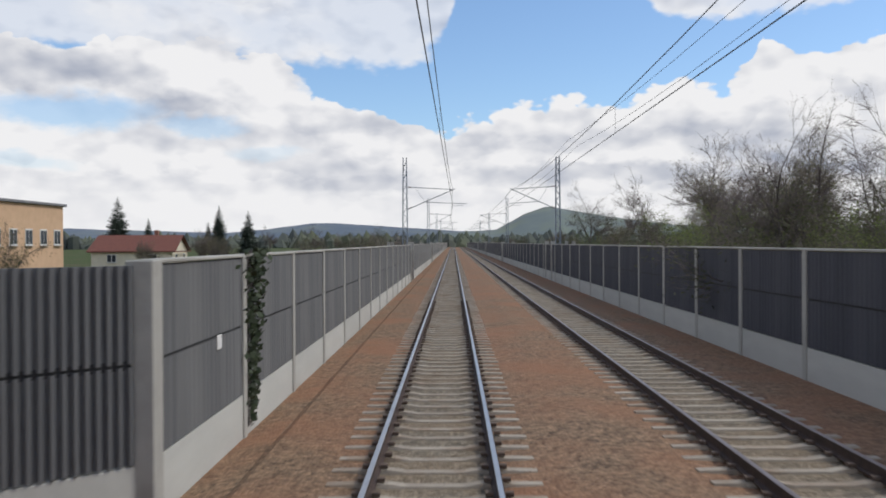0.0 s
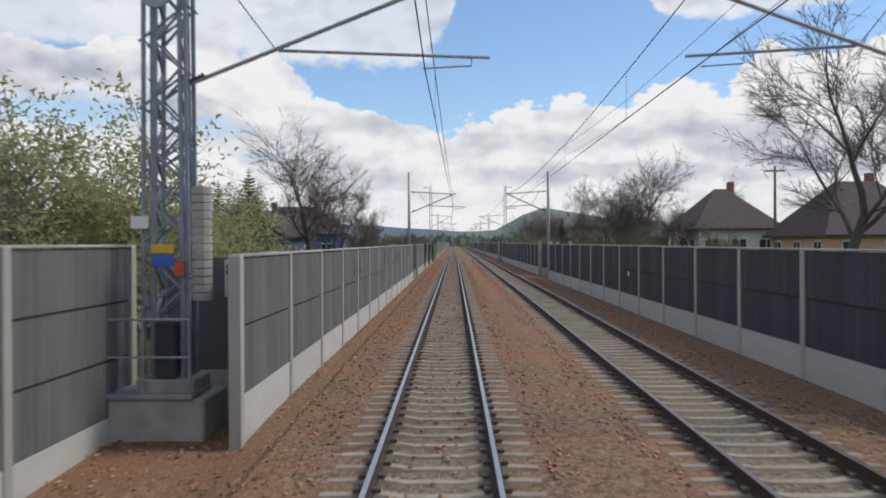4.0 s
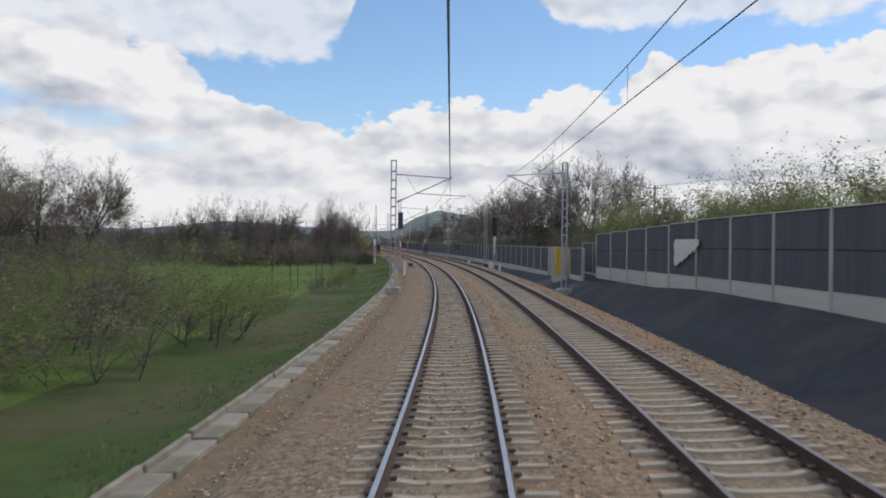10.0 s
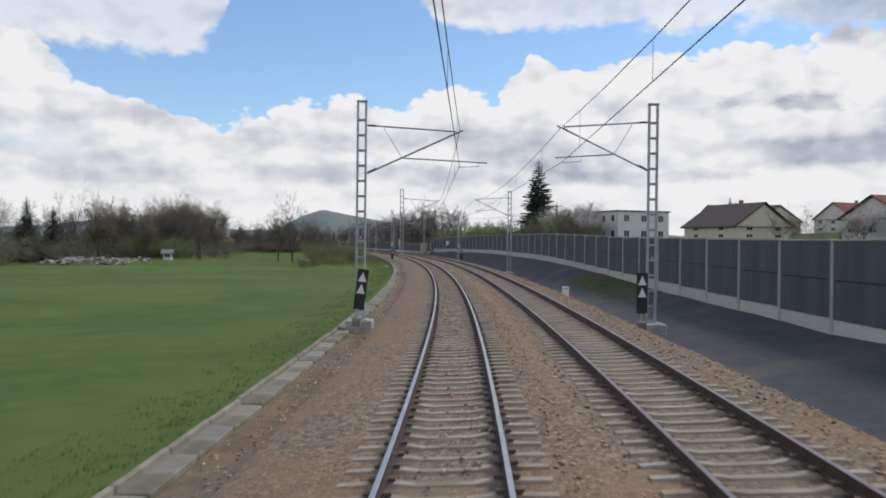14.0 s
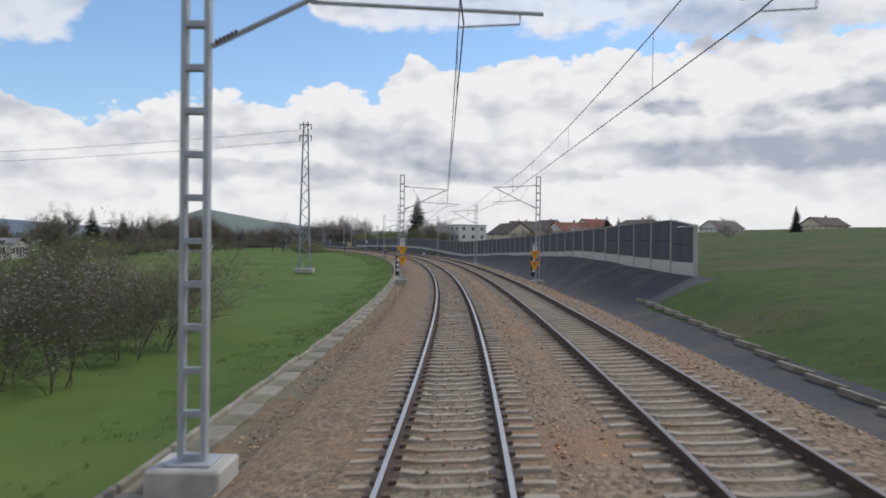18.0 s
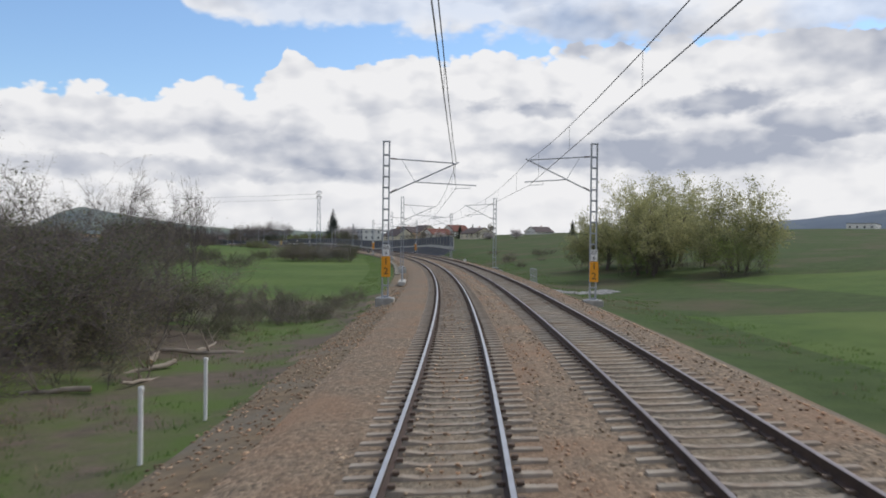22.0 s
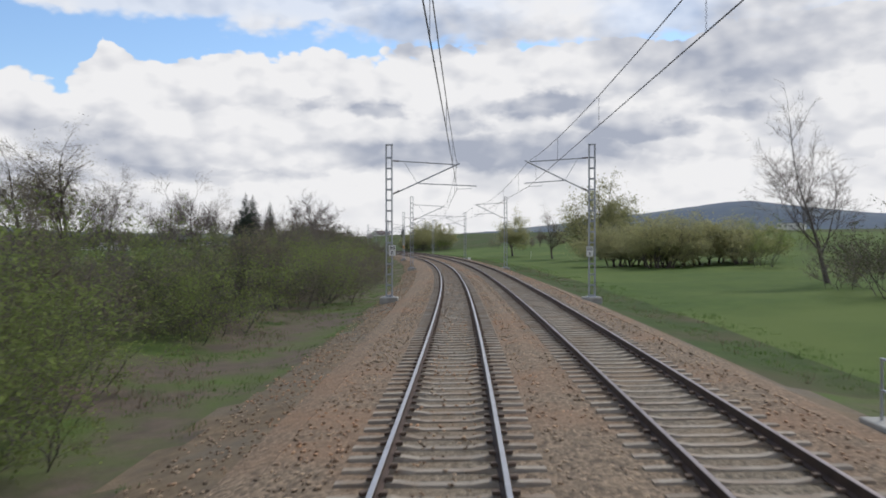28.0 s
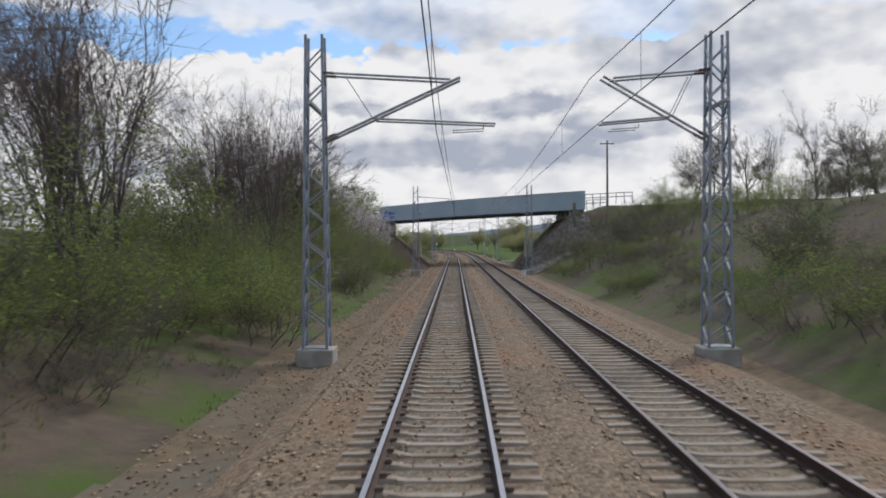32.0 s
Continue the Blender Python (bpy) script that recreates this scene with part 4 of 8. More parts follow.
# ---- noise barriers ----
def barrier(name, label, s0, s1, eline, zbot, ztop, mat, rows=2, bay=4.0, skip=(), plinth=0.62, post_mat=None, slope_end=0.0):
    """Posts with panels between them, along the line; eline, zbot and ztop are functions of s."""
    w = thing(name, label=label, category="noise barrier", kind="structure")
    post = Shape().box((0, 0, 0.5), (.2, .2, 1), .012).mesh("post", post_mat or M_CONC)
    pan = Shape()
    n = 40
    for sg in (-1, 1):
        for k in range(n):
            y0, y1, y2 = -.5 + k / n, -.5 + (k + .7) / n, -.5 + (k + 1) / n
            o0, o1 = (.070, .062) if k % 2 else (.062, .070)
            for ya, yb, oa, ob_ in ((y0, y1, o0, o0), (y1, y2, o0, o1)):
                q = [(sg * oa, ya, 0), (sg * ob_, yb, 0), (sg * ob_, yb, 1), (sg * oa, ya, 1)]
                pan.poly(q if sg > 0 else q[::-1])
    pan.poly([(-.07, -.5, 1), (.07, -.5, 1), (.07, .5, 1), (-.07, .5, 1)])
    pan.poly([(-.07, -.5, 0), (-.07, .5, 0), (.07, .5, 0), (.07, -.5, 0)])
    pan_mesh = pan.mesh("panel", mat)
    seam = Shape().box((0, 0, 0), (.13, 1, 1))
    joints = Shape()
    pl = Shape().box((0, 0, .5), (.14, 1, 1), .0).mesh("plinth", M_PLINTH)
    cap = Shape().box((0, 0, 0), (.2, 1, .05), .012).mesh("coping", post_mat or M_CONC)
    s = s0
    count = int(round((s1 - s0) / bay))
    bay = (s1 - s0) / count
    rng = random.Random(int(abs(s0) * 7) + 3)
    for i in range(count + 1):
        s = s0 + i * bay
        here = any(a - 0.2 < s < c + 0.2 for a, c in skip)
        if not here:
            z0, z1 = zbot(s), ztop(s) - (slope_end if i == count else 0)
            b0 = z0 - 0.25
            o = part("post", post, None, w)
            o.matrix_basis = stand(s, eline(s), b0) @ Matrix.Diagonal((1, 1, z1 + 0.04 - b0, 1))
        if i == count or any(a < s + bay / 2 < c for a, c in skip):
            continue
        sm = s + bay / 2
        pa, pb = at(s, eline(s), 0), at(s + bay, eline(s + bay), 0)
        mid = (pa + pb) / 2
        run = (pa - pb)
        ln = Vector((run.x, run.y)).length - 0.2
        ang = math.atan2(run.y, run.x) - math.pi / 2
        z0, z1 = zbot(sm), ztop(sm)
        drop = slope_end if slope_end and i == count - 1 else 0.0
        z1 -= drop
        base = Matrix.LocRotScale(Vector((mid.x, mid.y, GRADE * sm)), Euler((0, 0, ang)), None)
        o = part("plinth", pl, None, w)
        o.matrix_basis = base @ Matrix.LocRotScale(Vector((0, 0, z0 - 0.3)), None, Vector((1, ln, plinth + 0.3)))
        hh = (z1 - z0 - plinth) / rows
        for r in range(rows):
            zz = z0 + plinth + r * hh
            o = part("panel", pan_mesh, None, w)
            o.matrix_basis = base @ Matrix.LocRotScale(Vector((rng.uniform(-.008, .008), 0, zz + 0.02)), None, Vector((1, ln, hh - 0.04)))
        q = base @ Matrix.LocRotScale(Vector((0, 0, (z0 + plinth + z1) / 2)), None, Vector((.8, ln - .02, z1 - z0 - plinth - .06)))
        joints.faces([q @ Vector(v) for v in seam.v], seam.f)
        if drop:
            wedge = Shape()
            prof = [(-ln / 2, z1), (ln / 2, z1), (ln / 2, z1 + drop)]
            wedge.faces([(x, y, z) for x in (-.065, .065) for y, z in prof], [(0, 2, 1), (3, 4, 5), (0, 1, 4, 3), (1, 2, 5, 4), (2, 0, 3, 5)])
            part("sloped_panel", wedge, mat, w, m=base)
            part("coping", Shape().bar((0, -ln / 2, z1 + .02), (0, ln / 2, z1 + drop + .02), .2, .05), post_mat or M_CONC, w, m=base)
            continue
        o = part("coping", cap, None, w)
        o.matrix_basis = base @ Matrix.LocRotScale(Vector((0, 0, z1 + 0.02)), None, Vector((1, ln, 1)))
    tagged(part("panel_joints", joints, M_SEAM, w), kind="stuff")
    return w


def niche(side, s, e_line, depth, zb, zt, length=4.0):
    """Recess in the barrier behind a mast, with ribbed sheet."""
    w = thing("barrier_recess", stand(s, e_line, 0), "recess of ribbed grey sheet in the noise barrier around a mast", "noise barrier", kind="structure")
    d = side * depth
    back = Shape()
    n = int(length * 7)
    ys = [(-length / 2 + length * k / n, d + side * (.05 if k % 2 else 0)) for k in range(n + 1)]
    for (ya, xa), (yb, xb) in zip(ys[:-1], ys[1:]):
        for u, w_ in ((ya, ya * .3 + yb * .7), (ya * .3 + yb * .7, yb)):
            x0 = xa
            x1 = xa if u == ya else xb
            back.poly([(x0, u, zb + .6), (x1, w_, zb + .6), (x1, w_, zt), (x0, u, zt)])
            back.poly([(x0 + side * .04, u, zb + .6), (x0 + side * .04, u, zt), (x1 + side * .04, w_, zt), (x1 + side * .04, w_, zb + .6)])
    part("ribbed_panel", back, M_PANEL, w, "ribbed grey sheet")
    for y in (-length / 2, length / 2):
        sh = Shape()
        m = 10
        for k in range(m):
            x0 = d * (k + .5) / m
            sh.box((x0, y + (.03 if k % 2 else 0), (zb + .6 + zt) / 2), (abs(d) / m, .06, zt - zb - .6))
        part("side_panel", sh, M_PANEL, w, "ribbed grey sheet")
        part("side_plinth", Shape().box((d / 2, y, zb + .2), (abs(d), .14, .8), .01), M_PLINTH, w)
        part("corner_post", Shape().box((0, y, (zb + zt) / 2), (.3, .3, zt - zb + .5), .015), M_CONC, w)
        part("corner_post", Shape().box((d, y, (zb + zt) / 2), (.24, .24, zt - zb + .5), .015), M_CONC, w)
    part("back_plinth", Shape().box((d, 0, zb + .2), (.14, length, .8), .01), M_PLINTH, w)
    return w


MAST_A = [-256, -192, -128, -66]
NICHES = [(m, 4.0) for m in MAST_A]
left_gaps = [(m - w / 2, m + w / 2) for m, w in NICHES]
right_gaps = left_gaps + [(-10, 2), (58, 66)]
for s0, s1 in ((-457, -9), (3, 58), (65, 119.4)):
    barrier("noise_barrier", "long grey noise barrier with two rows of panels and a concrete plinth", s0, s1, lambda s: -3.1, lambda s: -.27, lambda s: 2.49, M_PANEL, 2, skip=left_gaps)
barrier("noise_barrier", "long dark noise barrier with concrete posts beside the second track", -458, 118, lambda s: 7.85, lambda s: -.2, lambda s: 2.49, M_PANELD, 2, skip=right_gaps)
for m, w in NICHES:
    niche(-1, m, -3.1, 1.6, -.27, 2.49, w)
    niche(1, m, 7.85, 1.6, -.2, 2.49, w)
niche(1, -4.0, 7.85, 1.6, -.2, 2.49, 12.0)
niche(1, 62.0, 7.85, 1.6, -.2, 2.49, 8.0)


def ribbed_return(w, p, q, zb, zt, rows=2, plinth=.6):
    """Ribbed sheet wall from p to q, given as (s, e), in rows above a plinth."""
    a, b = at(*p, 0), at(*q, 0)
    run = b - a
    ln = Vector((run.x, run.y)).length
    m = Matrix.LocRotScale(Vector((a.x, a.y, GRADE * p[0])), Euler((0, 0, math.atan2(run.y, run.x))), None)
    hh = (zt - zb - plinth) / rows
    for r in range(rows):
        sh = Shape()
        z0, z1 = zb + plinth + r * hh + .02, zb + plinth + (r + 1) * hh - .02
        n = int(ln / .11)
        xs = []
        for k in range(n):
            x = ln * k / n
            u = ln / n
            xs += [(x, 0), (x + u * .3, 0), (x + u * .45, .05), (x + u * .85, .05)]
        xs.append((ln, 0))
        for side in (-.045, .045):
            for (xa, ya), (xb, yb) in zip(xs[:-1], xs[1:]):
                sh.poly([(xa, ya + side, z0), (xb, yb + side, z0), (xb, yb + side, z1), (xa, ya + side, z1)])
        for z in (z0, z1):
            for (xa, ya), (xb, yb) in zip(xs[:-1], xs[1:]):
                sh.poly([(xa, ya - .045, z), (xb, yb - .045, z), (xb, yb + .045, z), (xa, ya + .045, z)])
        part("ribbed_panel", sh, M_PANEL, w, "ribbed grey sheet", m=m)
        if r:
            part("joint", Shape().box((ln / 2, .025, z0 - .02), (ln, .05, .1)), M_SEAM, w, m=m)
    part("plinth", Shape().box((ln / 2, 0, zb + plinth / 2 - .15), (ln, .14, plinth + .3), .01), M_PLINTH, w, m=m)


def angled_recess(s0, s1, e0, e1, slant, zb, zt):
    """Recess round a mast: slanted ribbed wall, straight back, slanted ribbed wall."""
    w = thing("barrier_recess", label="recess of ribbed grey sheet in the noise barrier around a mast", category="noise barrier", kind="structure")
    ribbed_return(w, (s0, e0), (s0 + slant, e1), zb, zt)
    ribbed_return(w, (s1, e0), (s1 - .8, e1), zb, zt)
    for s, e, k in ((s0, e0, .3), (s1, e0, .2), (s0 + slant, e1, .24), (s1 - .8, e1, .24)):
        part("corner_post", Shape().box((0, 0, (zb + zt) / 2 - .1), (k, k, zt - zb + .28), .015), M_CONC, w, m=stand(s, e, 0))
    barrier("noise_barrier", "short grey noise barrier at the back of a recess", s0 + slant, s1 - .8, lambda s: e1, lambda s: zb, lambda s: zt, M_PANEL, 2)


angled_recess(-9, 3, -3.1, -5.65, 2.4, -.27, 2.49)
angled_recess(58, 65, -3.1, -4.9, 1.7, -.27, 2.49)
barrier("noise_barrier", "grey noise barrier with three rows of panels and a sloped end", 118, 209.8, lambda s: float(np.interp(s, [120, 135, 200, 210], [-5.3, -5.5, -6.4, -6.65])), lambda s: float(np.interp(s, [120, 210], [-.5, -.45])), lambda s: float(np.interp(s, [120, 150, 204, 210], [2.65, 2.75, 3.05, 3.05])), M_PANEL, 3, plinth=.45, slope_end=.9)
barrier("noise_barrier", "dark blue-grey noise barrier with concrete posts and plinth", 118, 262, lambda s: float(np.interp(s, [120, 126, 262], [8.9, 9.0, 9.2])), lambda s: -.2, lambda s: float(np.interp(s, [120, 200, 262], [2.45, 2.36, 2.34])), M_PANELB, 2, plinth=.5)
R3E = lambda s: float(np.interp(s, [272, 300, 345, 385, 412, 442, 533, 561], [9.9, 10.35, 10.8, 11.2, 11.5, 11.9, 12.0, 12.4]))
R3B = lambda s: float(np.interp(s, [272, 300, 345, 385, 412, 442, 480, 533, 561], [.7, .95, 1.2, 1.0, .4, -.05, .75, 1.65, 1.3]))
R3T = lambda s: float(np.interp(s, [272, 300, 345, 385, 412, 442, 480, 533, 553, 561], [3.2, 3.75, 3.78, 3.65, 3.15, 2.87, 3.3, 3.85, 4.05, 4.05]))
barrier("noise_barrier", "short dark noise barrier beside the service door", 270.4, 275, lambda s: 9.5, lambda s: 0.0, lambda s: 2.37, M_PANELB, 2, plinth=.45)
barrier("noise_barrier", "dark recessed noise barrier behind the gap", 265.5, 281.5, lambda s: 11.4, lambda s: .2, lambda s: 2.75, M_PANELB, 2, plinth=.3)
barrier("noise_barrier", "dark blue-grey noise barrier on top of a cutting slope", 277.4, 561, R3E, R3B, R3T, M_PANELB, 2, plinth=.45, slope_end=.35)


for s, e0, e1 in ((116.6, -5.3, -3.2), (117.8, 7.85, 8.9)):
    w = thing("barrier_return", stand(s, (e0 + e1) / 2, -.3), "short cross wall closing the step between two noise barriers", "noise barrier", kind="structure")
    part("plinth", Shape().box((0, 0, .25), (e1 - e0, .14, .8), .01), M_PLINTH, w)
    part("panel", Shape().box((0, 0, 1.7), (e1 - e0 - .1, .12, 2.1), .01), M_PANEL if e0 < 0 else M_PANELD, w)
    part("post", Shape().box(((e1 - e0) / 2 * (1 if e0 < 0 else -1), 0, 1.4), (.2, .2, 2.9), .015), M_CONC, w)


def drains():
    bits = thing("drain_channel", label="weathered concrete drainage channel beside the ballast", category="drain", kind="structure")
    mesh = Shape()
    mesh.box((0, 0, 0), (.5, 1.96, .12), .02)
    mesh.box((-.22, 0, .1), (.1, 1.96, .14), .02)
    me = mesh.mesh("channel_slab", M_OLDCONC)
    rng = random.Random(8)
    s = 150.0
    while s < 657:
        o = part("channel_slab", me, None, bits)
        o.matrix_basis = stand(s, -4.02 + rng.uniform(-.02, .02), -.60 + rng.uniform(-.02, .02), rng.uniform(-.9, .9)) @ pose(0, 0, 0, rng.uniform(-.5, .5), rng.uniform(-2.5, 1.5), 0)
        s += 2.0
    right = thing("drain_channel", label="concrete drainage channel along the foot of the slope", category="drain", kind="structure")
    for s, last, e in ((462.0, 476, 7.5), (490.0, 514, 6.95), (598.0, 629, 7.05)):
        while s < last:
            o = part("channel_slab", me, None, right)
            o.matrix_basis = stand(s, e, ground_z(s, e) + .05 + rng.uniform(-.02, .02), 180 + rng.uniform(-.8, .8))
            s += 2.0


drains()
kerb = thing("kerb", label="narrow pale concrete kerb between dark path and grass", category="kerb", kind="structure")
kerb_stone = Shape().box((0, 0, 0), (.12, 1.98, .22), .015).mesh("kerb_stone", M_OLDCONC)
for k in range(18):
    s = 562 + 2 * k
    e = float(np.interp(s, [563.5, 576.6, 586.5, 597], [9.5, 9.0, 8.5, 7.8]))
    part("kerb_stone", kerb_stone, None, kerb, m=stand(s, e, ground_z(s, e) + .02, 2.6))


# ---- overhead line ----
def ladder_post(h):
    leg = Shape().box((0, 0, h / 2), (.07, .16, h), .008).mesh("leg", M_GALV)
    rung = Shape().box((0, 0, 0), (.25, .13, .085), .006).mesh("rung", M_GALV)
    head = Shape().box((0, 0, h - .03), (.40, .2, .06), .008).mesh("head_plate", M_GALV)
    return leg, rung, head


def lattice_post(h, w0=.42, w1=.26):
    leg, brace = [], Shape()
    for x in (-1, 1):
        for y in (-1, 1):
            leg.append(Shape().bar((x * w0 / 2, y * w0 / 2, 0), (x * w1 / 2, y * w1 / 2, h), .065, .065).mesh("leg", M_STEELB))
    z, k = .3, 1
    step = .45
    while z + step < h:
        wa = (w0 + (w1 - w0) * z / h) / 2
        wb = (w0 + (w1 - w0) * (z + step) / h) / 2
        for y in (-1, 1):
            brace.bar((-wa * k, y * wa, z), (wb * k, y * wb, z + step), .055, .03)
            brace.bar((y * wa, -wa * k, z), (y * wb, wb * k, z + step), .055, .03)
        z += step
        k = -k
    return leg, brace.mesh("lattice_bracing", M_STEELB)


def cantilever(side, parent, reach, top=7.05, flip=False, z_off=0.0):
    """Bracket from a mast at x = 0 towards the track at x = -side * reach."""
    def P(x, z, y=0):
        return (-side * x, y, z + z_off)
    a = Shape().tube([P(.2, 7.07), P(reach - .1, 6.87)], .03, 6)
    part("top_tube", a, M_GALV, parent)
    a = Shape().tube([P(.2, 5.30), P(reach + .15, 6.92)], .035, 6)
    part("diagonal_tube", a, M_GALV, parent)
    xm, zm = .2 + (reach - .05) * .38, 5.30 + 1.62 * .38
    a = Shape().tube([P(xm, zm - .04), P(reach + (1.05 if not flip else .2), 5.73)], .026, 6)
    part("registration_tube", a, M_GALV, parent)
    a = Shape().tube([P(xm - .05, zm - .02), P(.2 + (xm - .2) * .45, 6.98)], .012, 5)
    part("stay_rod", a, M_GALV, parent)
    xe = reach + (.75 if not flip else -.75)
    a = Shape().tube([P(xe, 5.72), P(xe, 5.60), P(reach - .05, 5.56)], .014, 5)
    part("steady_arm", a, M_GALV, parent)
    for p, q in ((P(.22, 7.07), P(.52, 7.05)), (P(.24, 5.34), P(.54, 5.49))):
        p, q = Vector(p), Vector(q)
        ins = Shape().tube([p.lerp(q, k / 12) for k in range(13)], [.052 if k % 2 else .024 for k in range(13)], 8)
        part("insulator", ins, M_INSUL, parent)


LADDER = {h: ladder_post(h) for h in (8.3,)}
LATTICE = {8.3: lattice_post(8.3, .62, .42), 9.2: lattice_post(9.2), 11.6: lattice_post(11.6, .5, .3)}
WEIGHT = Shape().tube([(0, 0, 0), (0, 0, .115)], .16, 10).mesh("tension_weight", M_CONC)
FOOT = Shape().box((0, 0, -.5), (.95, .95, 1.46), .03).mesh("foundation", M_CONC)


def mast(s, side, e, kind, zb, label="", weights=False, double=False, lamp=False):
    h = {"ladder": 8.3, "lattice": 9.2, "short": 8.3, "tall": 11.6, "twin": 8.6}[kind]
    names = {"ladder": "galvanised ladder-shaped overhead line mast on a concrete block", "lattice": "grey-blue lattice overhead line mast on a concrete block", "short": "grey-blue lattice overhead line mast on a concrete block", "tall": "tall grey-blue lattice overhead line mast on a concrete block", "twin": "overhead line mast of two steel tubes on a concrete block"}
    t = thing("catenary_mast", stand(s, e, zb), label or names[kind], "overhead line mast", "masts along the line")
    if kind == "ladder":
        leg, rung, head = LADDER[8.3]
        for x in (-.15, .15):
            part("leg", leg, None, t, m=pose(x, 0, 0))
        for k in range(14):
            part("rung", rung, None, t, m=pose(0, 0, .3 + .56 * k))
        part("head_plate", head, None, t)
    elif kind in ("lattice", "tall", "short"):
        legs, bracing = LATTICE[h]
        for me in legs:
            part("leg", me, None, t)
        tagged(part("bracing", bracing, None, t), kind="stuff")
    else:
        for y in (-.2, .2):
            part("tube", Shape().tube([(0, y, 0), (0, y, h)], [.12, .10], 10), M_GALV, t, smooth=True)
    part("foundation", FOOT, None, t)
    part("base_plate", Shape().box((0, 0, .245), (.6, .6, .03), .005), M_GALV, t)
    d = 0 if side < 0 else spacing(s)
    reach = abs(e - d) + (.12 if curved(s) > .3 else (.25 if int(s / 50) % 2 else -.2)) * (1 if side < 0 else -1)
    arms = 2 if double else 1
    for k in range(arms):
        yo = (k - (arms - 1) / 2) * .9
        holder = t
        if arms == 2:
            holder = part("bracket_frame", Shape().box((0, yo / 2, 6.2 - zb), (.1, .9, .08)), M_GALV, t)
            holder.matrix_basis = Matrix.Translation((0, yo / 2, 0))
        cantilever(side, holder, reach, flip=side > 0, z_off=-zb + (0.12 * curved(s) if side > 0 else -.1 * curved(s)))
    if weights:
        for x in ((.62,) if s < 200 else (-.1, .3)):
            for k in range(14 if s < 200 else 12):
                part("tension_weight", WEIGHT, None, t, m=pose(-side * .62 if s < 200 else x - side * .2 - .1, -.45, 1.5 + k * .13))
        part("pulley_wheel", Shape().tube([(-.1, -.5, 6.4), (-.1, -.42, 6.4)], .24, 14), M_GALV, t)
    if lamp:
        lp = part("lamp_arm", Shape().tube([(0, 0, h - .5), (side * .7, 0, h - .2)], .03, 6), M_STEELB, t)
        part("lamp_head", Shape().box((side * .85, 0, h - .22), (.5, .22, .1), .02), M_DARKSTEEL, lp)
        part("whip", Shape().tube([(0, 0, h), (.1, 0, h + .5), (-.2, 0, h + .55)], .015, 5), M_STEELB, t)
    return t


MASTS = []
for s in MAST_A:
    MASTS.append((s, "lattice", -3.55, 8.5, .2))
MASTS += [(-3.3, "tall", -3.5, 8.55, .2), (59.8, "twin", -3.63, 8.4, .15), (118.4, "tall", -4.4, 8.7, .3), (173, "ladder", -3.6, 7.9, -.3)]
for s in (227.3, 279.4, 330, 384.7, 436.7, 488, 538.8, 592.8, 644.2, 697.7, 752, 803.5, 853.5, 904.5, 950.9):
    MASTS.append((s, "ladder", -3.3 if 530 < s < 600 else -3.45, 7.45 if s < 340 else 7.25, -.42))
MASTS += [(1008.3, "short", -3.55, 7.35, -.2), (1067.0, "short", -3.35, 7.0, -.25)]
for s, kind, el, er, zb in MASTS:
    wt = s in (118.4, 1008.3)
    dbl = s in (-3.3, 59.8, 1067.0)
    for side, e in ((-1, el), (1, er)):
        mast(s, side, e, kind, zb, weights=wt, double=dbl, lamp=s == -3.3)


def wires():
    rng = random.Random(2)
    sup = [(-460, 0), (-322, 0)] + [(s, 0) for s, *_ in MASTS] + [(1125, 0)]
    for tr in (1, 2):
        w = thing("overhead_wire", label="contact wire and messenger wire hung over the track", category="overhead wire", kind="structure")
        con, mes, drop = Shape(), Shape(), Shape()
        pts_c, pts_m = [], []
        for i, (s, _) in enumerate(sup):
            d = 0 if tr == 1 else spacing(s)
            off = .15 if curved(s) > .3 else (.22 if i % 2 else -.22)
            pts_c.append(at(s, d + off, 5.56 + (.12 if tr == 2 else -.06) * curved(s)))
            pts_m.append(at(s, d + off, 6.88 + (.12 if tr == 2 else -.06) * curved(s)))
        for a, b, c, d in zip(pts_c[:-1], pts_c[1:], pts_m[:-1], pts_m[1:]):
            con.tube([a, b], .011, 5)
            line = [c.lerp(d, k / 10) - Vector((0, 0, 3.6 * (k / 10) * (1 - k / 10) * .72 * min(1, (c - d).length / 52))) for k in range(11)]
            mes.tube(line, .011, 5)
            for k in (1, 3, 5, 7, 9):
                drop.tube([line[k], a.lerp(b, k / 10)], .005, 4)
        part("contact_wire", con, M_WIRE, w)
        part("messenger_wire", mes, M_WIRE, w)
        part("droppers", drop, M_WIRE, w)
    f = thing("feeder_line", label="pair of bare feeder wires along the mast tops", category="power line", kind="structure")
    for e, z in ((9.2, 10.6), (10.0, 10.2)):
        fe = Shape()
        pts = [at(s, e, z) for s in (-460, -322, -194, -130, -66, -3, 59.8, 118.4)]
        for a, b in zip(pts[:-1], pts[1:]):
            fe.tube([a.lerp(b, k / 6) - Vector((0, 0, 2.4 * (k / 6) * (1 - k / 6))) for k in range(7)], .011, 5)
        part("feeder_wire", fe, M_WIRE, f)


wires()


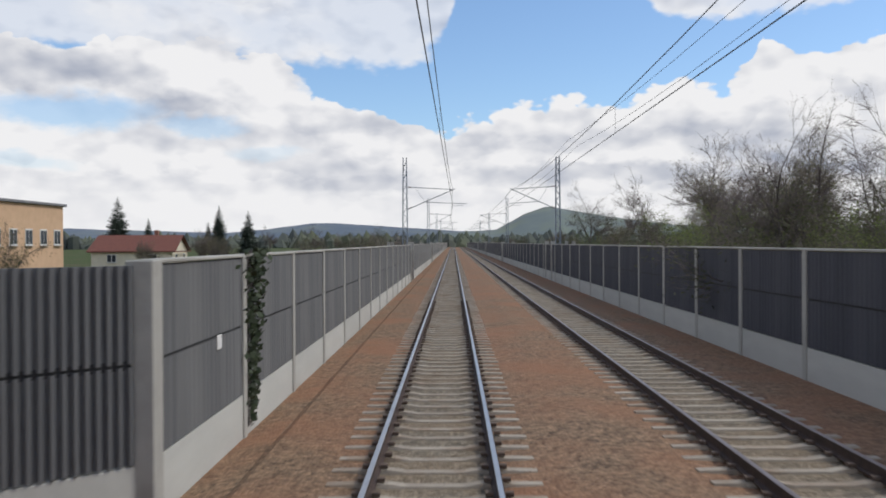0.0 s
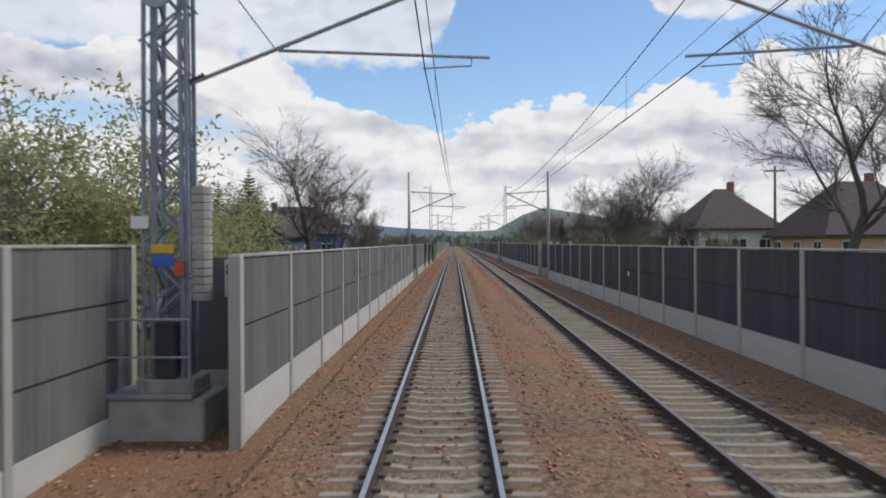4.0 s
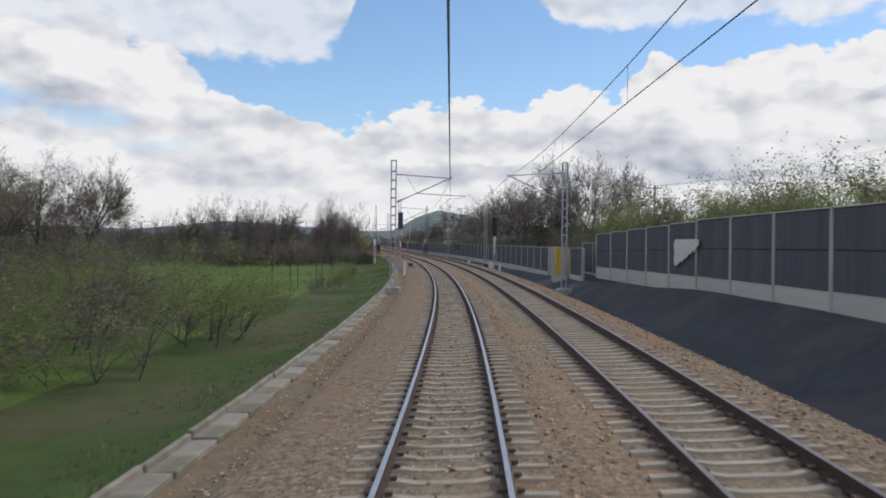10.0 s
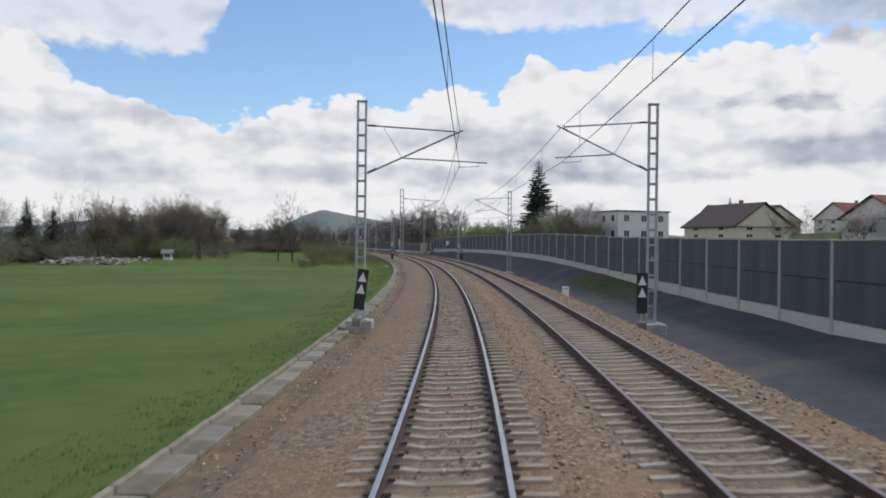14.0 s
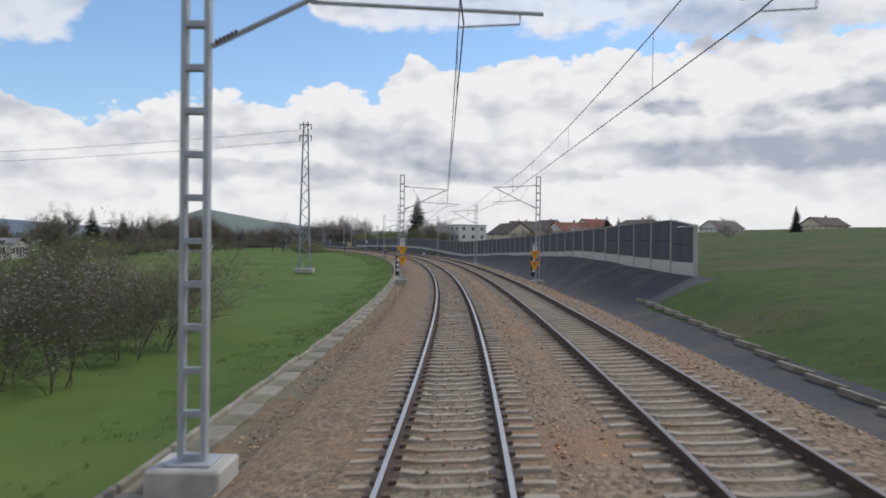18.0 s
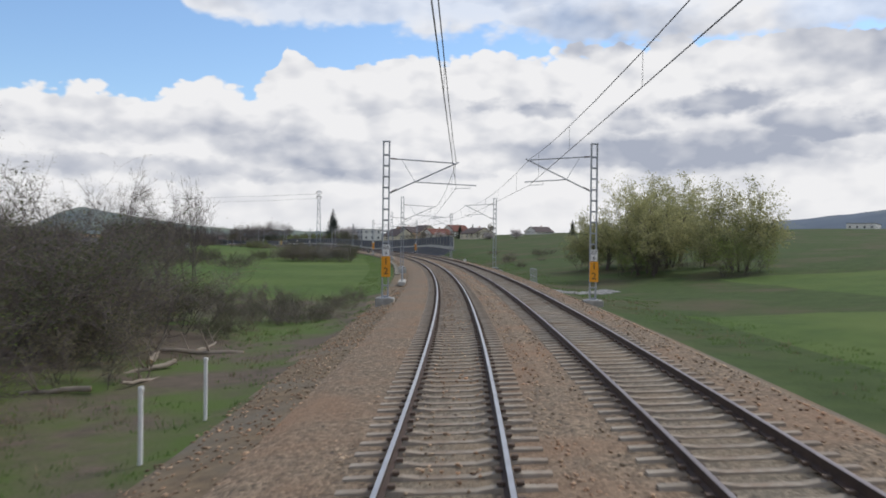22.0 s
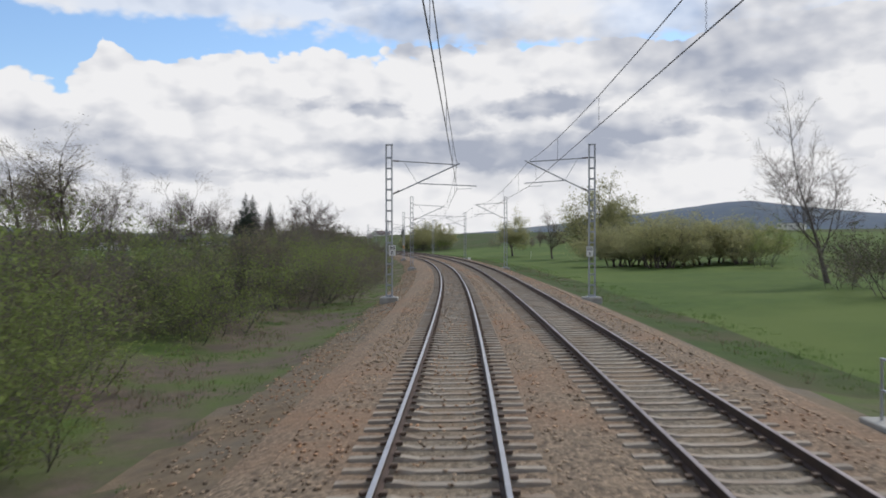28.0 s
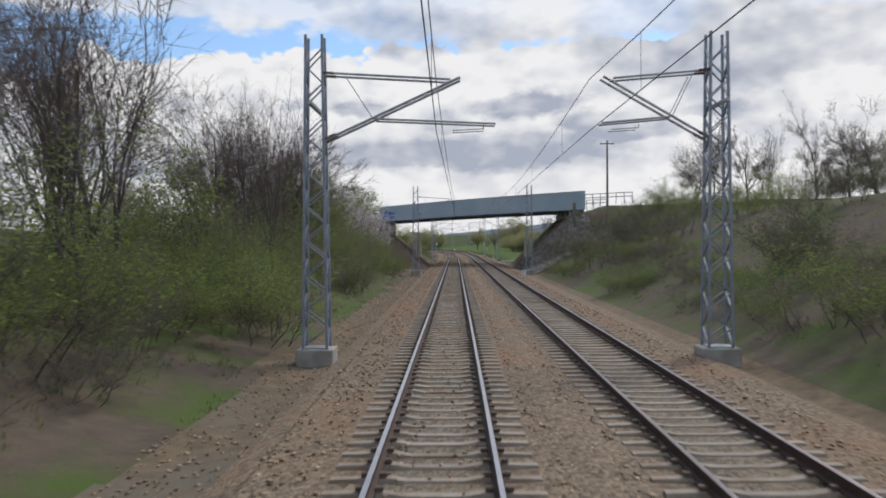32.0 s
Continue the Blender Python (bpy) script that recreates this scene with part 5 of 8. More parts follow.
# ---- road bridge ----
def bridge():
    t = thing("road_bridge", label="blue-grey painted steel girder road bridge askew over the railway", category="bridge", kind="structure")

    def axis(u, v, z):
        """u from -1 (left end) to 1 (right end); v across, in metres along the line."""
        e = 2.2 + u * 12.6
        return at(973.5 + .93 * e + v, e, z + .36 * u)
    zb, zt = 5.93, 8.0
    def beam(v0, v1, z0, z1, n=14):
        """One closed body along the span."""
        g = Shape()
        vs, fs = [], []
        for k in range(n + 1):
            u = -1 + 2 * k / n
            a = .12 * (1 - u * u)
            vs += [axis(u, v0, z0 + a), axis(u, v1, z0 + a), axis(u, v1, z1 + a), axis(u, v0, z1 + a)]
        for k in range(n):
            for j in range(4):
                p, q = k * 4 + j, k * 4 + (j + 1) % 4
                fs.append((p, q, q + 4, p + 4))
        g.faces(vs, fs + [(3, 2, 1, 0), tuple(n * 4 + j for j in range(4))])
        return g

    for v, nm in ((7.4, "girder"), (-7.4, "girder")):
        g = beam(v - .15, v + .15, zb, zt)
        gg = part(nm, g, M_BRIDGE, t, "smooth blue-grey painted plate girder")
        for z in (zb - .02, zt):
            fl = beam(v - .25, v + .25, z - .03, z + .03)
            # Lower flange takes the shade-darkened paint, upper flange the plain one.
            part("flange", fl, M_BRIDGE_SHADED if z < 7 else M_BRIDGE, gg)
        if v > 0:
            gr = Shape()
            rng = random.Random(5)
            for k in range(12):
                u = -.97 + rng.uniform(0, .13)
                z = zb + .3 + rng.uniform(0, 1.0)
                c = axis(u, v + .155, z)
                c2 = axis(u + .03, v + .155, z + rng.uniform(-.2, .3))
                gr.bar(c, c2, .03, rng.uniform(.2, .5))
            part("spray_paint", gr, M_BLUE, gg, "patch of blue spray paint")
    # Deck, cross girders and ribs carry the paint darkened for shade.
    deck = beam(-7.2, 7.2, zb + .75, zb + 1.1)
    part("deck", deck, M_BRIDGE_SHADED, t, "dark ribbed underside of the deck")
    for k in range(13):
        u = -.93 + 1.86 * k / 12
        part("cross_girder", Shape().bar(axis(u, -7.2, zb + .5), axis(u, 7.2, zb + .5), .2, .46), M_BRIDGE_SHADED, t)
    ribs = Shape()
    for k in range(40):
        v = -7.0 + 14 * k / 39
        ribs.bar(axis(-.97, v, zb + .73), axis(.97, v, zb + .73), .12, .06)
    tagged(part("deck_ribs", ribs, M_BRIDGE_SHADED, t), kind="stuff")
    for u in (-.93, .93):
        ab = Shape()
        a, b = axis(u * 1.02, -7.3, 5.6), axis(u * 1.02, 7.3, 5.6)
        ab.bar(a, b, 1.2, 2.3)
        abm = part("abutment", ab, M_OLDCONC, t, "concrete abutment with painted graffiti shapes")
        rng = random.Random(9 if u < 0 else 10)
        for k in range(16):
            gr = Shape()
            v = -7.2 + k * .92
            p = axis(u * 1.02, v, 4.9) + (axis(0, v, 0) - axis(u, v, 0)).normalized() * .9
            p.z = axis(u, v, 5.0 + rng.uniform(-.2, .5)).z
            q = p + (axis(u, v + .5, 0) - axis(u, v, 0)) * rng.uniform(.3, 1.2)
            lean = (q - p) * .3
            up = Vector((0, 0, rng.uniform(.4, .6)))
            gr.bar(p - up - lean, p + up, .03, .2)
            gr.bar(p + up * rng.uniform(-.6, .9), q + up * rng.uniform(-.9, .9), .03, .18)
            if k % 2:
                gr.bar(q - up, q + up - lean, .03, .16)
            part("graffiti", gr, M_WHITE if k % 3 else M_PALEBLUE, abm, "white or pale blue graffiti shape")
        for v in (-7.0, -3.5, 0, 3.5, 7.0):
            part("bearing", Shape().box(axis(u, v, 5.82), (.5, .5, .16), .02), M_DARKSTEEL, t)
    for v in (7.5, -7.5):
        pr = Shape()
        for side, u0, u1 in ((1, 1.0, 1.35), (-1, -1.0, -1.35)):
            pts = [axis(u0 + (u1 - u0) * k / 6, v, 0) for k in range(7)]
            for k, p in enumerate(pts):
                zz = axis(u0, v, 7.6).z
                pr.tube([(p.x, p.y, zz - 1.2), (p.x, p.y, zz)], .04, 6)
            for dz in (0, -.4):
                pr.tube([(p.x, p.y, axis(u0, v, 7.6).z + dz) for p in pts], .04, 6)
        part("parapet_rail", pr, M_DARKSTEEL, t, "dark railing at the bridge end")
    return t


bridge()
# ---- plants ----
def grow(rng, wood, twig, leaf, p, d, length, r, depth, o):
    """One limb with its side limbs; twigs and leaves go on the last ones."""
    n = 3 if o["r"] < .05 else 6 if depth == 0 else (5 if depth == 1 else (4 if depth == 2 and o["depth"] > 4 else 3))
    last = depth >= o["depth"] - 1
    pts, rad = [p.copy()], [r]
    cur = d.copy()
    segs = 3 if depth < 2 else (2 if depth < 4 else 1)
    for k in range(segs):
        j = Vector((rng.uniform(-1, 1), rng.uniform(-1, 1), rng.uniform(-1, 1)))
        cur = (cur + j * o["bend"] + Vector((0, 0, o["up"]))).normalized()
        pts.append(pts[-1] + cur * length / segs)
        rad.append(r * (1 - (k + 1) / segs * (.8 if last else .42)))
    wood.tube(pts, rad, n, cap=False)
    fall = Vector((0, 0, o["droop"]))
    if not last and depth == o["depth"] - 2 and o["depth"] > 4:
        for k in range(4):
            q = pts[0].lerp(pts[-1], rng.uniform(.1, 1))
            t = (cur + Vector((rng.gauss(0, .8), rng.gauss(0, .8), rng.gauss(.1, .5)))).normalized()
            w = t.orthogonal().normalized() * o["twig_w"]
            e = q + t * o["twig_len"] * rng.uniform(.5, 1.1)
            f = q.lerp(e, .5)
            twig.poly([q - w, q + w, e])
            twig.poly([f - w * .7, f + w * .7, f + (t + w.normalized() * .5).normalized() * o["twig_len"] * .4])
    if last:
        for k in range(o["twigs"]):
            q = pts[0].lerp(pts[-1], rng.uniform(.1, 1))
            t = (cur + Vector((rng.gauss(0, .62), rng.gauss(0, .62), rng.gauss(.08, .5))) + fall).normalized()
            ln = rng.uniform(.45, 1.0) * o["twig_len"]
            w = t.orthogonal().normalized() * o["twig_w"]
            e = q + t * ln + fall * ln * .6
            twig.poly([q - w, q + w, e])
            for i in range(o["forks"]):
                f = q.lerp(e, rng.uniform(.25, .8))
                g = f + (t + Vector((rng.gauss(0, .5), rng.gauss(0, .5), rng.gauss(.1, .4))) + fall).normalized() * ln * rng.uniform(.3, .55)
                twig.poly([f - w * .7, f + w * .7, g])
            for i in range(o["leaves"]):
                c = q.lerp(e, rng.uniform(.15, 1.1)) + Vector((rng.gauss(0, .11), rng.gauss(0, .11), rng.gauss(0, .11))) * o["twig_len"]
                a = Vector((rng.gauss(0, 1), rng.gauss(0, 1), rng.gauss(0, 1))).normalized()
                b = a.orthogonal().normalized()
                sz = o["leaf"] * rng.uniform(.6, 1.3)
                leaf.poly([c - a * sz, c + b * sz * .8, c + a * sz])
        return
    kids = o["kids"] + (1 if depth == 0 else 0)
    for k in range(kids):
        lead = k == kids - 1
        f = 1.0 if lead else rng.uniform(o["low"] if depth == 0 else .3, .98)
        i = min(segs - 1, int(f * segs))
        q = pts[-1] if lead else pts[i].lerp(pts[i + 1], f * segs - i)
        side = Matrix.Rotation(2 * math.pi * (k / kids + rng.uniform(-.12, .12)) + depth, 3, "Z") @ Vector((1, 0, 0))
        side = (side - cur * side.dot(cur)).normalized()
        ang = o["spread"] * rng.uniform(.6, 1.15) * (.3 if lead else 1)
        nd = (cur * math.cos(ang) + side * math.sin(ang)).normalized()
        here = rad[i] + (rad[i + 1] - rad[i]) * (f * segs - i) if not lead else rad[-1]
        grow(rng, wood, twig, leaf, q, nd, length * o["ratio"] * rng.uniform(.8, 1.15) * (1.18 if lead else .92), here * (.95 if lead else .62), depth + 1, o)


def tree_kind(seed, mat_leaf=None, wood_mat=None, **kw):
    o = dict(depth=6, kids=3, twigs=7, forks=2, twig_len=1.2, twig_w=.0128, leaves=0, leaf=.06, bend=.16, up=.06, spread=.7, ratio=.74, trunk=3.4, r=.24, stems=1, lean=.04, scatter=0.0, droop=0.0, low=.5)
    o.update(kw)
    rng = random.Random(seed)
    wood, twig, leaf = Shape(), Shape(), Shape()
    for k in range(o["stems"]):
        a = 2 * math.pi * k / o["stems"] + rng.uniform(-.4, .4)
        p = Vector((math.cos(a), math.sin(a), 0)) * o["scatter"] * rng.uniform(.2, 1) + Vector((0, 0, -.25))
        d = Vector((math.cos(a) * o["lean"], math.sin(a) * o["lean"], 1)).normalized()
        grow(rng, wood, twig, leaf, p, d, o["trunk"] * rng.uniform(.8, 1.15), o["r"], 0, o)
    top = max(v[2] for v in wood.v + twig.v)
    res = [("trunk", wood.mesh("trunk", wood_mat or M_BARK, smooth=True)), ("crown", twig.mesh("crown", M_TWIG))]
    if leaf.f:
        res.append(("foliage", leaf.mesh("foliage", mat_leaf)))
    return top, res


def conifer_kind(seed, layers=26, h=10.0, base=2.2):
    rng = random.Random(seed)
    wood, leaf = Shape(), Shape()
    wood.tube([(0, 0, -.3), (0, 0, h * .6), (0, 0, h)], [.2, .1, .02], 7)
    for k in range(layers):
        f = k / (layers - 1)
        z = h * (.08 + .9 * f)
        ln = base * (1 - f) ** .8 + .15
        n = 9 if f < .7 else 6
        for j in range(n):
            a = 2 * math.pi * (j + rng.random() * .7) / n + k
            l2 = ln * rng.uniform(.65, 1.15)
            d = Vector((math.cos(a), math.sin(a), -.22 + .5 * f))
            root, tip = Vector((0, 0, z)), Vector((0, 0, z)) + d * l2
            wood.tube([root, tip], [.025, .008], 3, cap=False)
            for i in range(7):
                c = root.lerp(tip, .16 + .84 * (i + rng.random()) / 7)
                s = l2 * .24 * rng.uniform(.6, 1.2) * (1.15 - i / 9)
                sd = Vector((-math.sin(a), math.cos(a), 0)) * s
                fw = Vector((d.x, d.y, -.45)).normalized() * s * 1.2
                leaf.poly([c - sd * .9, c + fw * .3 - Vector((0, 0, s * .5)), c + sd * .9, c - fw * .35])
                leaf.poly([c - fw * .5, c - Vector((0, 0, s * .7)), c + fw])
    return h, [("trunk", wood.mesh("trunk", M_BARK)), ("crown", leaf.mesh("crown", M_NEEDLE))]


SHRUB = dict(depth=3, kids=3, spread=.6, ratio=.78, trunk=1.3, r=.02, stems=7, scatter=1.1, lean=.5, twig_len=.85, twig_w=.007, bend=.25, forks=1, low=.08)
KINDS = {
    "bare": [tree_kind(11 + k, spread=.56 + .08 * k, ratio=.73, trunk=3.3, r=.22, bend=.2, twigs=7) for k in range(3)],
    "oak": [tree_kind(15, spread=.7, ratio=.76, trunk=3.4, r=.27, bend=.2, twigs=8, forks=3, twig_w=.012)],
    "poplar": [tree_kind(21 + k, spread=.62, ratio=.76, trunk=4.4, r=.22, low=.6, bend=.18, up=.08, twigs=6, forks=2, twig_w=.0115) for k in range(2)],
    "slim": [tree_kind(31 + k, depth=4, twigs=5, forks=2, spread=.42, ratio=.76, trunk=2.8, r=.06, up=.16, stems=4, scatter=.8, twig_w=.009) for k in range(2)],
    "bud": [tree_kind(41 + k, M_BUD, depth=5, twigs=9, forks=3, leaves=7, leaf=.045, spread=.66, ratio=.74, trunk=2.6, r=.17) for k in range(2)],
    "leafy": [tree_kind(51 + k, M_LEAF, depth=5, twigs=8, forks=1, twig_w=.006, leaves=14, leaf=.065, spread=.62, ratio=.75, trunk=2.4, r=.16) for k in range(2)],
    "blossom": [tree_kind(61 + k, M_BLOSSOM, depth=4, twigs=10, leaves=9, leaf=.075, spread=.75, ratio=.78, trunk=1.5, r=.09, stems=4, scatter=.6, lean=.3) for k in range(2)],
    "willow": [tree_kind(71 + k, M_WILLOW, depth=4, twigs=9, forks=0, twig_w=.006, leaves=10, leaf=.085, spread=.75, ratio=.8, trunk=1.9, r=.1, droop=-.25, stems=4, scatter=.9, lean=.35) for k in range(2)],
    "pale": [tree_kind(75, M_WILLOW, depth=5, twigs=8, forks=0, twig_w=.006, leaves=12, leaf=.075, spread=.72, ratio=.76, trunk=1.9, r=.16, low=.7)],
    "shrub": [tree_kind(81 + k, M_BUD, **{**SHRUB, "twigs": 10, "forks": 2, "leaves": 3, "leaf": .042}) for k in range(3)],
    "green_shrub": [tree_kind(91 + k, M_LEAF, **{**SHRUB, "twigs": 7, "twig_w": .004, "leaves": 9, "leaf": .042}) for k in range(2)],
    "dark_shrub": [tree_kind(101 + k, M_HEDGE, **{**SHRUB, "twigs": 8, "leaves": 8, "leaf": .04}) for k in range(2)],
    "hedge": [tree_kind(107, M_IVY, **{**SHRUB, "twigs": 8, "leaves": 12, "leaf": .06})],
    "white_shrub": [tree_kind(111, M_BLOSSOM, **{**SHRUB, "twigs": 9, "leaves": 3, "leaf": .042})],
    "brush": [tree_kind(131 + k, M_BUD, **{**SHRUB, "stems": 6, "twigs": 8, "forks": 3, "leaves": 6, "leaf": .025}) for k in range(3)],
    "tall_brush": [tree_kind(141 + k, M_BUD, **{**SHRUB, "depth": 4, "stems": 7, "trunk": 2.1, "r": .035, "lean": .35, "scatter": 1.4, "twigs": 4, "leaves": 3, "leaf": .03, "twig_w": .009, "twig_len": 1.0}) for k in range(2)],
    "spruce": [conifer_kind(121, 36), conifer_kind(122, 32, 10, 2.6)],
}
PLANT_WORDS = {
    "poplar": ("tree", "tall upright bare tree with thin rising branches", "tree"),
    "oak": ("tree", "broad bare tree with thick crooked limbs", "tree"),
    "pale": ("tree", "round-crowned tree with pale yellow-green young leaves", "tree"),
    "bare": ("tree", "tall bare deciduous tree with fine twigs in early spring", "tree"), "slim": ("tree", "slender bare young trees growing from one root", "tree"),
    "bud": ("tree", "deciduous tree with yellowish opening buds", "tree"), "leafy": ("tree", "tree with fresh light green leaves", "tree"),
    "blossom": ("blossoming_tree", "wild cherry tree covered in white blossom", "tree"), "willow": ("willow_tree", "willow with drooping pale green shoots", "tree"),
    "shrub": ("shrub", "leafless brown thicket shrub with many thin stems", "shrub"), "green_shrub": ("shrub", "dense shrub in fresh light green leaf", "shrub"),
    "hedge": ("shrub", "tall dense evergreen bush behind the barrier", "shrub"),
    "dark_shrub": ("shrub", "dense dark green shrub on rough grass", "shrub"), "white_shrub": ("blossoming_shrub", "blackthorn shrub with white blossom", "shrub"),
    "spruce": ("spruce_tree", "dark green spruce with drooping branches", "tree")}
PR = random.Random(77)


def plant(kind, s, e, h, z=None, wide=1.0):
    top, parts_ = PR.choice(KINDS[kind])
    nm, lab, cat = PLANT_WORDS[kind]
    k = h / top
    z = ground_z(s, e) if z is None else z
    m = stand(s, e, z - .05, PR.uniform(0, 360)) @ Matrix.Diagonal((k * wide, k * wide, k, 1))
    t = thing(nm, m, lab, cat)
    for pn, me in parts_:
        many = pn == "trunk" and "shrub" in kind
        o = part("stem" if many else pn, me, None, t)
        if many:
            tagged(o, kind="stuff")
    return t


def scatter(kind_list, n, s0, s1, e0, e1, h0, h1, wide=1.0):
    for k in range(n):
        plant(PR.choice(kind_list), s0 + (s1 - s0) * (k + PR.random()) / n, PR.uniform(e0, e1), PR.uniform(h0, h1), wide=wide * PR.uniform(.9, 1.2))


class Thicket:
    """Joins many plants into one mesh per material."""

    def __init__(self):
        self.by = {}

    def add(self, kind, m):
        for pn, me in PR.choice(KINDS[kind])[1]:
            n = len(me.vertices)
            co = np.empty(n * 3, np.float32)
            me.vertices.foreach_get("co", co)
            co = co.reshape(-1, 3) @ np.array(m.to_3x3()).T + np.array(m.translation)
            lv = np.empty(len(me.loops), np.int32)
            me.loops.foreach_get("vertex_index", lv)
            ps = np.empty(len(me.polygons), np.int32)
            me.polygons.foreach_get("loop_start", ps)
            d = self.by.setdefault(me.materials[0].name, [[], [], [], 0, 0])
            d[0].append(co)
            d[1].append(lv + d[3])
            d[2].append(ps + d[4])
            d[3] += n
            d[4] += len(lv)

    def build(self, name, label):
        t = thing(name, label=label, category="thicket", kind="stuff")
        for key, (co, lv, ps, n, k) in self.by.items():
            me = bpy.data.meshes.new(name)
            co, lv, ps = np.concatenate(co).astype(np.float32), np.concatenate(lv).astype(np.int32), np.concatenate(ps).astype(np.int32)
            me.vertices.add(n)
            me.vertices.foreach_set("co", co.ravel())
            me.loops.add(k)
            me.loops.foreach_set("vertex_index", lv)
            me.polygons.add(len(ps))
            me.polygons.foreach_set("loop_start", ps)
            me.materials.append(bpy.data.materials[key])
            me.update(calc_edges=True)
            me.validate()
            tagged(part("growth", me, None, t), kind="stuff")


def thicket(label, *rows):
    """rows: kinds, count, s0, s1, e0, e1, h0, h1, width."""
    tk = Thicket()
    for kinds, n, s0, s1, e0, e1, h0, h1, wide in rows:
        for k in range(n):
            kind = PR.choice(kinds)
            s, e, h = s0 + (s1 - s0) * (k + PR.random()) / n, PR.uniform(e0, e1), PR.uniform(h0, h1)
            q = h / KINDS[kind][0][0]
            w = q * wide * PR.uniform(.9, 1.2)
            tk.add(kind, stand(s, e, ground_z(s, e) - .05, PR.uniform(0, 360)) @ Matrix.Diagonal((w, w, q, 1)))
    tk.build("thicket", label)


# behind the barriers of the straight stretch
plant("slim", -7, -7.5, 7)
scatter(["shrub", "slim", "shrub"], 7, 2, 24, -9, -6.5, 3.6, 4.6)
for s, e, h in ((10, -6.4, 4.8), (8, -7.4, 4.7), (12, -7.2, 4.6), (5, -7.8, 4.4), (16, -8, 4.2)):
    plant("dark_shrub", s, e, h)
scatter(["slim", "shrub"], 5, -150, -100, -12, -7, 4, 5.5)
scatter(["spruce"], 6, -260, -150, -75, -40, 9, 13)
scatter(["bare", "bud", "dark_shrub"], 14, -380, -160, -60, -14, 5, 9)
scatter(["shrub", "dark_shrub", "bud"], 8, -140, -30, -40, -18, 3, 5)
plant("oak", 60, -12.6, 15.5, wide=1.1)
plant("oak", 53, -10.5, 11)
plant("bud", 44, -9.5, 8)
plant("oak", 90, 19.7, 15.5, wide=1.15)
plant("oak", 41, 21.6, 13.6, wide=1.15)
plant("oak", 20, 20, 12)
plant("bud", 72, -16, 9)
for s, e, h in ((62, -17, 9.5), (57, -21, 9), (36, -34, 11)):
    plant("spruce", s, e, h)
plant("bare", 20, -11, 11)
scatter(["willow", "dark_shrub", "bud", "green_shrub"], 12, 88, 116, -20, -8.5, 5, 7.5)
scatter(["bare", "bud"], 5, 60, 120, -40, -24, 8, 12)
scatter(["green_shrub", "bud", "shrub"], 8, 118, 170, -20, -9, 3, 5)
scatter(["slim"], 13, 172, 206, -30, -10.5, 9.5, 12)
thicket("dark brown undergrowth below the slender trees", (["brush", "dark_shrub", "brush"], 40, 150, 212, -32, -11.5, 3.0, 4.4, 1.4))
scatter(["shrub"], 12, 168, 214, -24, -9, 3, 4.2)
plant("bud", 128, -19, 9)
# right of the straight stretch
scatter(["bare"], 7, -130, -42, 19, 28, 10, 13)
scatter(["dark_shrub", "bud", "green_shrub"], 14, -130, -20, 13, 24, 3.6, 5.5)
scatter(["dark_shrub", "bud"], 10, -420, -130, 14, 40, 4, 8)
plant("spruce", -34, 25.5, 9)
scatter(["bud", "bare"], 6, -56, -34, 17, 28, 9, 11)
scatter(["green_shrub", "dark_shrub"], 9, -52, -28, 15, 27, 4.5, 6.5)
plant("bare", -42, 17, 10)
for s, e, h in ((24, 16.5, 12), (14, 19, 12), (34, 21, 11.5), (43, 20.4, 13),  (52, 26, 10), (5, 24, 9), (-14, 22, 9)):
    plant("bare", s, e, h)
plant("bud", 41, 19, 11)
plant("spruce", 2, 17, 6.5)
for s, e, h in ((60, 16.5, 5.2), (66, 19, 6.4), (56, 20, 6.8), (78, 17, 4.6)):
    plant("bud", s, e, h, wide=1.25)
scatter(["dark_shrub", "shrub", "bud"], 10, -10, 90, 14, 22, 2.8, 4.4)
thicket("brown and green undergrowth behind the dark noise barrier", (["dark_shrub", "brush"], 26, -60, 52, 12, 20, 4, 6, 1.4))
# avenue behind the barrier at the start of the curve
for s, e, h in ((118, 19, 12), (127, 22, 12.5), (137, 20, 12), (147, 20.5, 13), (157, 22, 13.5), (165, 19.5, 13), (173, 20.4, 14.5), (183, 21.5, 14), (192, 19.5, 14), (201, 20.5, 14), (210, 18.3, 14.5), (218, 21, 15.5), (227, 22, 14), (236, 20, 13), (196, 26, 14), (222, 27, 13), (178, 27, 14)):
    plant("oak" if int(s) % 2 else "poplar", s, e, h * 1.08, wide=1.05)
thicket("dark undergrowth below the avenue of trees", (["dark_shrub", "brush", "brush"], 76, 128, 252, 12.5, 26, 3.4, 5.6, 1.4))
for s, e, h in ((226, 17, 6.6), (230, 19, 7), (221, 18, 6.6), (234, 17.5, 6.4), (216, 19, 6.4)):
    plant("hedge", s, e, h, wide=1.25)
scatter(["dark_shrub"], 8, 224, 250, 17.5, 23, 5, 7, wide=1.2)
# right of the curve, behind the cutting barrier
scatter(["bud", "dark_shrub", "green_shrub", "bud"], 10, 262, 294, 15, 25, 6, 8.2)
plant("spruce", 300.7, 28, 18, wide=1.25)
plant("blossom", 311.5, 30, 9.0, wide=1.25)
plant("blossom", 308, 35, 9.4, wide=1.3)
plant("blossom", 316, 31, 8.6, wide=1.25)
plant("blossom", 316, 34, 7)
plant("slim", 262, 24, 8)
scatter(["bud", "dark_shrub", "slim", "green_shrub"], 24, 262, 345, 15, 36, 5, 7.5)
scatter(["bud", "dark_shrub", "shrub", "blossom"], 14, 345, 470, 26, 70, 4, 6)
scatter(["spruce", "bud"], 6, 250, 420, 60, 120, 6, 9)
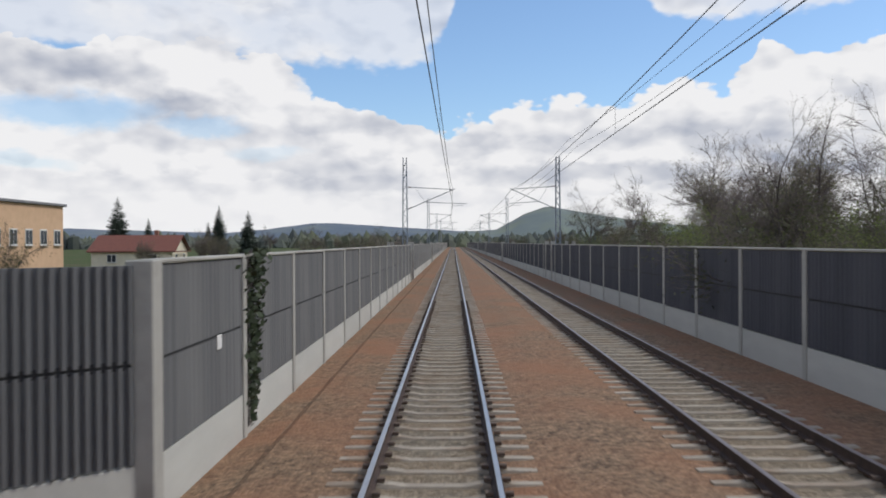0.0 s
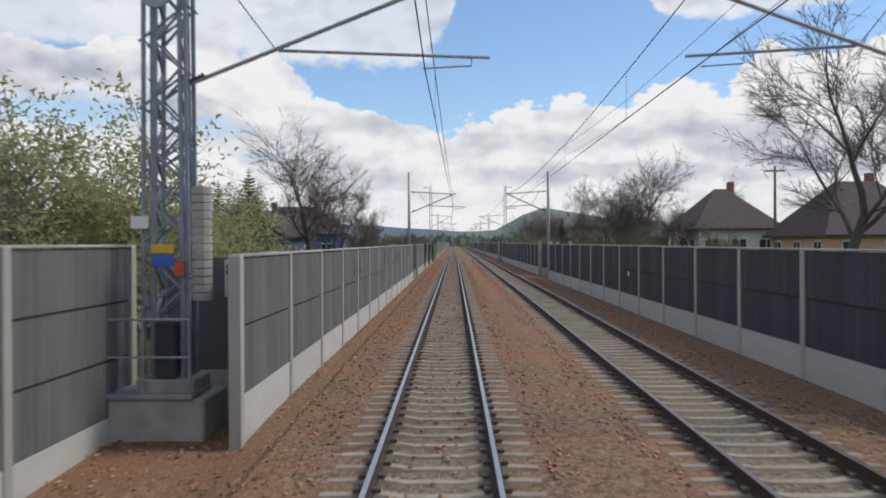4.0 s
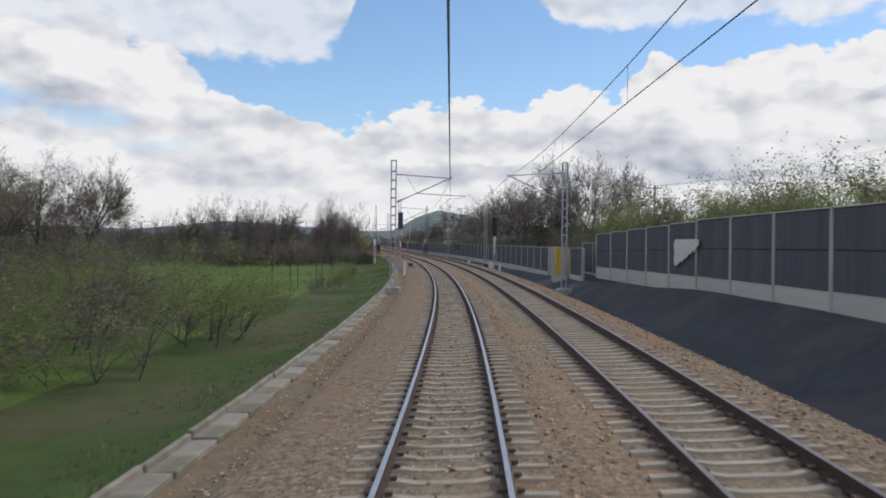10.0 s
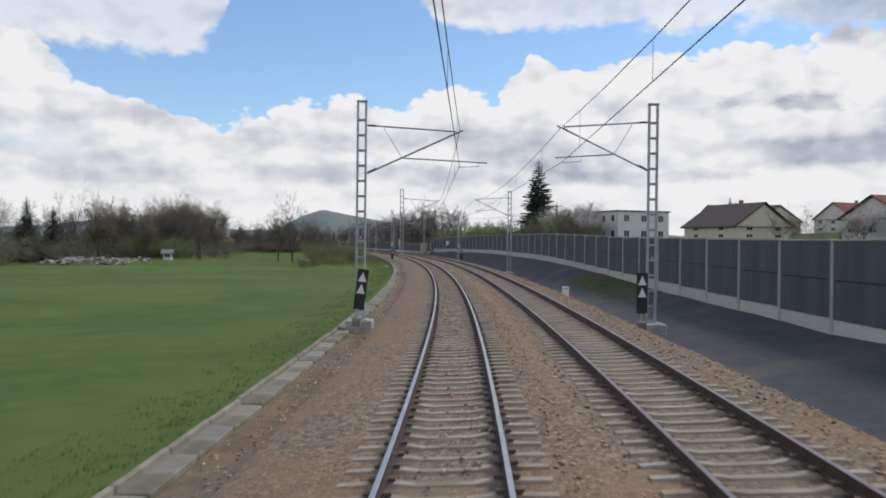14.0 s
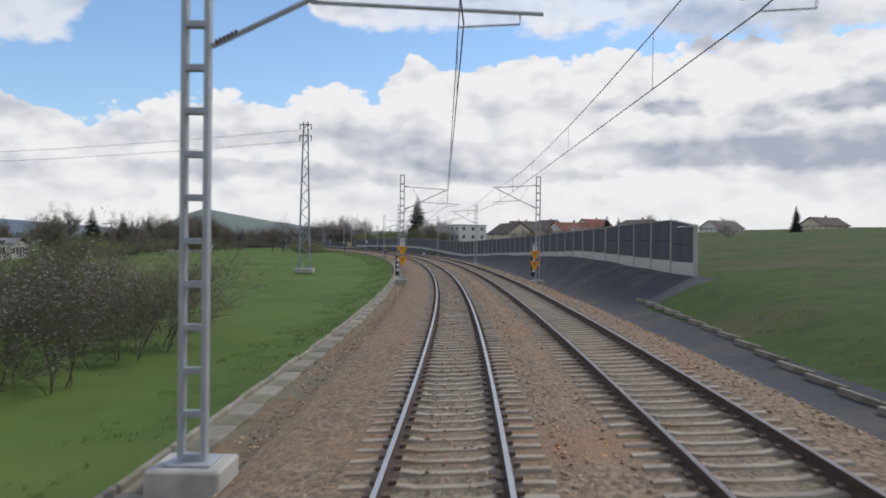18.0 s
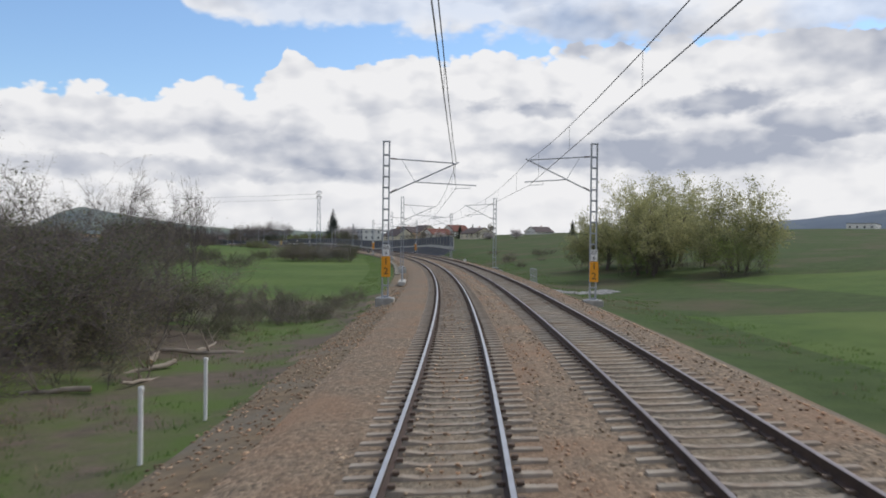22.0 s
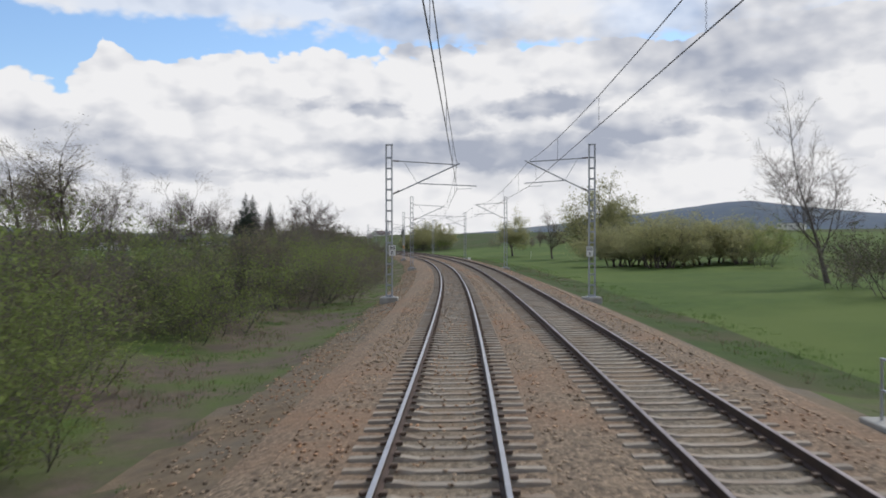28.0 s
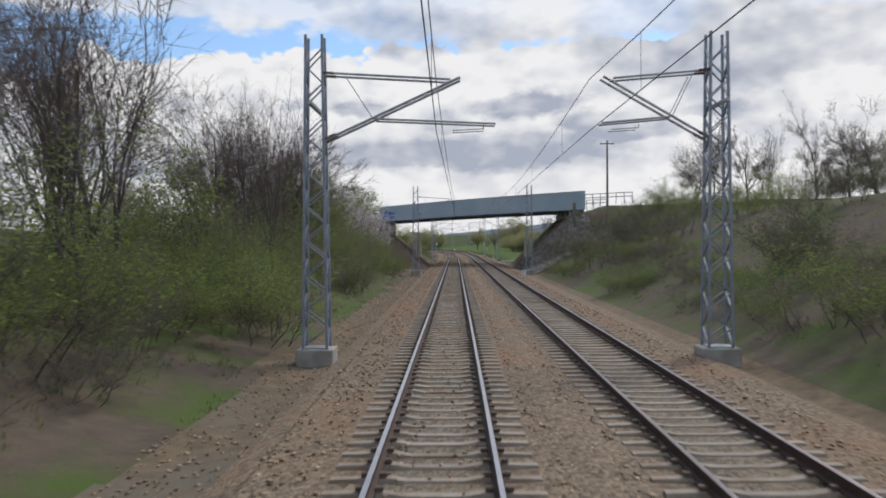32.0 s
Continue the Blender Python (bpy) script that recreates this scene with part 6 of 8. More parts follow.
# left of the curve
scatter(["shrub", "green_shrub"], 8, 236, 300, -11, -7, 1.4, 2.4)
scatter(["green_shrub", "green_shrub", "green_shrub", "shrub"], 18, 294, 322, -17, -9, 3.4, 5.0, wide=1.2)
plant("bare", 305.8, -21, 14.5)
plant("bud", 298, -24, 11)
plant("slim", 312, -14, 8)
scatter(["shrub", "green_shrub"], 9, 318, 348, -18, -9, 1.6, 2.6, wide=1.2)
scatter(["bare", "bud", "bud", "poplar"], 34, 216, 292, -72, -38, 13, 17)
scatter(["bare", "bud"], 10, 300, 430, -78, -62, 9, 13)
for k in range(26):
    f = (k + .5) / 26
    plant(("bare", "bud", "bare", "slim")[k % 4], 208 - 80 * f + PR.uniform(-8, 8), -15 - 82 * f + PR.uniform(-5, 5), PR.uniform(8, 12.5))
thicket("belt of budding shrubs along the far edge of the meadow", (["dark_shrub", "brush", "brush", "green_shrub"], 30, 300, 430, -70, -60, 4, 6.5, 1.7), (["dark_shrub", "brush", "brush", "green_shrub"], 44, 216, 292, -68, -36, 4.5, 7, 1.7), (["dark_shrub", "brush", "brush"], 14, 190, 214, -34, -10, 4, 6, 1.6), (["dark_shrub", "brush", "brush"], 14, 160, 196, -56, -28, 4.5, 6.5, 1.7), (["dark_shrub", "brush"], 12, 120, 170, -96, -56, 4.5, 6.5, 1.8))
scatter(["spruce"], 4, 250, 400, -80, -62, 11, 13)
scatter(["bare", "bud", "dark_shrub"], 40, 330, 640, -150, -100, 9, 13)
scatter(["shrub", "dark_shrub", "shrub", "shrub", "white_shrub"], 24, 557, 582, -25, -10.5, 3.4, 4.8, wide=1.2)
scatter(["green_shrub", "dark_shrub", "shrub"], 18, 560, 625, -44, -26, 2.2, 3.6, wide=1.4)
scatter(["bare", "bud", "dark_shrub"], 24, 560, 720, -130, -70, 7, 11)
scatter(["shrub", "dark_shrub"], 14, 598, 645, 10, 30, .7, 1.5, wide=1.4)
# thicket left of the later curve
thicket("low dark scrub and dead stems beside the culvert", (["brush", "dark_shrub", "brush"], 34, 684, 704, -15, -5.6, .6, 1.7, 1.4))
scatter(["shrub", "dark_shrub"], 5, 690, 712, -11, -8.5, 1.2, 1.9, wide=1.2)
thicket("dense brown thicket of leafless shrubs beside the curve", (["dark_shrub"], 22, 704, 845, -19, -12.5, 4.2, 5.8, 1.3), (["tall_brush"], 36, 701, 770, -24, -11, 6, 8.5, 1.2), (["brush", "brush", "dark_shrub"], 60, 701, 850, -15, -9.6, 2.8, 4.6, 1.3), (["tall_brush"], 20, 716, 850, -14, -10, 4.6, 6.2, 1.2), (["tall_brush"], 28, 770, 850, -24, -13, 5.4, 8, 1.2), (["brush", "dark_shrub"], 18, 698, 722, -18, -11, 2.6, 4.0, 1.2))
scatter(["shrub", "green_shrub"], 20, 720, 850, -11, -7.5, 1.6, 2.8, wide=1.1)
scatter(["slim", "bare", "bare"], 20, 640, 850, -38, -20, 8, 12)
for s, e, h in ((690, -37, 18.5), (760, -30, 12), (826, -27, 10)):
    plant("spruce", s, e, h)
plant("oak", 767, -21, 14.5, wide=1.2)
plant("bud", 762, -24, 11)
plant("bare", 639, -36, 15)
thicket("thicket of budding and leafing shrubs beside the track", (["brush", "green_shrub", "brush"], 30, 848, 902, -17, -8, 3, 4.8, 1.25))
scatter(["shrub", "green_shrub"], 6, 866, 900, -8.5, -6.8, 2.4, 3.6, wide=1.2)
thicket("dense budding and leafing shrubs between the track and the trees", (["green_shrub", "brush", "dark_shrub"], 24, 890, 936, -15, -7.6, 2.6, 4.4, 1.25))
scatter(["green_shrub", "shrub"], 12, 900, 946, -14, -6.5, 2.4, 4.0, wide=1.2)
scatter(["bud", "green_shrub"], 6, 900, 945, -14, -9, 5, 7.0)
scatter(["leafy", "bud"], 4, 915, 955, -20, -13.5, 8, 11)
scatter(["bare", "bud"], 8, 850, 950, -40, -20, 8, 11)
# right side of the later curve
for s, e, h in ((661, 20.3, 9.7), (654, 24, 10), (648, 27, 10.5), (664, 28, 9), (651, 18, 8)):
    plant("willow", s, e, h)
scatter(["green_shrub", "bud", "willow"], 12, 646, 668, 15, 30, 3.2, 5)
plant("pale", 788, 18.6, 10.2, wide=1.15)
plant("willow", 831, 24, 13)
plant("bud", 815.7, 20, 9.8, wide=1.15)
plant("poplar", 892, 25.5, 14.5, wide=1.1)
scatter(["willow"], 12, 850, 862, 20, 37, 4.6, 6.4, wide=1.5)
scatter(["dark_shrub", "shrub"], 7, 893, 935, 20, 30, 4, 6.5, wide=1.2)
scatter(["green_shrub", "bud", "shrub"], 16, 690, 900, 30, 60, 3, 6)
plant("pale", 942, -11, 10.5)
plant("leafy", 938, -13, 10)
scatter(["green_shrub", "shrub"], 5, 940, 952, -11, -8, 2.6, 3.6)
for s, e, h in ((950, 15.5, 5.2), (947, 18, 5.4), (953, 17.5, 4.8), (944, 21, 5)):
    plant("dark_shrub", s, e, h)
# banks beyond the bridge
for s, e, h in ((981, -12.5, 8), (986, -15.5, 9), (992, -12, 8), (998, -15, 8.5), (990, -20, 10)):
    plant("blossom", s, e, h, wide=1.2)
scatter(["green_shrub", "shrub", "shrub"], 30, 993, 1062, -13, -6.8, 2.2, 3.8, wide=1.2)
thicket("dense undergrowth on the left bank beyond the bridge", (["tall_brush", "tall_brush", "green_shrub"], 36, 998, 1090, -18, -9, 4.0, 6.5, 1.2), (["brush", "green_shrub", "green_shrub"], 80, 1000, 1090, -9.8, -5.4, 1.6, 3.4, 1.3))
thicket("low scrub on the right bank of the cutting", (["dark_shrub", "brush", "green_shrub", "brush"], 90, 1004, 1088, 10.0, 27, 1.4, 3.6, 1.25), (["green_shrub", "brush"], 70, 1006, 1090, 8.6, 13, .6, 1.5, 1.5))
scatter(["bare", "poplar", "oak", "slim"], 19, 1018, 1082, -17, -9, 9.5, 12.5)
scatter(["green_shrub", "shrub"], 12, 1058, 1086, -12, -6.6, 1.8, 3.2)
scatter(["bare", "slim", "bare"], 12, 992, 1070, 20, 30, 6.5, 9)
scatter(["bare", "bud"], 3, 952, 968, 20, 30, 6, 8)


# ---- hills and woods in the distance ----
def polar(az, dist, z):
    a = radians(az)
    return Vector((math.sin(a) * dist, math.cos(a) * dist, z))


def hill(name, label, mat, dist, points, depth=500.0, centre=(0, 0)):
    """A ridge: crest elevations in degrees over azimuth, falling off to front and back."""
    b = Shape()
    azs = np.linspace(points[0][0], points[-1][0], 90)
    rows = []
    for k, f in enumerate((-1, -.5, -.2, 0, .25, 1)):
        row = []
        for a in azs:
            el = float(np.interp(a, [p[0] for p in points], [p[1] for p in points]))
            z = dist * math.tan(radians(el)) * (1 - abs(f)) ** .8 + dist * .0012 * noise.noise(Vector((a * .9, f * 3, 1))) + dist * .0006 * noise.noise(Vector((a * 3.7, f * 5, 2)))
            p = polar(a, dist + f * depth, z - 14 if abs(f) == 1 else z)
            row.append((p.x + centre[0], p.y + centre[1], p.z))
        rows.append(row)
    n = len(azs)
    b.faces([p for r in rows for p in r], [(i * n + k, i * n + k + 1, (i + 1) * n + k + 1, (i + 1) * n + k) for i in range(len(rows) - 1) for k in range(n - 1)])
    tagged(part(name, b, mat, smooth=True), label, "hill", kind="structure")


# Haze on these hills is in their colours only; the air is clear.
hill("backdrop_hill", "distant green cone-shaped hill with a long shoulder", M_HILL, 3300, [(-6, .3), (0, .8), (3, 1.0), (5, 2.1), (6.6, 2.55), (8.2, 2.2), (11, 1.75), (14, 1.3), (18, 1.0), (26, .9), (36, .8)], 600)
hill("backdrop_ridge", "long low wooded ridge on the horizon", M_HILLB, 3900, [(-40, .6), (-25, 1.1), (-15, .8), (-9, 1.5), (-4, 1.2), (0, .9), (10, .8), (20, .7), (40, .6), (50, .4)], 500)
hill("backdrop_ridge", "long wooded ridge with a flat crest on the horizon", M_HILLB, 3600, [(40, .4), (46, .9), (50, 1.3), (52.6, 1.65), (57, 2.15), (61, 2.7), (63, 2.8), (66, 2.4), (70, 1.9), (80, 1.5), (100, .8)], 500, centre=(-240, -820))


def far_woods():
    """Clumped tree line far out on both sides."""
    rng = random.Random(14)
    b = Shape()
    for k in range(2600):
        az = rng.uniform(-42, 88)
        dist = rng.uniform(480, 1100)
        c = polar(az, dist, 0) + Vector((0, 0, 0))
        r = rng.uniform(3, 6.5)
        zc = -3 + rng.uniform(0, 4)
        for i in range(3):
            q = c + Vector((rng.gauss(0, r * .5), rng.gauss(0, r * .5), zc + rng.uniform(1, 6)))
            n = 6
            ring = [q + Vector((math.cos(2 * math.pi * j / n) * r * rng.uniform(.5, 1.1), math.sin(2 * math.pi * j / n) * r * rng.uniform(.5, 1.1), rng.uniform(-2, 1))) for j in range(n)]
            tip = q + Vector((rng.uniform(-1, 1), rng.uniform(-1, 1), r * rng.uniform(.5, 1.2)))
            low = [p - Vector((0, 0, 8)) for p in ring]
            b.faces(ring + low + [tip], [(j, (j + 1) % n, 2 * n) for j in range(n)] + [(j + n, (j + 1) % n + n, (j + 1) % n, j) for j in range(n)])
    tagged(part("far_woods", b, M_FARWOOD), "far belt of bare and budding woodland", "wood", kind="stuff")


far_woods()
thicket("belt of bare and budding wood along the far edge of the meadow", (["tall_brush", "brush"], 64, 330, 660, -165, -108, 8, 12, 2.0), (["tall_brush"], 16, 640, 760, -140, -92, 7, 10, 2.0))
scatter(["bud", "bare", "oak"], 14, 360, 660, -150, -104, 11, 14)
# ---- lineside signs ----
def lettering(txt, size):
    cu = bpy.data.curves.new("lettering", "FONT")
    cu.body, cu.size, cu.align_x, cu.align_y, cu.extrude = txt, size, "CENTER", "CENTER", 0.002
    ob = bpy.data.objects.new("lettering", cu)
    me = bpy.data.meshes.new_from_object(ob)
    bpy.data.objects.remove(ob)
    me.materials.clear()
    me.materials.append(M_BLACK)
    return me


FACE = Matrix.Rotation(math.pi / 2, 4, "X")


def figures(txt, size, plate, y, z):
    """Each figure of a number as a part of its plate."""
    for k, ch in enumerate(txt):
        part("figure", lettering(ch, size), None, plate, "black figure", m=Matrix.Translation(((k - (len(txt) - 1) / 2) * size * .56, y, z)) @ FACE)


def board(name, t, x, z0, z1, w, mat, label="", y=0.0, th=.02):
    return part(name, Shape().box((x, y, (z0 + z1) / 2), (w, th, z1 - z0), .006), mat, t, label)


def km_plate(s, e, z0, z1, digit, post=None):
    t = thing("kilometre_plate", stand(s + .12, e, 0), "white kilometre plate with black figures on a mast" if post is None else "white kilometre plate with black figures on a pale post", "sign", "kilometre plates")
    w = .35
    p = board("plate", t, 0, z0, z1, w, M_WHITE, y=-.16)
    h = z1 - z0
    for txt, f in (("88", .73), (digit, .27)):
        figures(txt, h * .46, p, -.174, z0 + h * f)
    part("bracket", Shape().box((0, -.08, (z0 + z1) / 2), (.06, .16, .05)), M_GALV, t)
    if post is not None:
        part("post", Shape().box((0, -.07, (post + z1) / 2), (.16, .14, z1 - post), .01), M_OLDCONC, t)
    return t


for s, digit, l, r in ((330, "2", (-3.47, 1.99, 2.61), (7.55, 1.83, 2.42)), (538.8, "4", (-3.24, 2.36, 2.97), (7.0, 2.12, 2.69)),
                       (697.7, "6", (-3.4, 1.97, 2.55), (7.25, 1.82, 2.41)), (904.5, "8", (-3.27, 1.99, 2.54), (7.09, 1.94, 2.48))):
    km_plate(s, *l, digit)
    km_plate(s, *r, digit)
km_plate(117, -3.68, 1.75, 2.41, "0", -.6)
km_plate(117, 9.09 - .3, 1.66, 2.32, "0", -.4)


def speed_board(s, e, z0, z1, txt):
    t = thing("speed_sign", stand(s + .12, e, 0), "orange speed sign with a black figure on a mast", "sign", "speed signs")
    h = z1 - z0
    b = Shape()
    out = [(-.39, z1), (.39, z1), (.07, z0), (-.07, z0)]
    b.faces([(x, -.17, z) for x, z in out] + [(x, -.19, z) for x, z in out], [(0, 1, 2, 3), (7, 6, 5, 4), (0, 4, 5, 1), (1, 5, 6, 2), (2, 6, 7, 3), (3, 7, 4, 0)])
    p = part("plate", b, M_ORANGE, t)
    figures(txt, h * .52, p, -.195, z0 + h * .66)
    part("bracket", Shape().box((0, -.08, (z0 + z1) / 2), (.06, .17, .05)), M_GALV, t)


for e, a, b in ((-3.24, (1.69, 2.35), (.87, 1.55)), (7.0, (1.43, 2.11), (.61, 1.31))):
    speed_board(538.8, e, *a, "10")
    speed_board(538.8, e, *b, "9")


def order_board(s, e, z0, z1):
    t = thing("speed_sign", stand(s + .12, e, 0), "upright orange board with black figures one above the other", "sign", "speed signs")
    p = board("plate", t, 0, z0, z1, .45, M_ORANGE, y=-.17)
    h = z1 - z0
    for txt, f in (("1", .74), ("2", .27)):
        figures(txt, h * .46, p, -.185, z0 + h * f)
    part("bracket", Shape().box((0, -.08, (z0 + z1) / 2), (.06, .17, .05)), M_GALV, t)


order_board(697.7, -3.4, .89, 1.95)
order_board(697.7, 7.25, .75, 1.8)


def distance_board(s, e, z0, z1, n, tilt=0.0):
    t = thing("distance_board", stand(s, e, z0 - .5) @ Euler((0, radians(tilt), 0)).to_matrix().to_4x4(), "narrow black board with white triangles beside the track", "sign", "distance boards")
    h = z1 - z0
    p = board("board", t, 0, .5, .5 + h, .38, M_BLACK, th=.03)
    for k in range(n):
        zt = .5 + h - .1 - k * .42
        b = Shape()
        q = [(-.15, zt - .34), (.15, zt - .34), (0, zt)]
        b.faces([(x, -.017, z) for x, z in q] + [(x, -.02, z) for x, z in q], [(0, 2, 1), (3, 4, 5), (0, 1, 4, 3), (1, 2, 5, 4), (2, 0, 3, 5)])
        part("triangle", b, M_WHITE, p, "white triangle")
    part("post", Shape().tube([(0, .04, 0), (0, .04, .5 + h * .9)], .035, 8), M_GALV, t)
    part("foot", Shape().box((0, .04, .06), (.3, .3, .3), .02), M_OLDCONC, t)


for s, n, l, r in ((333, 1, (-3.58, -.1, 1.41, 0), (7.6, -.17, 1.44, 0)), (438.3, 2, (-3.4, .32, 1.74, 7), (6.55, .3, 1.72, 0)), (531.5, 3, (-3.75, -.2, 1.46, 0), (7.97, -.16, 1.52, 0))):
    for e, z0, z1, tilt in (l, r):
        distance_board(s, e, z0, z1, n, tilt)


def signal(s, e, z0, z1, zn, banded, zb, coat):
    t = thing("railway_signal", stand(s, e, zb), "blue-grey railway signal head " + ("on a red and white pole" if banded else "on a pale steel pole"), "signal", "signals")
    z0, z1, zn = z0 - zb, z1 - zb, zn - zb
    h = part("head", Shape().box((0, 0, (z0 + z1) / 2), (.46, .2, z1 - z0 - .08), .04), coat, t)
    part("backboard", Shape().box((0, .06, (z0 + z1) / 2), (.56, .03, z1 - z0), .012), coat, h)
    for k in range(5):
        part("lamp_hood", Shape().tube([(0, .12, z0 + (k + .5) * (z1 - z0) / 5), (0, .32, z0 + (k + .45) * (z1 - z0) / 5)], .12, 10), M_BLACK, h)
    for x in (-.18, .18):
        part("hinge", Shape().box((x, -.11, z0 + .3), (.05, .03, .1), .006), M_DARKSTEEL, h)
    pl = part("number_plate", Shape().box((0, -.1, zn), (.34, .02, .36), .006), M_WHITE, t)
    for x in (-.07, .07):
        part("figure_bar", Shape().box((x, -.113, zn), (.05, .006, .2)), M_BLACK, pl)
    if banded:
        cuts = [.0, 1.6 - zb, 2.15 - zb, 2.75 - zb, 3.4 - zb, z1 - .2]
        mats = [M_GALV, M_RED, M_WHITE, M_RED, M_GALV]
    else:
        cuts = [.0, 1.4 - zb, z0 - .2, z1 - .2]
        mats = [M_GALV, M_WHITE, M_GALV]
    for a, b, m in zip(cuts[:-1], cuts[1:], mats):
        part("pole_section", Shape().tube([(0, 0, a), (0, 0, b)], .075, 10), m, t)
    part("collar", Shape().tube([(0, 0, z0 - .3), (0, 0, z0 - .18)], .11, 10), M_GALV, t)
    part("base", Shape().box((0, 0, .05), (.5, .5, .45), .03), M_CONC, t)
    part("ladder", Shape().tube([(.05, .22, .2), (.05, .22, z1 - .3)], .02, 6), M_GALV, t)


signal(237.6, -3.47, 4.15, 6.05, 3.7, True, -.5, M_SIGNAL)
signal(238.0, 7.2, 3.47, 5.57, 3.15, False, -.55, M_BLACK)


def relay(s, e, z, turn):
    t = thing("track_device", stand(s, e, z, turn), "black trackside box with a lid on short steel legs", "track device", "track devices")
    part("housing", Shape().box((0, 0, .42), (.5, .32, .24), .04), M_BLACK, t)
    part("lid", Shape().box((0, 0, .56), (.54, .36, .05), .015), M_DARKSTEEL, t)
    for x in (-.2, .2):
        for y in (-.11, .11):
            part("leg", Shape().bar((x, y, -.05), (x * .8, y, .34), .04, .04), M_BLACK, t)
    part("cable", Shape().tube([(.2, 0, .35), (.5, .1, .12), (.8, .1, .02)], .025, 6), M_BLACK, t)


relay(237.5, -2.26, -.32, 10)
relay(237.2, 6.35, -.35, -20)
t = thing("equipment_cabinet", stand(238.8, 6.75, -.4), "small white lineside equipment cabinet on a grey base", "cabinet")
part("body", Shape().box((0, 0, .5), (.5, .4, .6), .02), M_WHITE, t)
part("roof", Shape().box((0, 0, .82), (.56, .46, .05), .015), M_WHITE, t)
part("base", Shape().box((0, 0, .1), (.54, .44, .25), .02), M_OLDCONC, t)
part("door", Shape().box((0, -.205, .5), (.42, .012, .5), .004), M_WHITE, t)
part("handle", Shape().box((.15, -.22, .5), (.03, .02, .1)), M_BLACK, t)


def marker_post(s, e, h):
    t = thing("marker_post", stand(s, e, -.62), "white concrete post with a small black mark", "post", "white posts")
    part("shaft", Shape().box((0, 0, h / 2 + .1), (.2, .2, h + .45), .02), M_WHITE, t)
    part("cap", Shape().box((0, 0, h + .3), (.22, .22, .05), .015), M_WHITE, t)
    part("mark", Shape().box((.02, -.103, h + .05), (.05, .006, .13)), M_BLACK, t, "small black mark")


marker_post(250.85, -3.07, 1.1)
marker_post(251.2, 6.2, .92)


def km_stone(s, e):
    t = thing("kilometre_stone", stand(s, e, -.34), "low white kilometre stone with dark marks beside the track", "stone", "kilometre stones")
    b = Shape()
    pr = [(-.18, 0), (.18, 0), (.18, .62), (.15, .66), (-.15, .66), (-.18, .62)]
    b.faces([(x, -.13, z) for x, z in pr] + [(x, .13, z) for x, z in pr], [(0, 1, 2, 3, 4, 5), (11, 10, 9, 8, 7, 6)] + [(k, k + 6, (k + 1) % 6 + 6, (k + 1) % 6) for k in range(6)])
    part("stone", b, M_WHITE, t)
    for x in (-.075, 0, .075):
        part("figure_bar", Shape().box((x, -.133, .54), (.035, .006, .07)), M_BLACK, t, "dark marks")


for s, e in ((218.2, 6.34), (420.9, 6.47), (622.0, 6.05), (817.9, 6.3), (1017.2, 6.1)):
    km_stone(s, e)


# ---- mast with weights and platform at the barrier's end ----
def service_platform(s, e):
    t = thing("service_platform", stand(s, e, 0), "galvanised service platform with a railing around a lattice mast", "platform")
    part("grating", Shape().box((-.35, -.1, .28), (1.7, 1.1, .08), .01), M_GALV, t)
    for x in (-1.15, -.3, .45):
        part("post", Shape().tube([(x, -.6, .3), (x, -.6, 1.5)], .025, 6), M_GALV, t)
    for z in (.9, 1.5):
        part("rail", Shape().tube([(-1.15, -.6, z), (.45, -.6, z)], .022, 6), M_GALV, t)
        part("rail", Shape().tube([(-1.15, -.6, z), (-1.15, .4, z)], .022, 6), M_GALV, t)
    part("foundation", Shape().box((-.2, .1, -.45), (1.75, 1.4, 1.36), .03), M_CONC, t)
    bx = part("switch_box", Shape().box((.02, -.34, 1.0), (.34, .26, .9), .02), M_DARKSTEEL, t)
    part("plate", Shape().box((-.05, -.36, 2.62), (.36, .02, .14), .004), M_YELLOW, t, "yellow plate")
    part("plate", Shape().box((-.05, -.36, 2.43), (.36, .02, .2), .004), M_BLUE, t, "blue plate")
    part("plate", Shape().box((.22, -.36, 2.3), (.16, .02, .24), .004), M_RED, t, "red and white plate")
    part("plate", Shape().box((-.42, -.36, 3.05), (.28, .02, .2), .004), M_WHITE, t, "white plate")
    for x in (-.42, .32):
        for y in (-.2, .2):
            part("lattice_leg", Shape().bar((x, y, .3), (x * .9, y, 8.8), .06, .06), M_STEELB, t)
    br = Shape()
    z, k = .5, 1
    while z < 8.3:
        for y in (-.2, .2):
            br.bar((-.42 * k - .05, y, z), (.32 * k - .05, y, z + .55), .05, .03)
        z, k = z + .55, -k
    tagged(part("bracing", br, M_STEELB, t), kind="stuff")


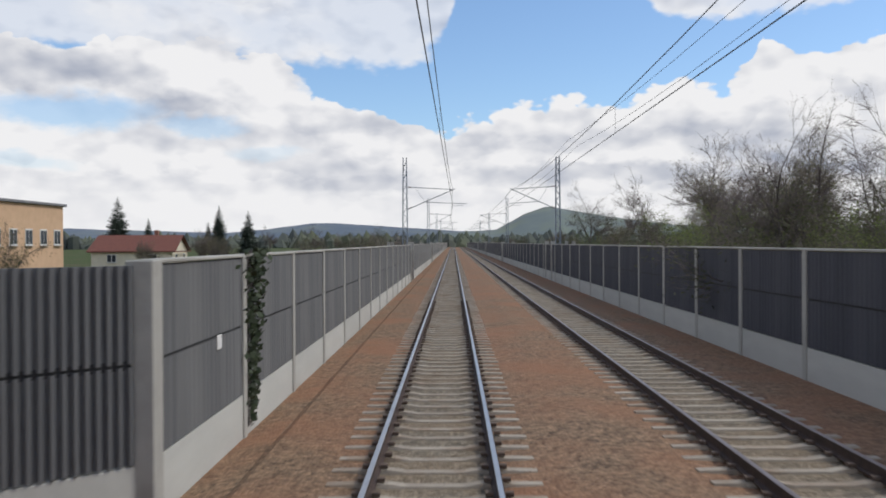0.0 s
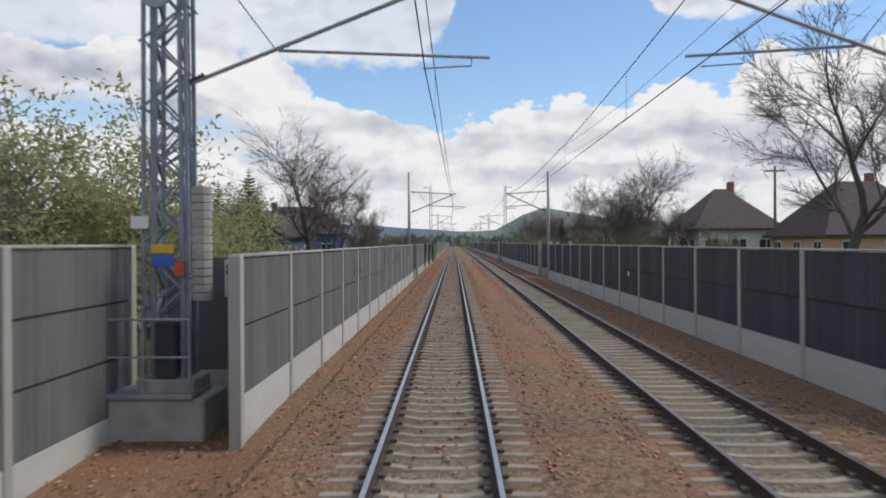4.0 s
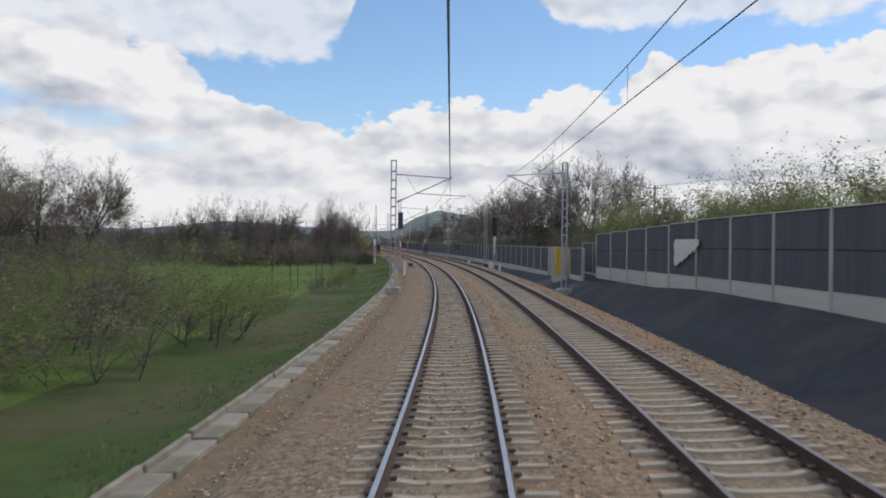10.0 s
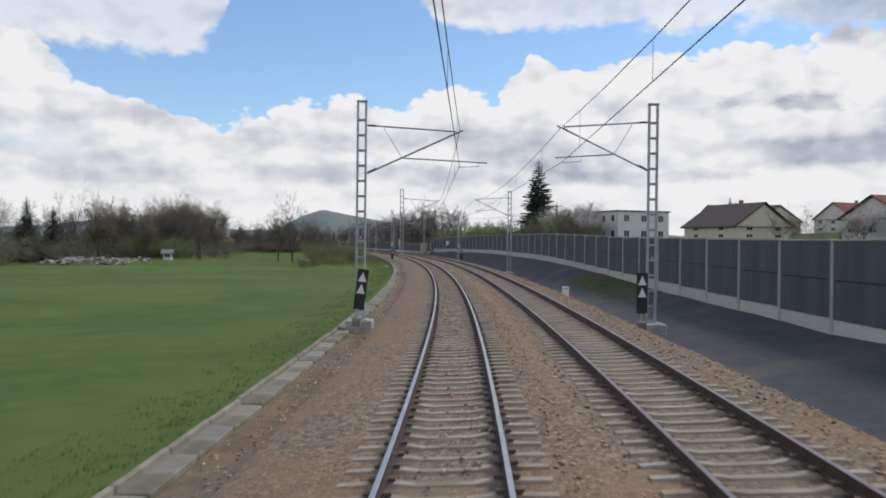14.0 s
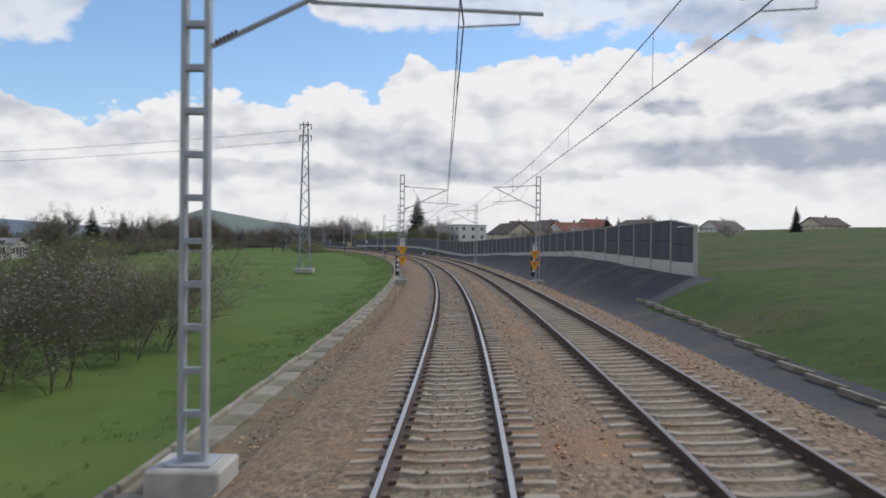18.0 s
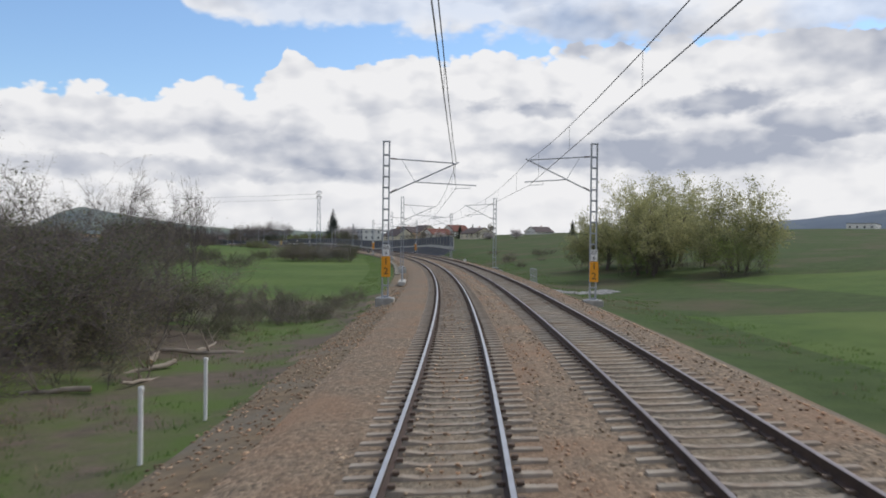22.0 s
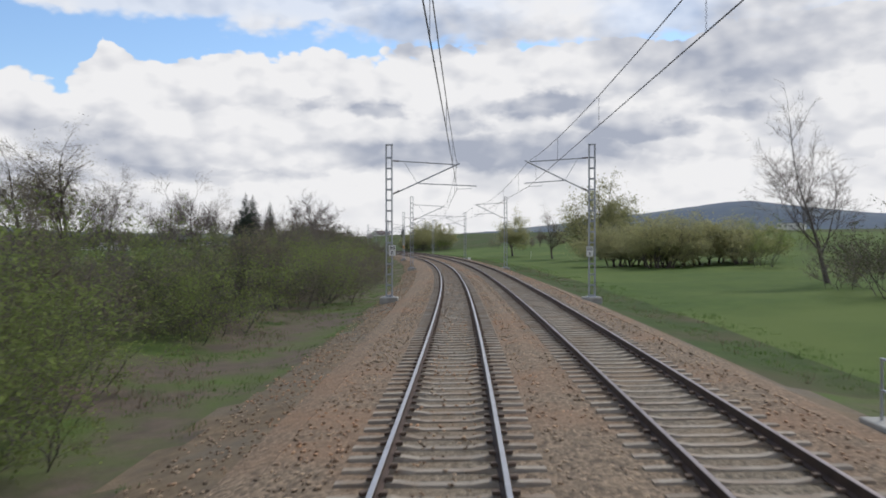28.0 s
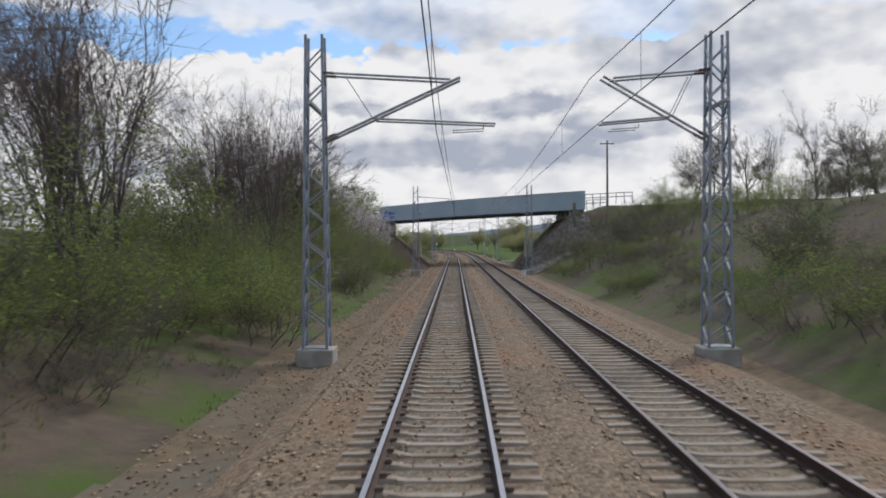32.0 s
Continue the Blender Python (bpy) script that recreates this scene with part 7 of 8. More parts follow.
def mast_platform(s, e):
    t = thing("service_platform", stand(s, e, 0), "raised galvanised platform with railing and ladder beside a lattice mast", "platform")
    part("foundation", Shape().box((.05, .1, -.1), (1.2, 1.25, 1.1), .04), M_CONC, t, "pale concrete block")
    part("grating", Shape().box((-.6, -.12, .9), (2.0, 1.0, .1), .01), M_GALV, t)
    for x in (-.45, .3):
        part("bearer", Shape().box((x, 0, .66), (.1, .9, .4), .01), M_DARKSTEEL, t)
    for x in (-1.58, -.72, .34):
        for y in (-.6, .34):
            part("post", Shape().bar((x, y, .92), (x, y, 1.98), .05, .05), M_GALV, t)
    for z in (1.42, 1.96):
        part("rail", Shape().bar((-1.58, -.6, z), (.34, -.6, z), .05, .04), M_GALV, t)
        part("rail", Shape().bar((-1.58, .34, z), (-.72, .34, z), .05, .04), M_GALV, t)
        part("rail", Shape().bar((-1.58, -.6, z), (-1.58, .34, z), .05, .04), M_GALV, t)
    box = part("switch_box", Shape().box((-.36, -.2, 1.95), (.22, .3, .72), .02), M_GALV, t, "grey steel switch box")
    part("drive_rod", Shape().tube([(-.36, -.2, 1.6), (-.36, -.2, .95)], .025, 6), M_GALV, box)
    for x in (.42, .66):
        part("ladder_rail", Shape().bar((x - .1, -.3, .95), (x + .12, -.55, -.25), .04, .06), M_GALV, t)
    for k in range(4):
        f = (k + .5) / 4
        part("ladder_rung", Shape().bar((.32 + .22 * f, -.3 - .25 * f, .95 - 1.2 * f), (.56 + .22 * f, -.3 - .25 * f, .95 - 1.2 * f), .03, .03), M_GALV, t)
    for k in range(2):
        part("cable", Shape().tube([(.3, -.1, 1.0), (.55 + .1 * k, -.1, .8), (.75 + .08 * k, -.15, .3), (.95 + .1 * k, -.2, -.22)], .025, 6), M_BLACK, t)
    for x in (-.26, .28):
        part("band", Shape().box((x, -.26, 2.36), (.09, .02, .2), .004), M_WHITE, t, "white and red warning band")
        part("band", Shape().box((x, -.265, 2.42), (.092, .024, .06), .004), M_RED, t, "red stripe")


mast_platform(-3.4, -3.5)
t = thing("tool_box", stand(-2.3, -4.15, -.27), "small dark green box lying on the ballast", "box")
part("body", Shape().box((0, 0, .1), (.4, .28, .2), .02), M_DARKGREEN, t)
part("lid", Shape().box((0, 0, .22), (.42, .3, .05), .015), M_DARKGREEN, t)
service_platform(118.4, -4.4)
service_platform(118.4, 8.75)


# ---- service door and steps in the barrier ----
def service_door():
    t = thing("service_door", stand(266, 9.3, 0), "open service doorway with a yellow frame in a concrete wall", "door", kind="structure")
    part("wall_panel", Shape().box((0, -2.0 + 4.0, 1.2), (.18, 2.8, 2.5), .012), M_CONC, t)
    for y in (.6, -2.0):
        part("frame_post", Shape().box((-.04, y, 1.25), (.16, .1, 2.3), .008), M_YELLOW, t)
    part("frame_head", Shape().box((-.04, -.7, 2.36), (.16, 2.7, .1), .008), M_YELLOW, t)
    lf = part("leaf", Shape().box((.75, .55, 1.2), (1.3, .05, 2.1), .008), M_YELLOW, t, "yellow steel door leaf standing open")
    part("handle", Shape().box((1.2, .51, 1.2), (.12, .04, .03)), M_BLACK, lf)
    part("wall_pier", Shape().box((0, -2.9, 1.2), (.3, 1.5, 2.5), .015), M_CONC, t)
    part("threshold", Shape().box((0, -.7, .0), (.6, 2.6, .3), .01), M_OLDCONC, t)
    st = thing("steps", stand(270.4, 8.95, .12), "concrete steps down from the service doorway", "steps", kind="structure")
    for k in range(6):
        part("step", Shape().box((0, 1.6 - k * .62, .18 - k * .18 - .25), (1.25, .64, .5), .01), M_CONC, st)


service_door()

# torn plastic sheet hung over the barrier
t = thing("plastic_sheet", label="torn white plastic sheet hanging over the noise barrier", category="plastic sheet")
b = Shape()
rng = random.Random(3)
cols, rows = 14, 7
for i in range(cols + 1):
    for j in range(rows + 1):
        s = 294.6 + 3.4 * i / cols
        low = .25 * abs(math.sin(i * 1.3)) + .07 * i
        z = 2.95 - (1.45 - low) * j / rows
        b.v.append(tuple(at(s, R3E(s) - .13 - .07 * abs(math.sin(i * 1.9 + j)) - .05 * rng.random(), z)))
for i in range(cols):
    for j in range(rows):
        a = i * (rows + 1) + j
        b.f.append((a, a + 1, a + rows + 2, a + rows + 1))
        b.m.append(0)
part("sheet", b, M_CLOTH, t, smooth=True)


# ---- pylons, poles and their wires ----
def pylon(s, e, z0, z1, w0=1.9, w1=.5):
    t = thing("lattice_pylon", stand(s, e, z0), "tall grey lattice power pylon in the meadow", "pylon")
    h = z1 - z0
    for x in (-1, 1):
        for y in (-1, 1):
            part("leg", Shape().bar((x * w0 / 2, y * w0 / 2, -.2), (x * w1 / 2, y * w1 / 2, h), .09, .09), M_STEELB, t)
    br = Shape()
    n = 18
    for k in range(n):
        za, zb = h * k / n, h * (k + 1) / n
        wa, wb = (w0 + (w1 - w0) * k / n) / 2, (w0 + (w1 - w0) * (k + 1) / n) / 2
        q = 1 if k % 2 else -1
        for y in (-1, 1):
            br.bar((-wa * q, y * wa, za), (wb * q, y * wb, zb), .08, .05)
            br.bar((y * wa, -wa * q, za), (y * wb, wb * q, zb), .08, .05)
    tagged(part("bracing", br, M_STEELB, t), kind="stuff")
    part("foundation", Shape().box((0, 0, -.05), (w0 + .9, w0 + .9, .5), .04), M_CONC, t, "pale concrete slab")
    for z, w in ((h - .3, 1.5), (h - 1.6, 1.5)):
        arm = part("crossarm", Shape().bar((-w / 2, 0, z), (w / 2, 0, z), .12, .12), M_STEELB, t)
        for x in (-w / 2 + .1, w / 2 - .1):
            part("insulator", Shape().tube([(x, 0, z - .05), (x, 0, z - .6)], .06, 8), M_INSUL, arm)
    return t


pylon(504.5, -14.8, -.75, 16.6, 1.3, .5)
w = thing("power_line", label="thin power line wires from a pylon across the meadow", category="power line", kind="structure")
for dx, z in ((-.65, 15.7), (.65, 15.7), (-.65, 14.4), (.65, 14.4)):
    a, b_ = at(504.5, -14.8 + dx, z), at(430, -150, z + 2)
    part("wire", Shape().tube([a.lerp(b_, k / 8) - Vector((0, 0, 9 * k / 8 * (1 - k / 8))) for k in range(9)], .014, 4), M_WIRE, w)


def pole(s, e, z0, z1, label="weathered wooden pole with a crossarm behind the barrier"):
    t = thing("utility_pole", stand(s, e, z0), label, "pole", "utility poles")
    h = z1 - z0
    part("shaft", Shape().tube([(0, 0, -.3), (0, 0, h)], [.14, .09], 8), M_OLDCONC, t)
    part("crossarm", Shape().box((0, 0, h - .35), (1.5, .1, .1), .01), M_DARKSTEEL, t)
    for x in (-.65, 0, .65):
        part("insulator", Shape().tube([(x, 0, h - .3), (x, 0, h - .08)], [.05, .03], 8), M_WHITE, t)


for s, e, z1 in ((334, 23, 9.1), (240, 25, 9.4), (290, 30, 9.6), (70, 24, 8.2)):
    pole(s, e, ground_z(s, e), z1)
pole(998, 16.7, ground_z(998, 16.7), 13.6, "tall pale pole on the bank beside the bridge")
w = thing("power_line", label="low voltage wires between poles behind the barrier", category="power line", kind="structure")
for dx in (-.65, 0, .65):
    for p, q in (((240, 25 + dx, 9.3), (290, 30 + dx, 9.5)), ((290, 30 + dx, 9.5), (334, 23 + dx, 9.0))):
        a, b_ = at(*p), at(*q)
        part("wire", Shape().tube([a.lerp(b_, k / 6) - Vector((0, 0, 2.4 * k / 6 * (1 - k / 6))) for k in range(7)], .01, 4), M_WIRE, w)


def anchor(s, e, sm, em, zm):
    t = thing("stay_anchor", label="concrete anchor block with a steel stay wire to a mast", category="anchor block", group="stay anchors")
    m = stand(s, e, -.55)
    part("block", Shape().box((0, 0, .1), (.8, .9, .6), .04), M_CONC, t, m=m)
    part("eye", Shape().tube([(0, 0, .35), (0, .12, .6)], .04, 6), M_DARKSTEEL, t, m=m)
    part("stay_wire", Shape().tube([at(s - .1, e, .2), at(sm, em, zm)], .012, 5), M_DARKSTEEL, t)


anchor(652, -3.42, 644.3, -3.5, 6.6)
anchor(653, 6.67, 644.3, 7.25, 6.6)


def railing(s0, s1, e, z, label, n=5):
    t = thing("railing", label=label, category="railing", group="culvert railings")
    for k in range(n):
        s = s0 + (s1 - s0) * k / (n - 1)
        part("post", Shape().tube([(0, 0, -.1), (0, 0, 1.1)], .025, 7), M_GALV, t, m=stand(s, e, z))
    for h in (.55, 1.08):
        part("rail", Shape().tube([at(s0, e, z + h), at(s1, e, z + h)], .025, 7), M_GALV, t)
    part("slab", Shape().box((0, 0, -.1), (.5, s1 - s0 + .6, .3), .02), M_CONC, t, m=stand((s0 + s1) / 2, e, z))


railing(675, 679, -3.25, -.3, "grey steel railing on a concrete culvert slab")
railing(676.6, 680, 6.6, -.3, "grey steel railing on a concrete culvert slab")
railing(934.4, 937, 7.3, -.35, "grey steel railing on a concrete culvert slab")

# ---- stone aprons and cladding ----
COB = [Shape().box((0, 0, 0), (1, 1, .34), .13), Shape().box((0, 0, 0), (1, .8, .4), .16)]


def lay_stones(name, label, s0, s1, e0, e1, size, slab=False, lift=.02, seed=1, mat=None, keep=None):
    rng = random.Random(seed)
    t = thing(name, label=label, category="stone paving", kind="structure")
    shapes = COB if mat is None else [Shape().box((0, 0, 0), (1, 1, .3), .07), Shape().box((0, 0, 0), (.95, 1.1, .24), .09)]
    meshes = [q.mesh("stone", mat or M_COBBLE) for q in shapes]
    rest, count = Shape(), 0
    e = e0
    row = 0
    while e < e1:
        s = s0 + (row % 2) * size * .4
        while s < s1:
            ln = size * rng.uniform(.75, 1.35) * (1.7 if slab else 1)
            sc, ec = s + ln / 2, e + size / 2
            if keep is None or keep(sc, ec):
                hz = mesh_z if sc > 930 else ground_z
                z = hz(sc, ec)
                dx = (hz(sc, ec + .3) - hz(sc, ec - .3)) / .6
                dy = (hz(sc - .3, ec) - hz(sc + .3, ec)) / .6
                tilt = math.atan(dx)
                m = stand(sc, ec, z + lift + rng.uniform(-.02, .03)) @ Euler((math.atan(dy * math.cos(tilt)), -tilt, radians(rng.uniform(-4, 4)))).to_matrix().to_4x4()
                full = m @ Matrix.Diagonal((size * rng.uniform(.88, 1.0) / math.cos(tilt), ln * .95 * math.sqrt(1 + dy * dy), size * (1.3 if slab else .5), 1))
                pick = rng.randrange(2)
                count += 1
                if count <= 290:
                    part("stone", meshes[pick], None, t, m=full)
                else:
                    rest.faces([full @ Vector(q) for q in shapes[pick].v], shapes[pick].f)
            s += ln
        e += size * .97
        row += 1
    if rest.f:
        tagged(part("stone_rest", rest, mat or M_COBBLE, t), kind="stuff")
    return t


M_SLAB = surf("grey_stone_slab", (0.22, 0.20, 0.17), (0.145, 0.13, 0.11), 3, 0.9, bump=0.5, bscale=18, vary=0.4, c3=(0.16, 0.145, 0.12), s3=0.6, f3=0.56)
lay_stones("stone_apron", "pale cobbled apron beside the culvert", 671, 687, 6.95, 13.4, .42, seed=2, keep=lambda s, e: abs(s - 683.5 + (e - 7) * 1.4) < 2.4)
lay_stones("stone_apron", "pale cobbled apron in the grass beside the culvert", 935, 942, 8.2, 10.8, .5, seed=3)
lay_stones("slope_cladding", "bank clad with courses of flat grey stone slabs beside the bridge", 983.5, 1008, 7.7, 15.0, .27, slab=True, seed=4, mat=M_SLAB, lift=.05)

# ---- ditch, water and concrete apron ----
w = Shape()
w.poly([at(343, -4.9, -.70), at(344.4, -5.05, -.70), at(346.2, -4.8, -.70), at(346.0, -4.45, -.70), at(344.2, -4.4, -.70), at(343.1, -4.55, -.70)])
tagged(part("ditch_water", w, M_WATER), "shallow standing water in the ditch", "water", kind="structure")
t = thing("ditch_lining", label="pale concrete lining of the drainage ditch", category="drain", kind="structure")
for k in range(5):
    part("slab", Shape().box((0, 0, 0), (.7, 1.75, .12), .02), M_OLDCONC, t, m=stand(347 + k * 1.8, -4.75, -.84) @ Euler((0, radians(14), 0)).to_matrix().to_4x4())


# ---- felled wood and debris ----
def log(s, e, length, r, turn, label="felled log with a pale cut end on the rough ground", tilt=0.0, wood=None):
    t = thing("log", stand(s, e, ground_z(s, e) + r * .8, turn) @ Euler((radians(tilt), 0, 0)).to_matrix().to_4x4(), label, "log", "felled logs")
    n = 5
    rng = random.Random(int(s * 3))
    pts = [(rng.uniform(-.04, .04), -length / 2 + length * k / n, rng.uniform(-.03, .03)) for k in range(n + 1)]
    part("stem", Shape().tube(pts, [r * (1 - .3 * k / n) for k in range(n + 1)], 9), wood or M_DEADWOOD, t)
    part("cut_end", Shape().tube([(pts[0][0], pts[0][1] - .012, pts[0][2]), (pts[0][0], pts[0][1] + .01, pts[0][2])], r * .94, 9), M_WOOD, t, "pale sawn face")
    if r < .14:
        for k in range(3):
            f = rng.uniform(.3, .9)
            y = -length / 2 + length * f
            part("branch", Shape().tube([(0, y, 0), (rng.uniform(-.5, .5), y + .3, .5 + rng.random() * .4)], [r * .4, .012], 5), M_DEADWOOD, t)


M_DEADWOOD = surf("dead_wood", (0.33, 0.28, 0.22), (0.22, 0.18, 0.14), 4, 0.95, bump=0.5, bscale=25)
rng = random.Random(12)
for k in range(7):
    log(712 + k * 2 + rng.random(), rng.uniform(-10, -7.6), rng.uniform(1.2, 3.2), rng.uniform(.05, .12), rng.uniform(0, 180), "dead grey branch lying on bare ground", rng.uniform(-5, 8))
for s, e in ((833, -6.8), (833.2, -6.0), (832.6, -6.4), (827, -6.6), (827.4, -7.2), (830.5, -7.6)):
    log(s, e, 1.8, .17, rng.uniform(-25, 25), wood=M_BARK)
log(839.8, -8.3, 10.6, .14, 13)
log(840.2, -8.0, 9.0, .11, 15)
log(748, -8.4, 5, .09, 60, "dead grey branch lying on bare ground", 6)
log(752, -9.3, 4, .08, 20, "dead grey branch lying on bare ground", 10)
log(758, -8.0, 3, .07, 100, "dead grey branch lying on bare ground", 5)
log(762, -9.6, 3.4, .08, 40, "dead grey branch lying on bare ground", 12)


def root_plate(s, e, k):
    t = thing("dead_branches", stand(s, e, ground_z(s, e), PR.uniform(0, 360), k), "heap of pale dead branches and roots", "branches")
    rg = random.Random(int(s))
    for i in range(9):
        a = rg.uniform(0, 6.28)
        r = rg.uniform(.5, 1.3)
        part("branch", Shape().tube([(0, 0, .1), (math.cos(a) * r * .5, math.sin(a) * r * .5, rg.uniform(.1, .5)), (math.cos(a) * r, math.sin(a) * r, rg.uniform(.05, .9))], [.06, .04, .012], 5), M_DEADWOOD, t)


for s, e, k in ((757, -8.4, 1.1), (741, -9.3, .9), (763, -7.6, .7), (770, -9, .9)):
    root_plate(s, e, k)
for s, e in ((728.2, -4.7), (725, -4.7), (801, 19.4)):
    t = thing("stake", stand(s, e, ground_z(s, e)), "thin white painted stake in the grass", "stake", "white stakes")
    part("shaft", Shape().box((0, 0, .55), (.06, .06, 1.3), .008), M_WHITE, t)
    part("tip", Shape().box((0, 0, 1.16), (.07, .07, .06), .008), M_WHITE, t)

# ---- fence posts in the meadow ----
for s, e in ((237.3, -10.9), (230.2, -11.7), (223.5, -12), (217.2, -11.1), (210.5, -13.9), (257.7, -10.4), (263, -10.3), (263.9, -11.7), (267.3, -11.8), (271.4, -12.5)):
    t = thing("fence_post", stand(s, e, ground_z(s, e)), "dark green steel fence post standing in rough grass", "fence post", "fence posts")
    part("shaft", Shape().tube([(0, 0, -.2), (0, 0, 2.1)], .04, 7), M_DARKGREEN, t)
    part("cap", Shape().tube([(0, 0, 2.1), (0, 0, 2.15)], [.05, .02], 7), M_BLACK, t)


# ---- ivy on the barrier and marks on its panels ----
def ivy(s, e, z0, z1, w, side):
    rg = random.Random(int(s * 10))
    t = thing("ivy", label="dark green ivy climbing a barrier post", category="ivy", group="ivy on the barrier")
    lf, st = Shape(), Shape()
    for k in range(5):
        ds = rg.uniform(-w, w) * .5
        st.tube([at(s + ds, e, z0), at(s + ds * 1.4, e, (z0 + z1) / 2), at(s + ds * .6, e, z1)], .012, 4)
    for k in range(520):
        f = rg.random() ** .7
        c = at(s + rg.gauss(0, w * .33) * (.5 + f), e - side * rg.uniform(0, .16) * (.4 + f), z0 + (z1 - z0) * f)
        a = Vector((rg.gauss(0, 1), rg.gauss(0, 1), rg.gauss(0, 1))).normalized()
        q = a.orthogonal().normalized()
        r = rg.uniform(.035, .07)
        lf.poly([c - a * r, c + q * r * .8, c + a * r, c - q * r * .8])
    part("stems", st, M_BARK, t)
    tagged(part("leaves", lf, M_IVY, t), kind="stuff")


for s, z1, w in ((-13.4, 2.6, .55), (4.7, 2.7, .9), (8.9, 2.7, .8), (11.4, 2.3, .6), (22.9, 2.5, .7), (26.7, 2.4, .6), (39.4, 2.6, .7)):
    ivy(s, -3.02, -.2, z1, w, -1)


def wall_mark(s, e, z, w, h, mat, label, side):
    t = thing("paint_mark", stand(s, e, z), label, "graffiti", "marks on the barrier")
    rg = random.Random(int(s * 7))
    if w <= .6:
        part("sticker", Shape().box((0, 0, 0), (.012, w, h), .004), mat, t)
        return
    for k in range(3):
        b = Shape()
        y, pts = (k - 1) * w * .36, []
        for q in range(4):
            pts.append((side * -.004, y + rg.uniform(-.14, .14), h * (.5 - q / 3) + rg.uniform(-.06, .06)))
        for p, q in zip(pts[:-1], pts[1:]):
            b.bar(p, q, .012, .085)
        part("stroke", b, mat, t)


M_MARK = surf("dark_spray_paint", (0.10, 0.104, 0.115), (0.08, 0.083, 0.093), 3, 0.8)
for s, z, w, h in ((15, 1.95, 2.2, .5), (20, 1.9, 2.2, .5), (31, 1.95, 2.4, .5), (36.5, 1.9, 2.4, .55), (44.5, 1.95, 2.4, .5), (51, 1.95, 2.2, .5), (72.5, 1.95, 2.4, .5), (84, 1.9, 2.4, .55), (92, 1.95, 2.4, .5), (104, 1.9, 2.2, .5)):
    wall_mark(s, -3.02, z, w, h, M_MARK, "dark spray-painted strokes on a grey barrier panel", -1)
for s, e, z in ((96, -3.02, 1.55), (72, -3.02, 1.6), (-11.6, -3.02, 1.33), (34.8, -3.02, 1.45), (96, 7.77, 1.3), (150, 8.92, 1.5), (420, R3E(420) - .08, 1.9)):
    wall_mark(s, e, z, .22, .2, M_WHITE, "small white sticker on a barrier panel", 1)


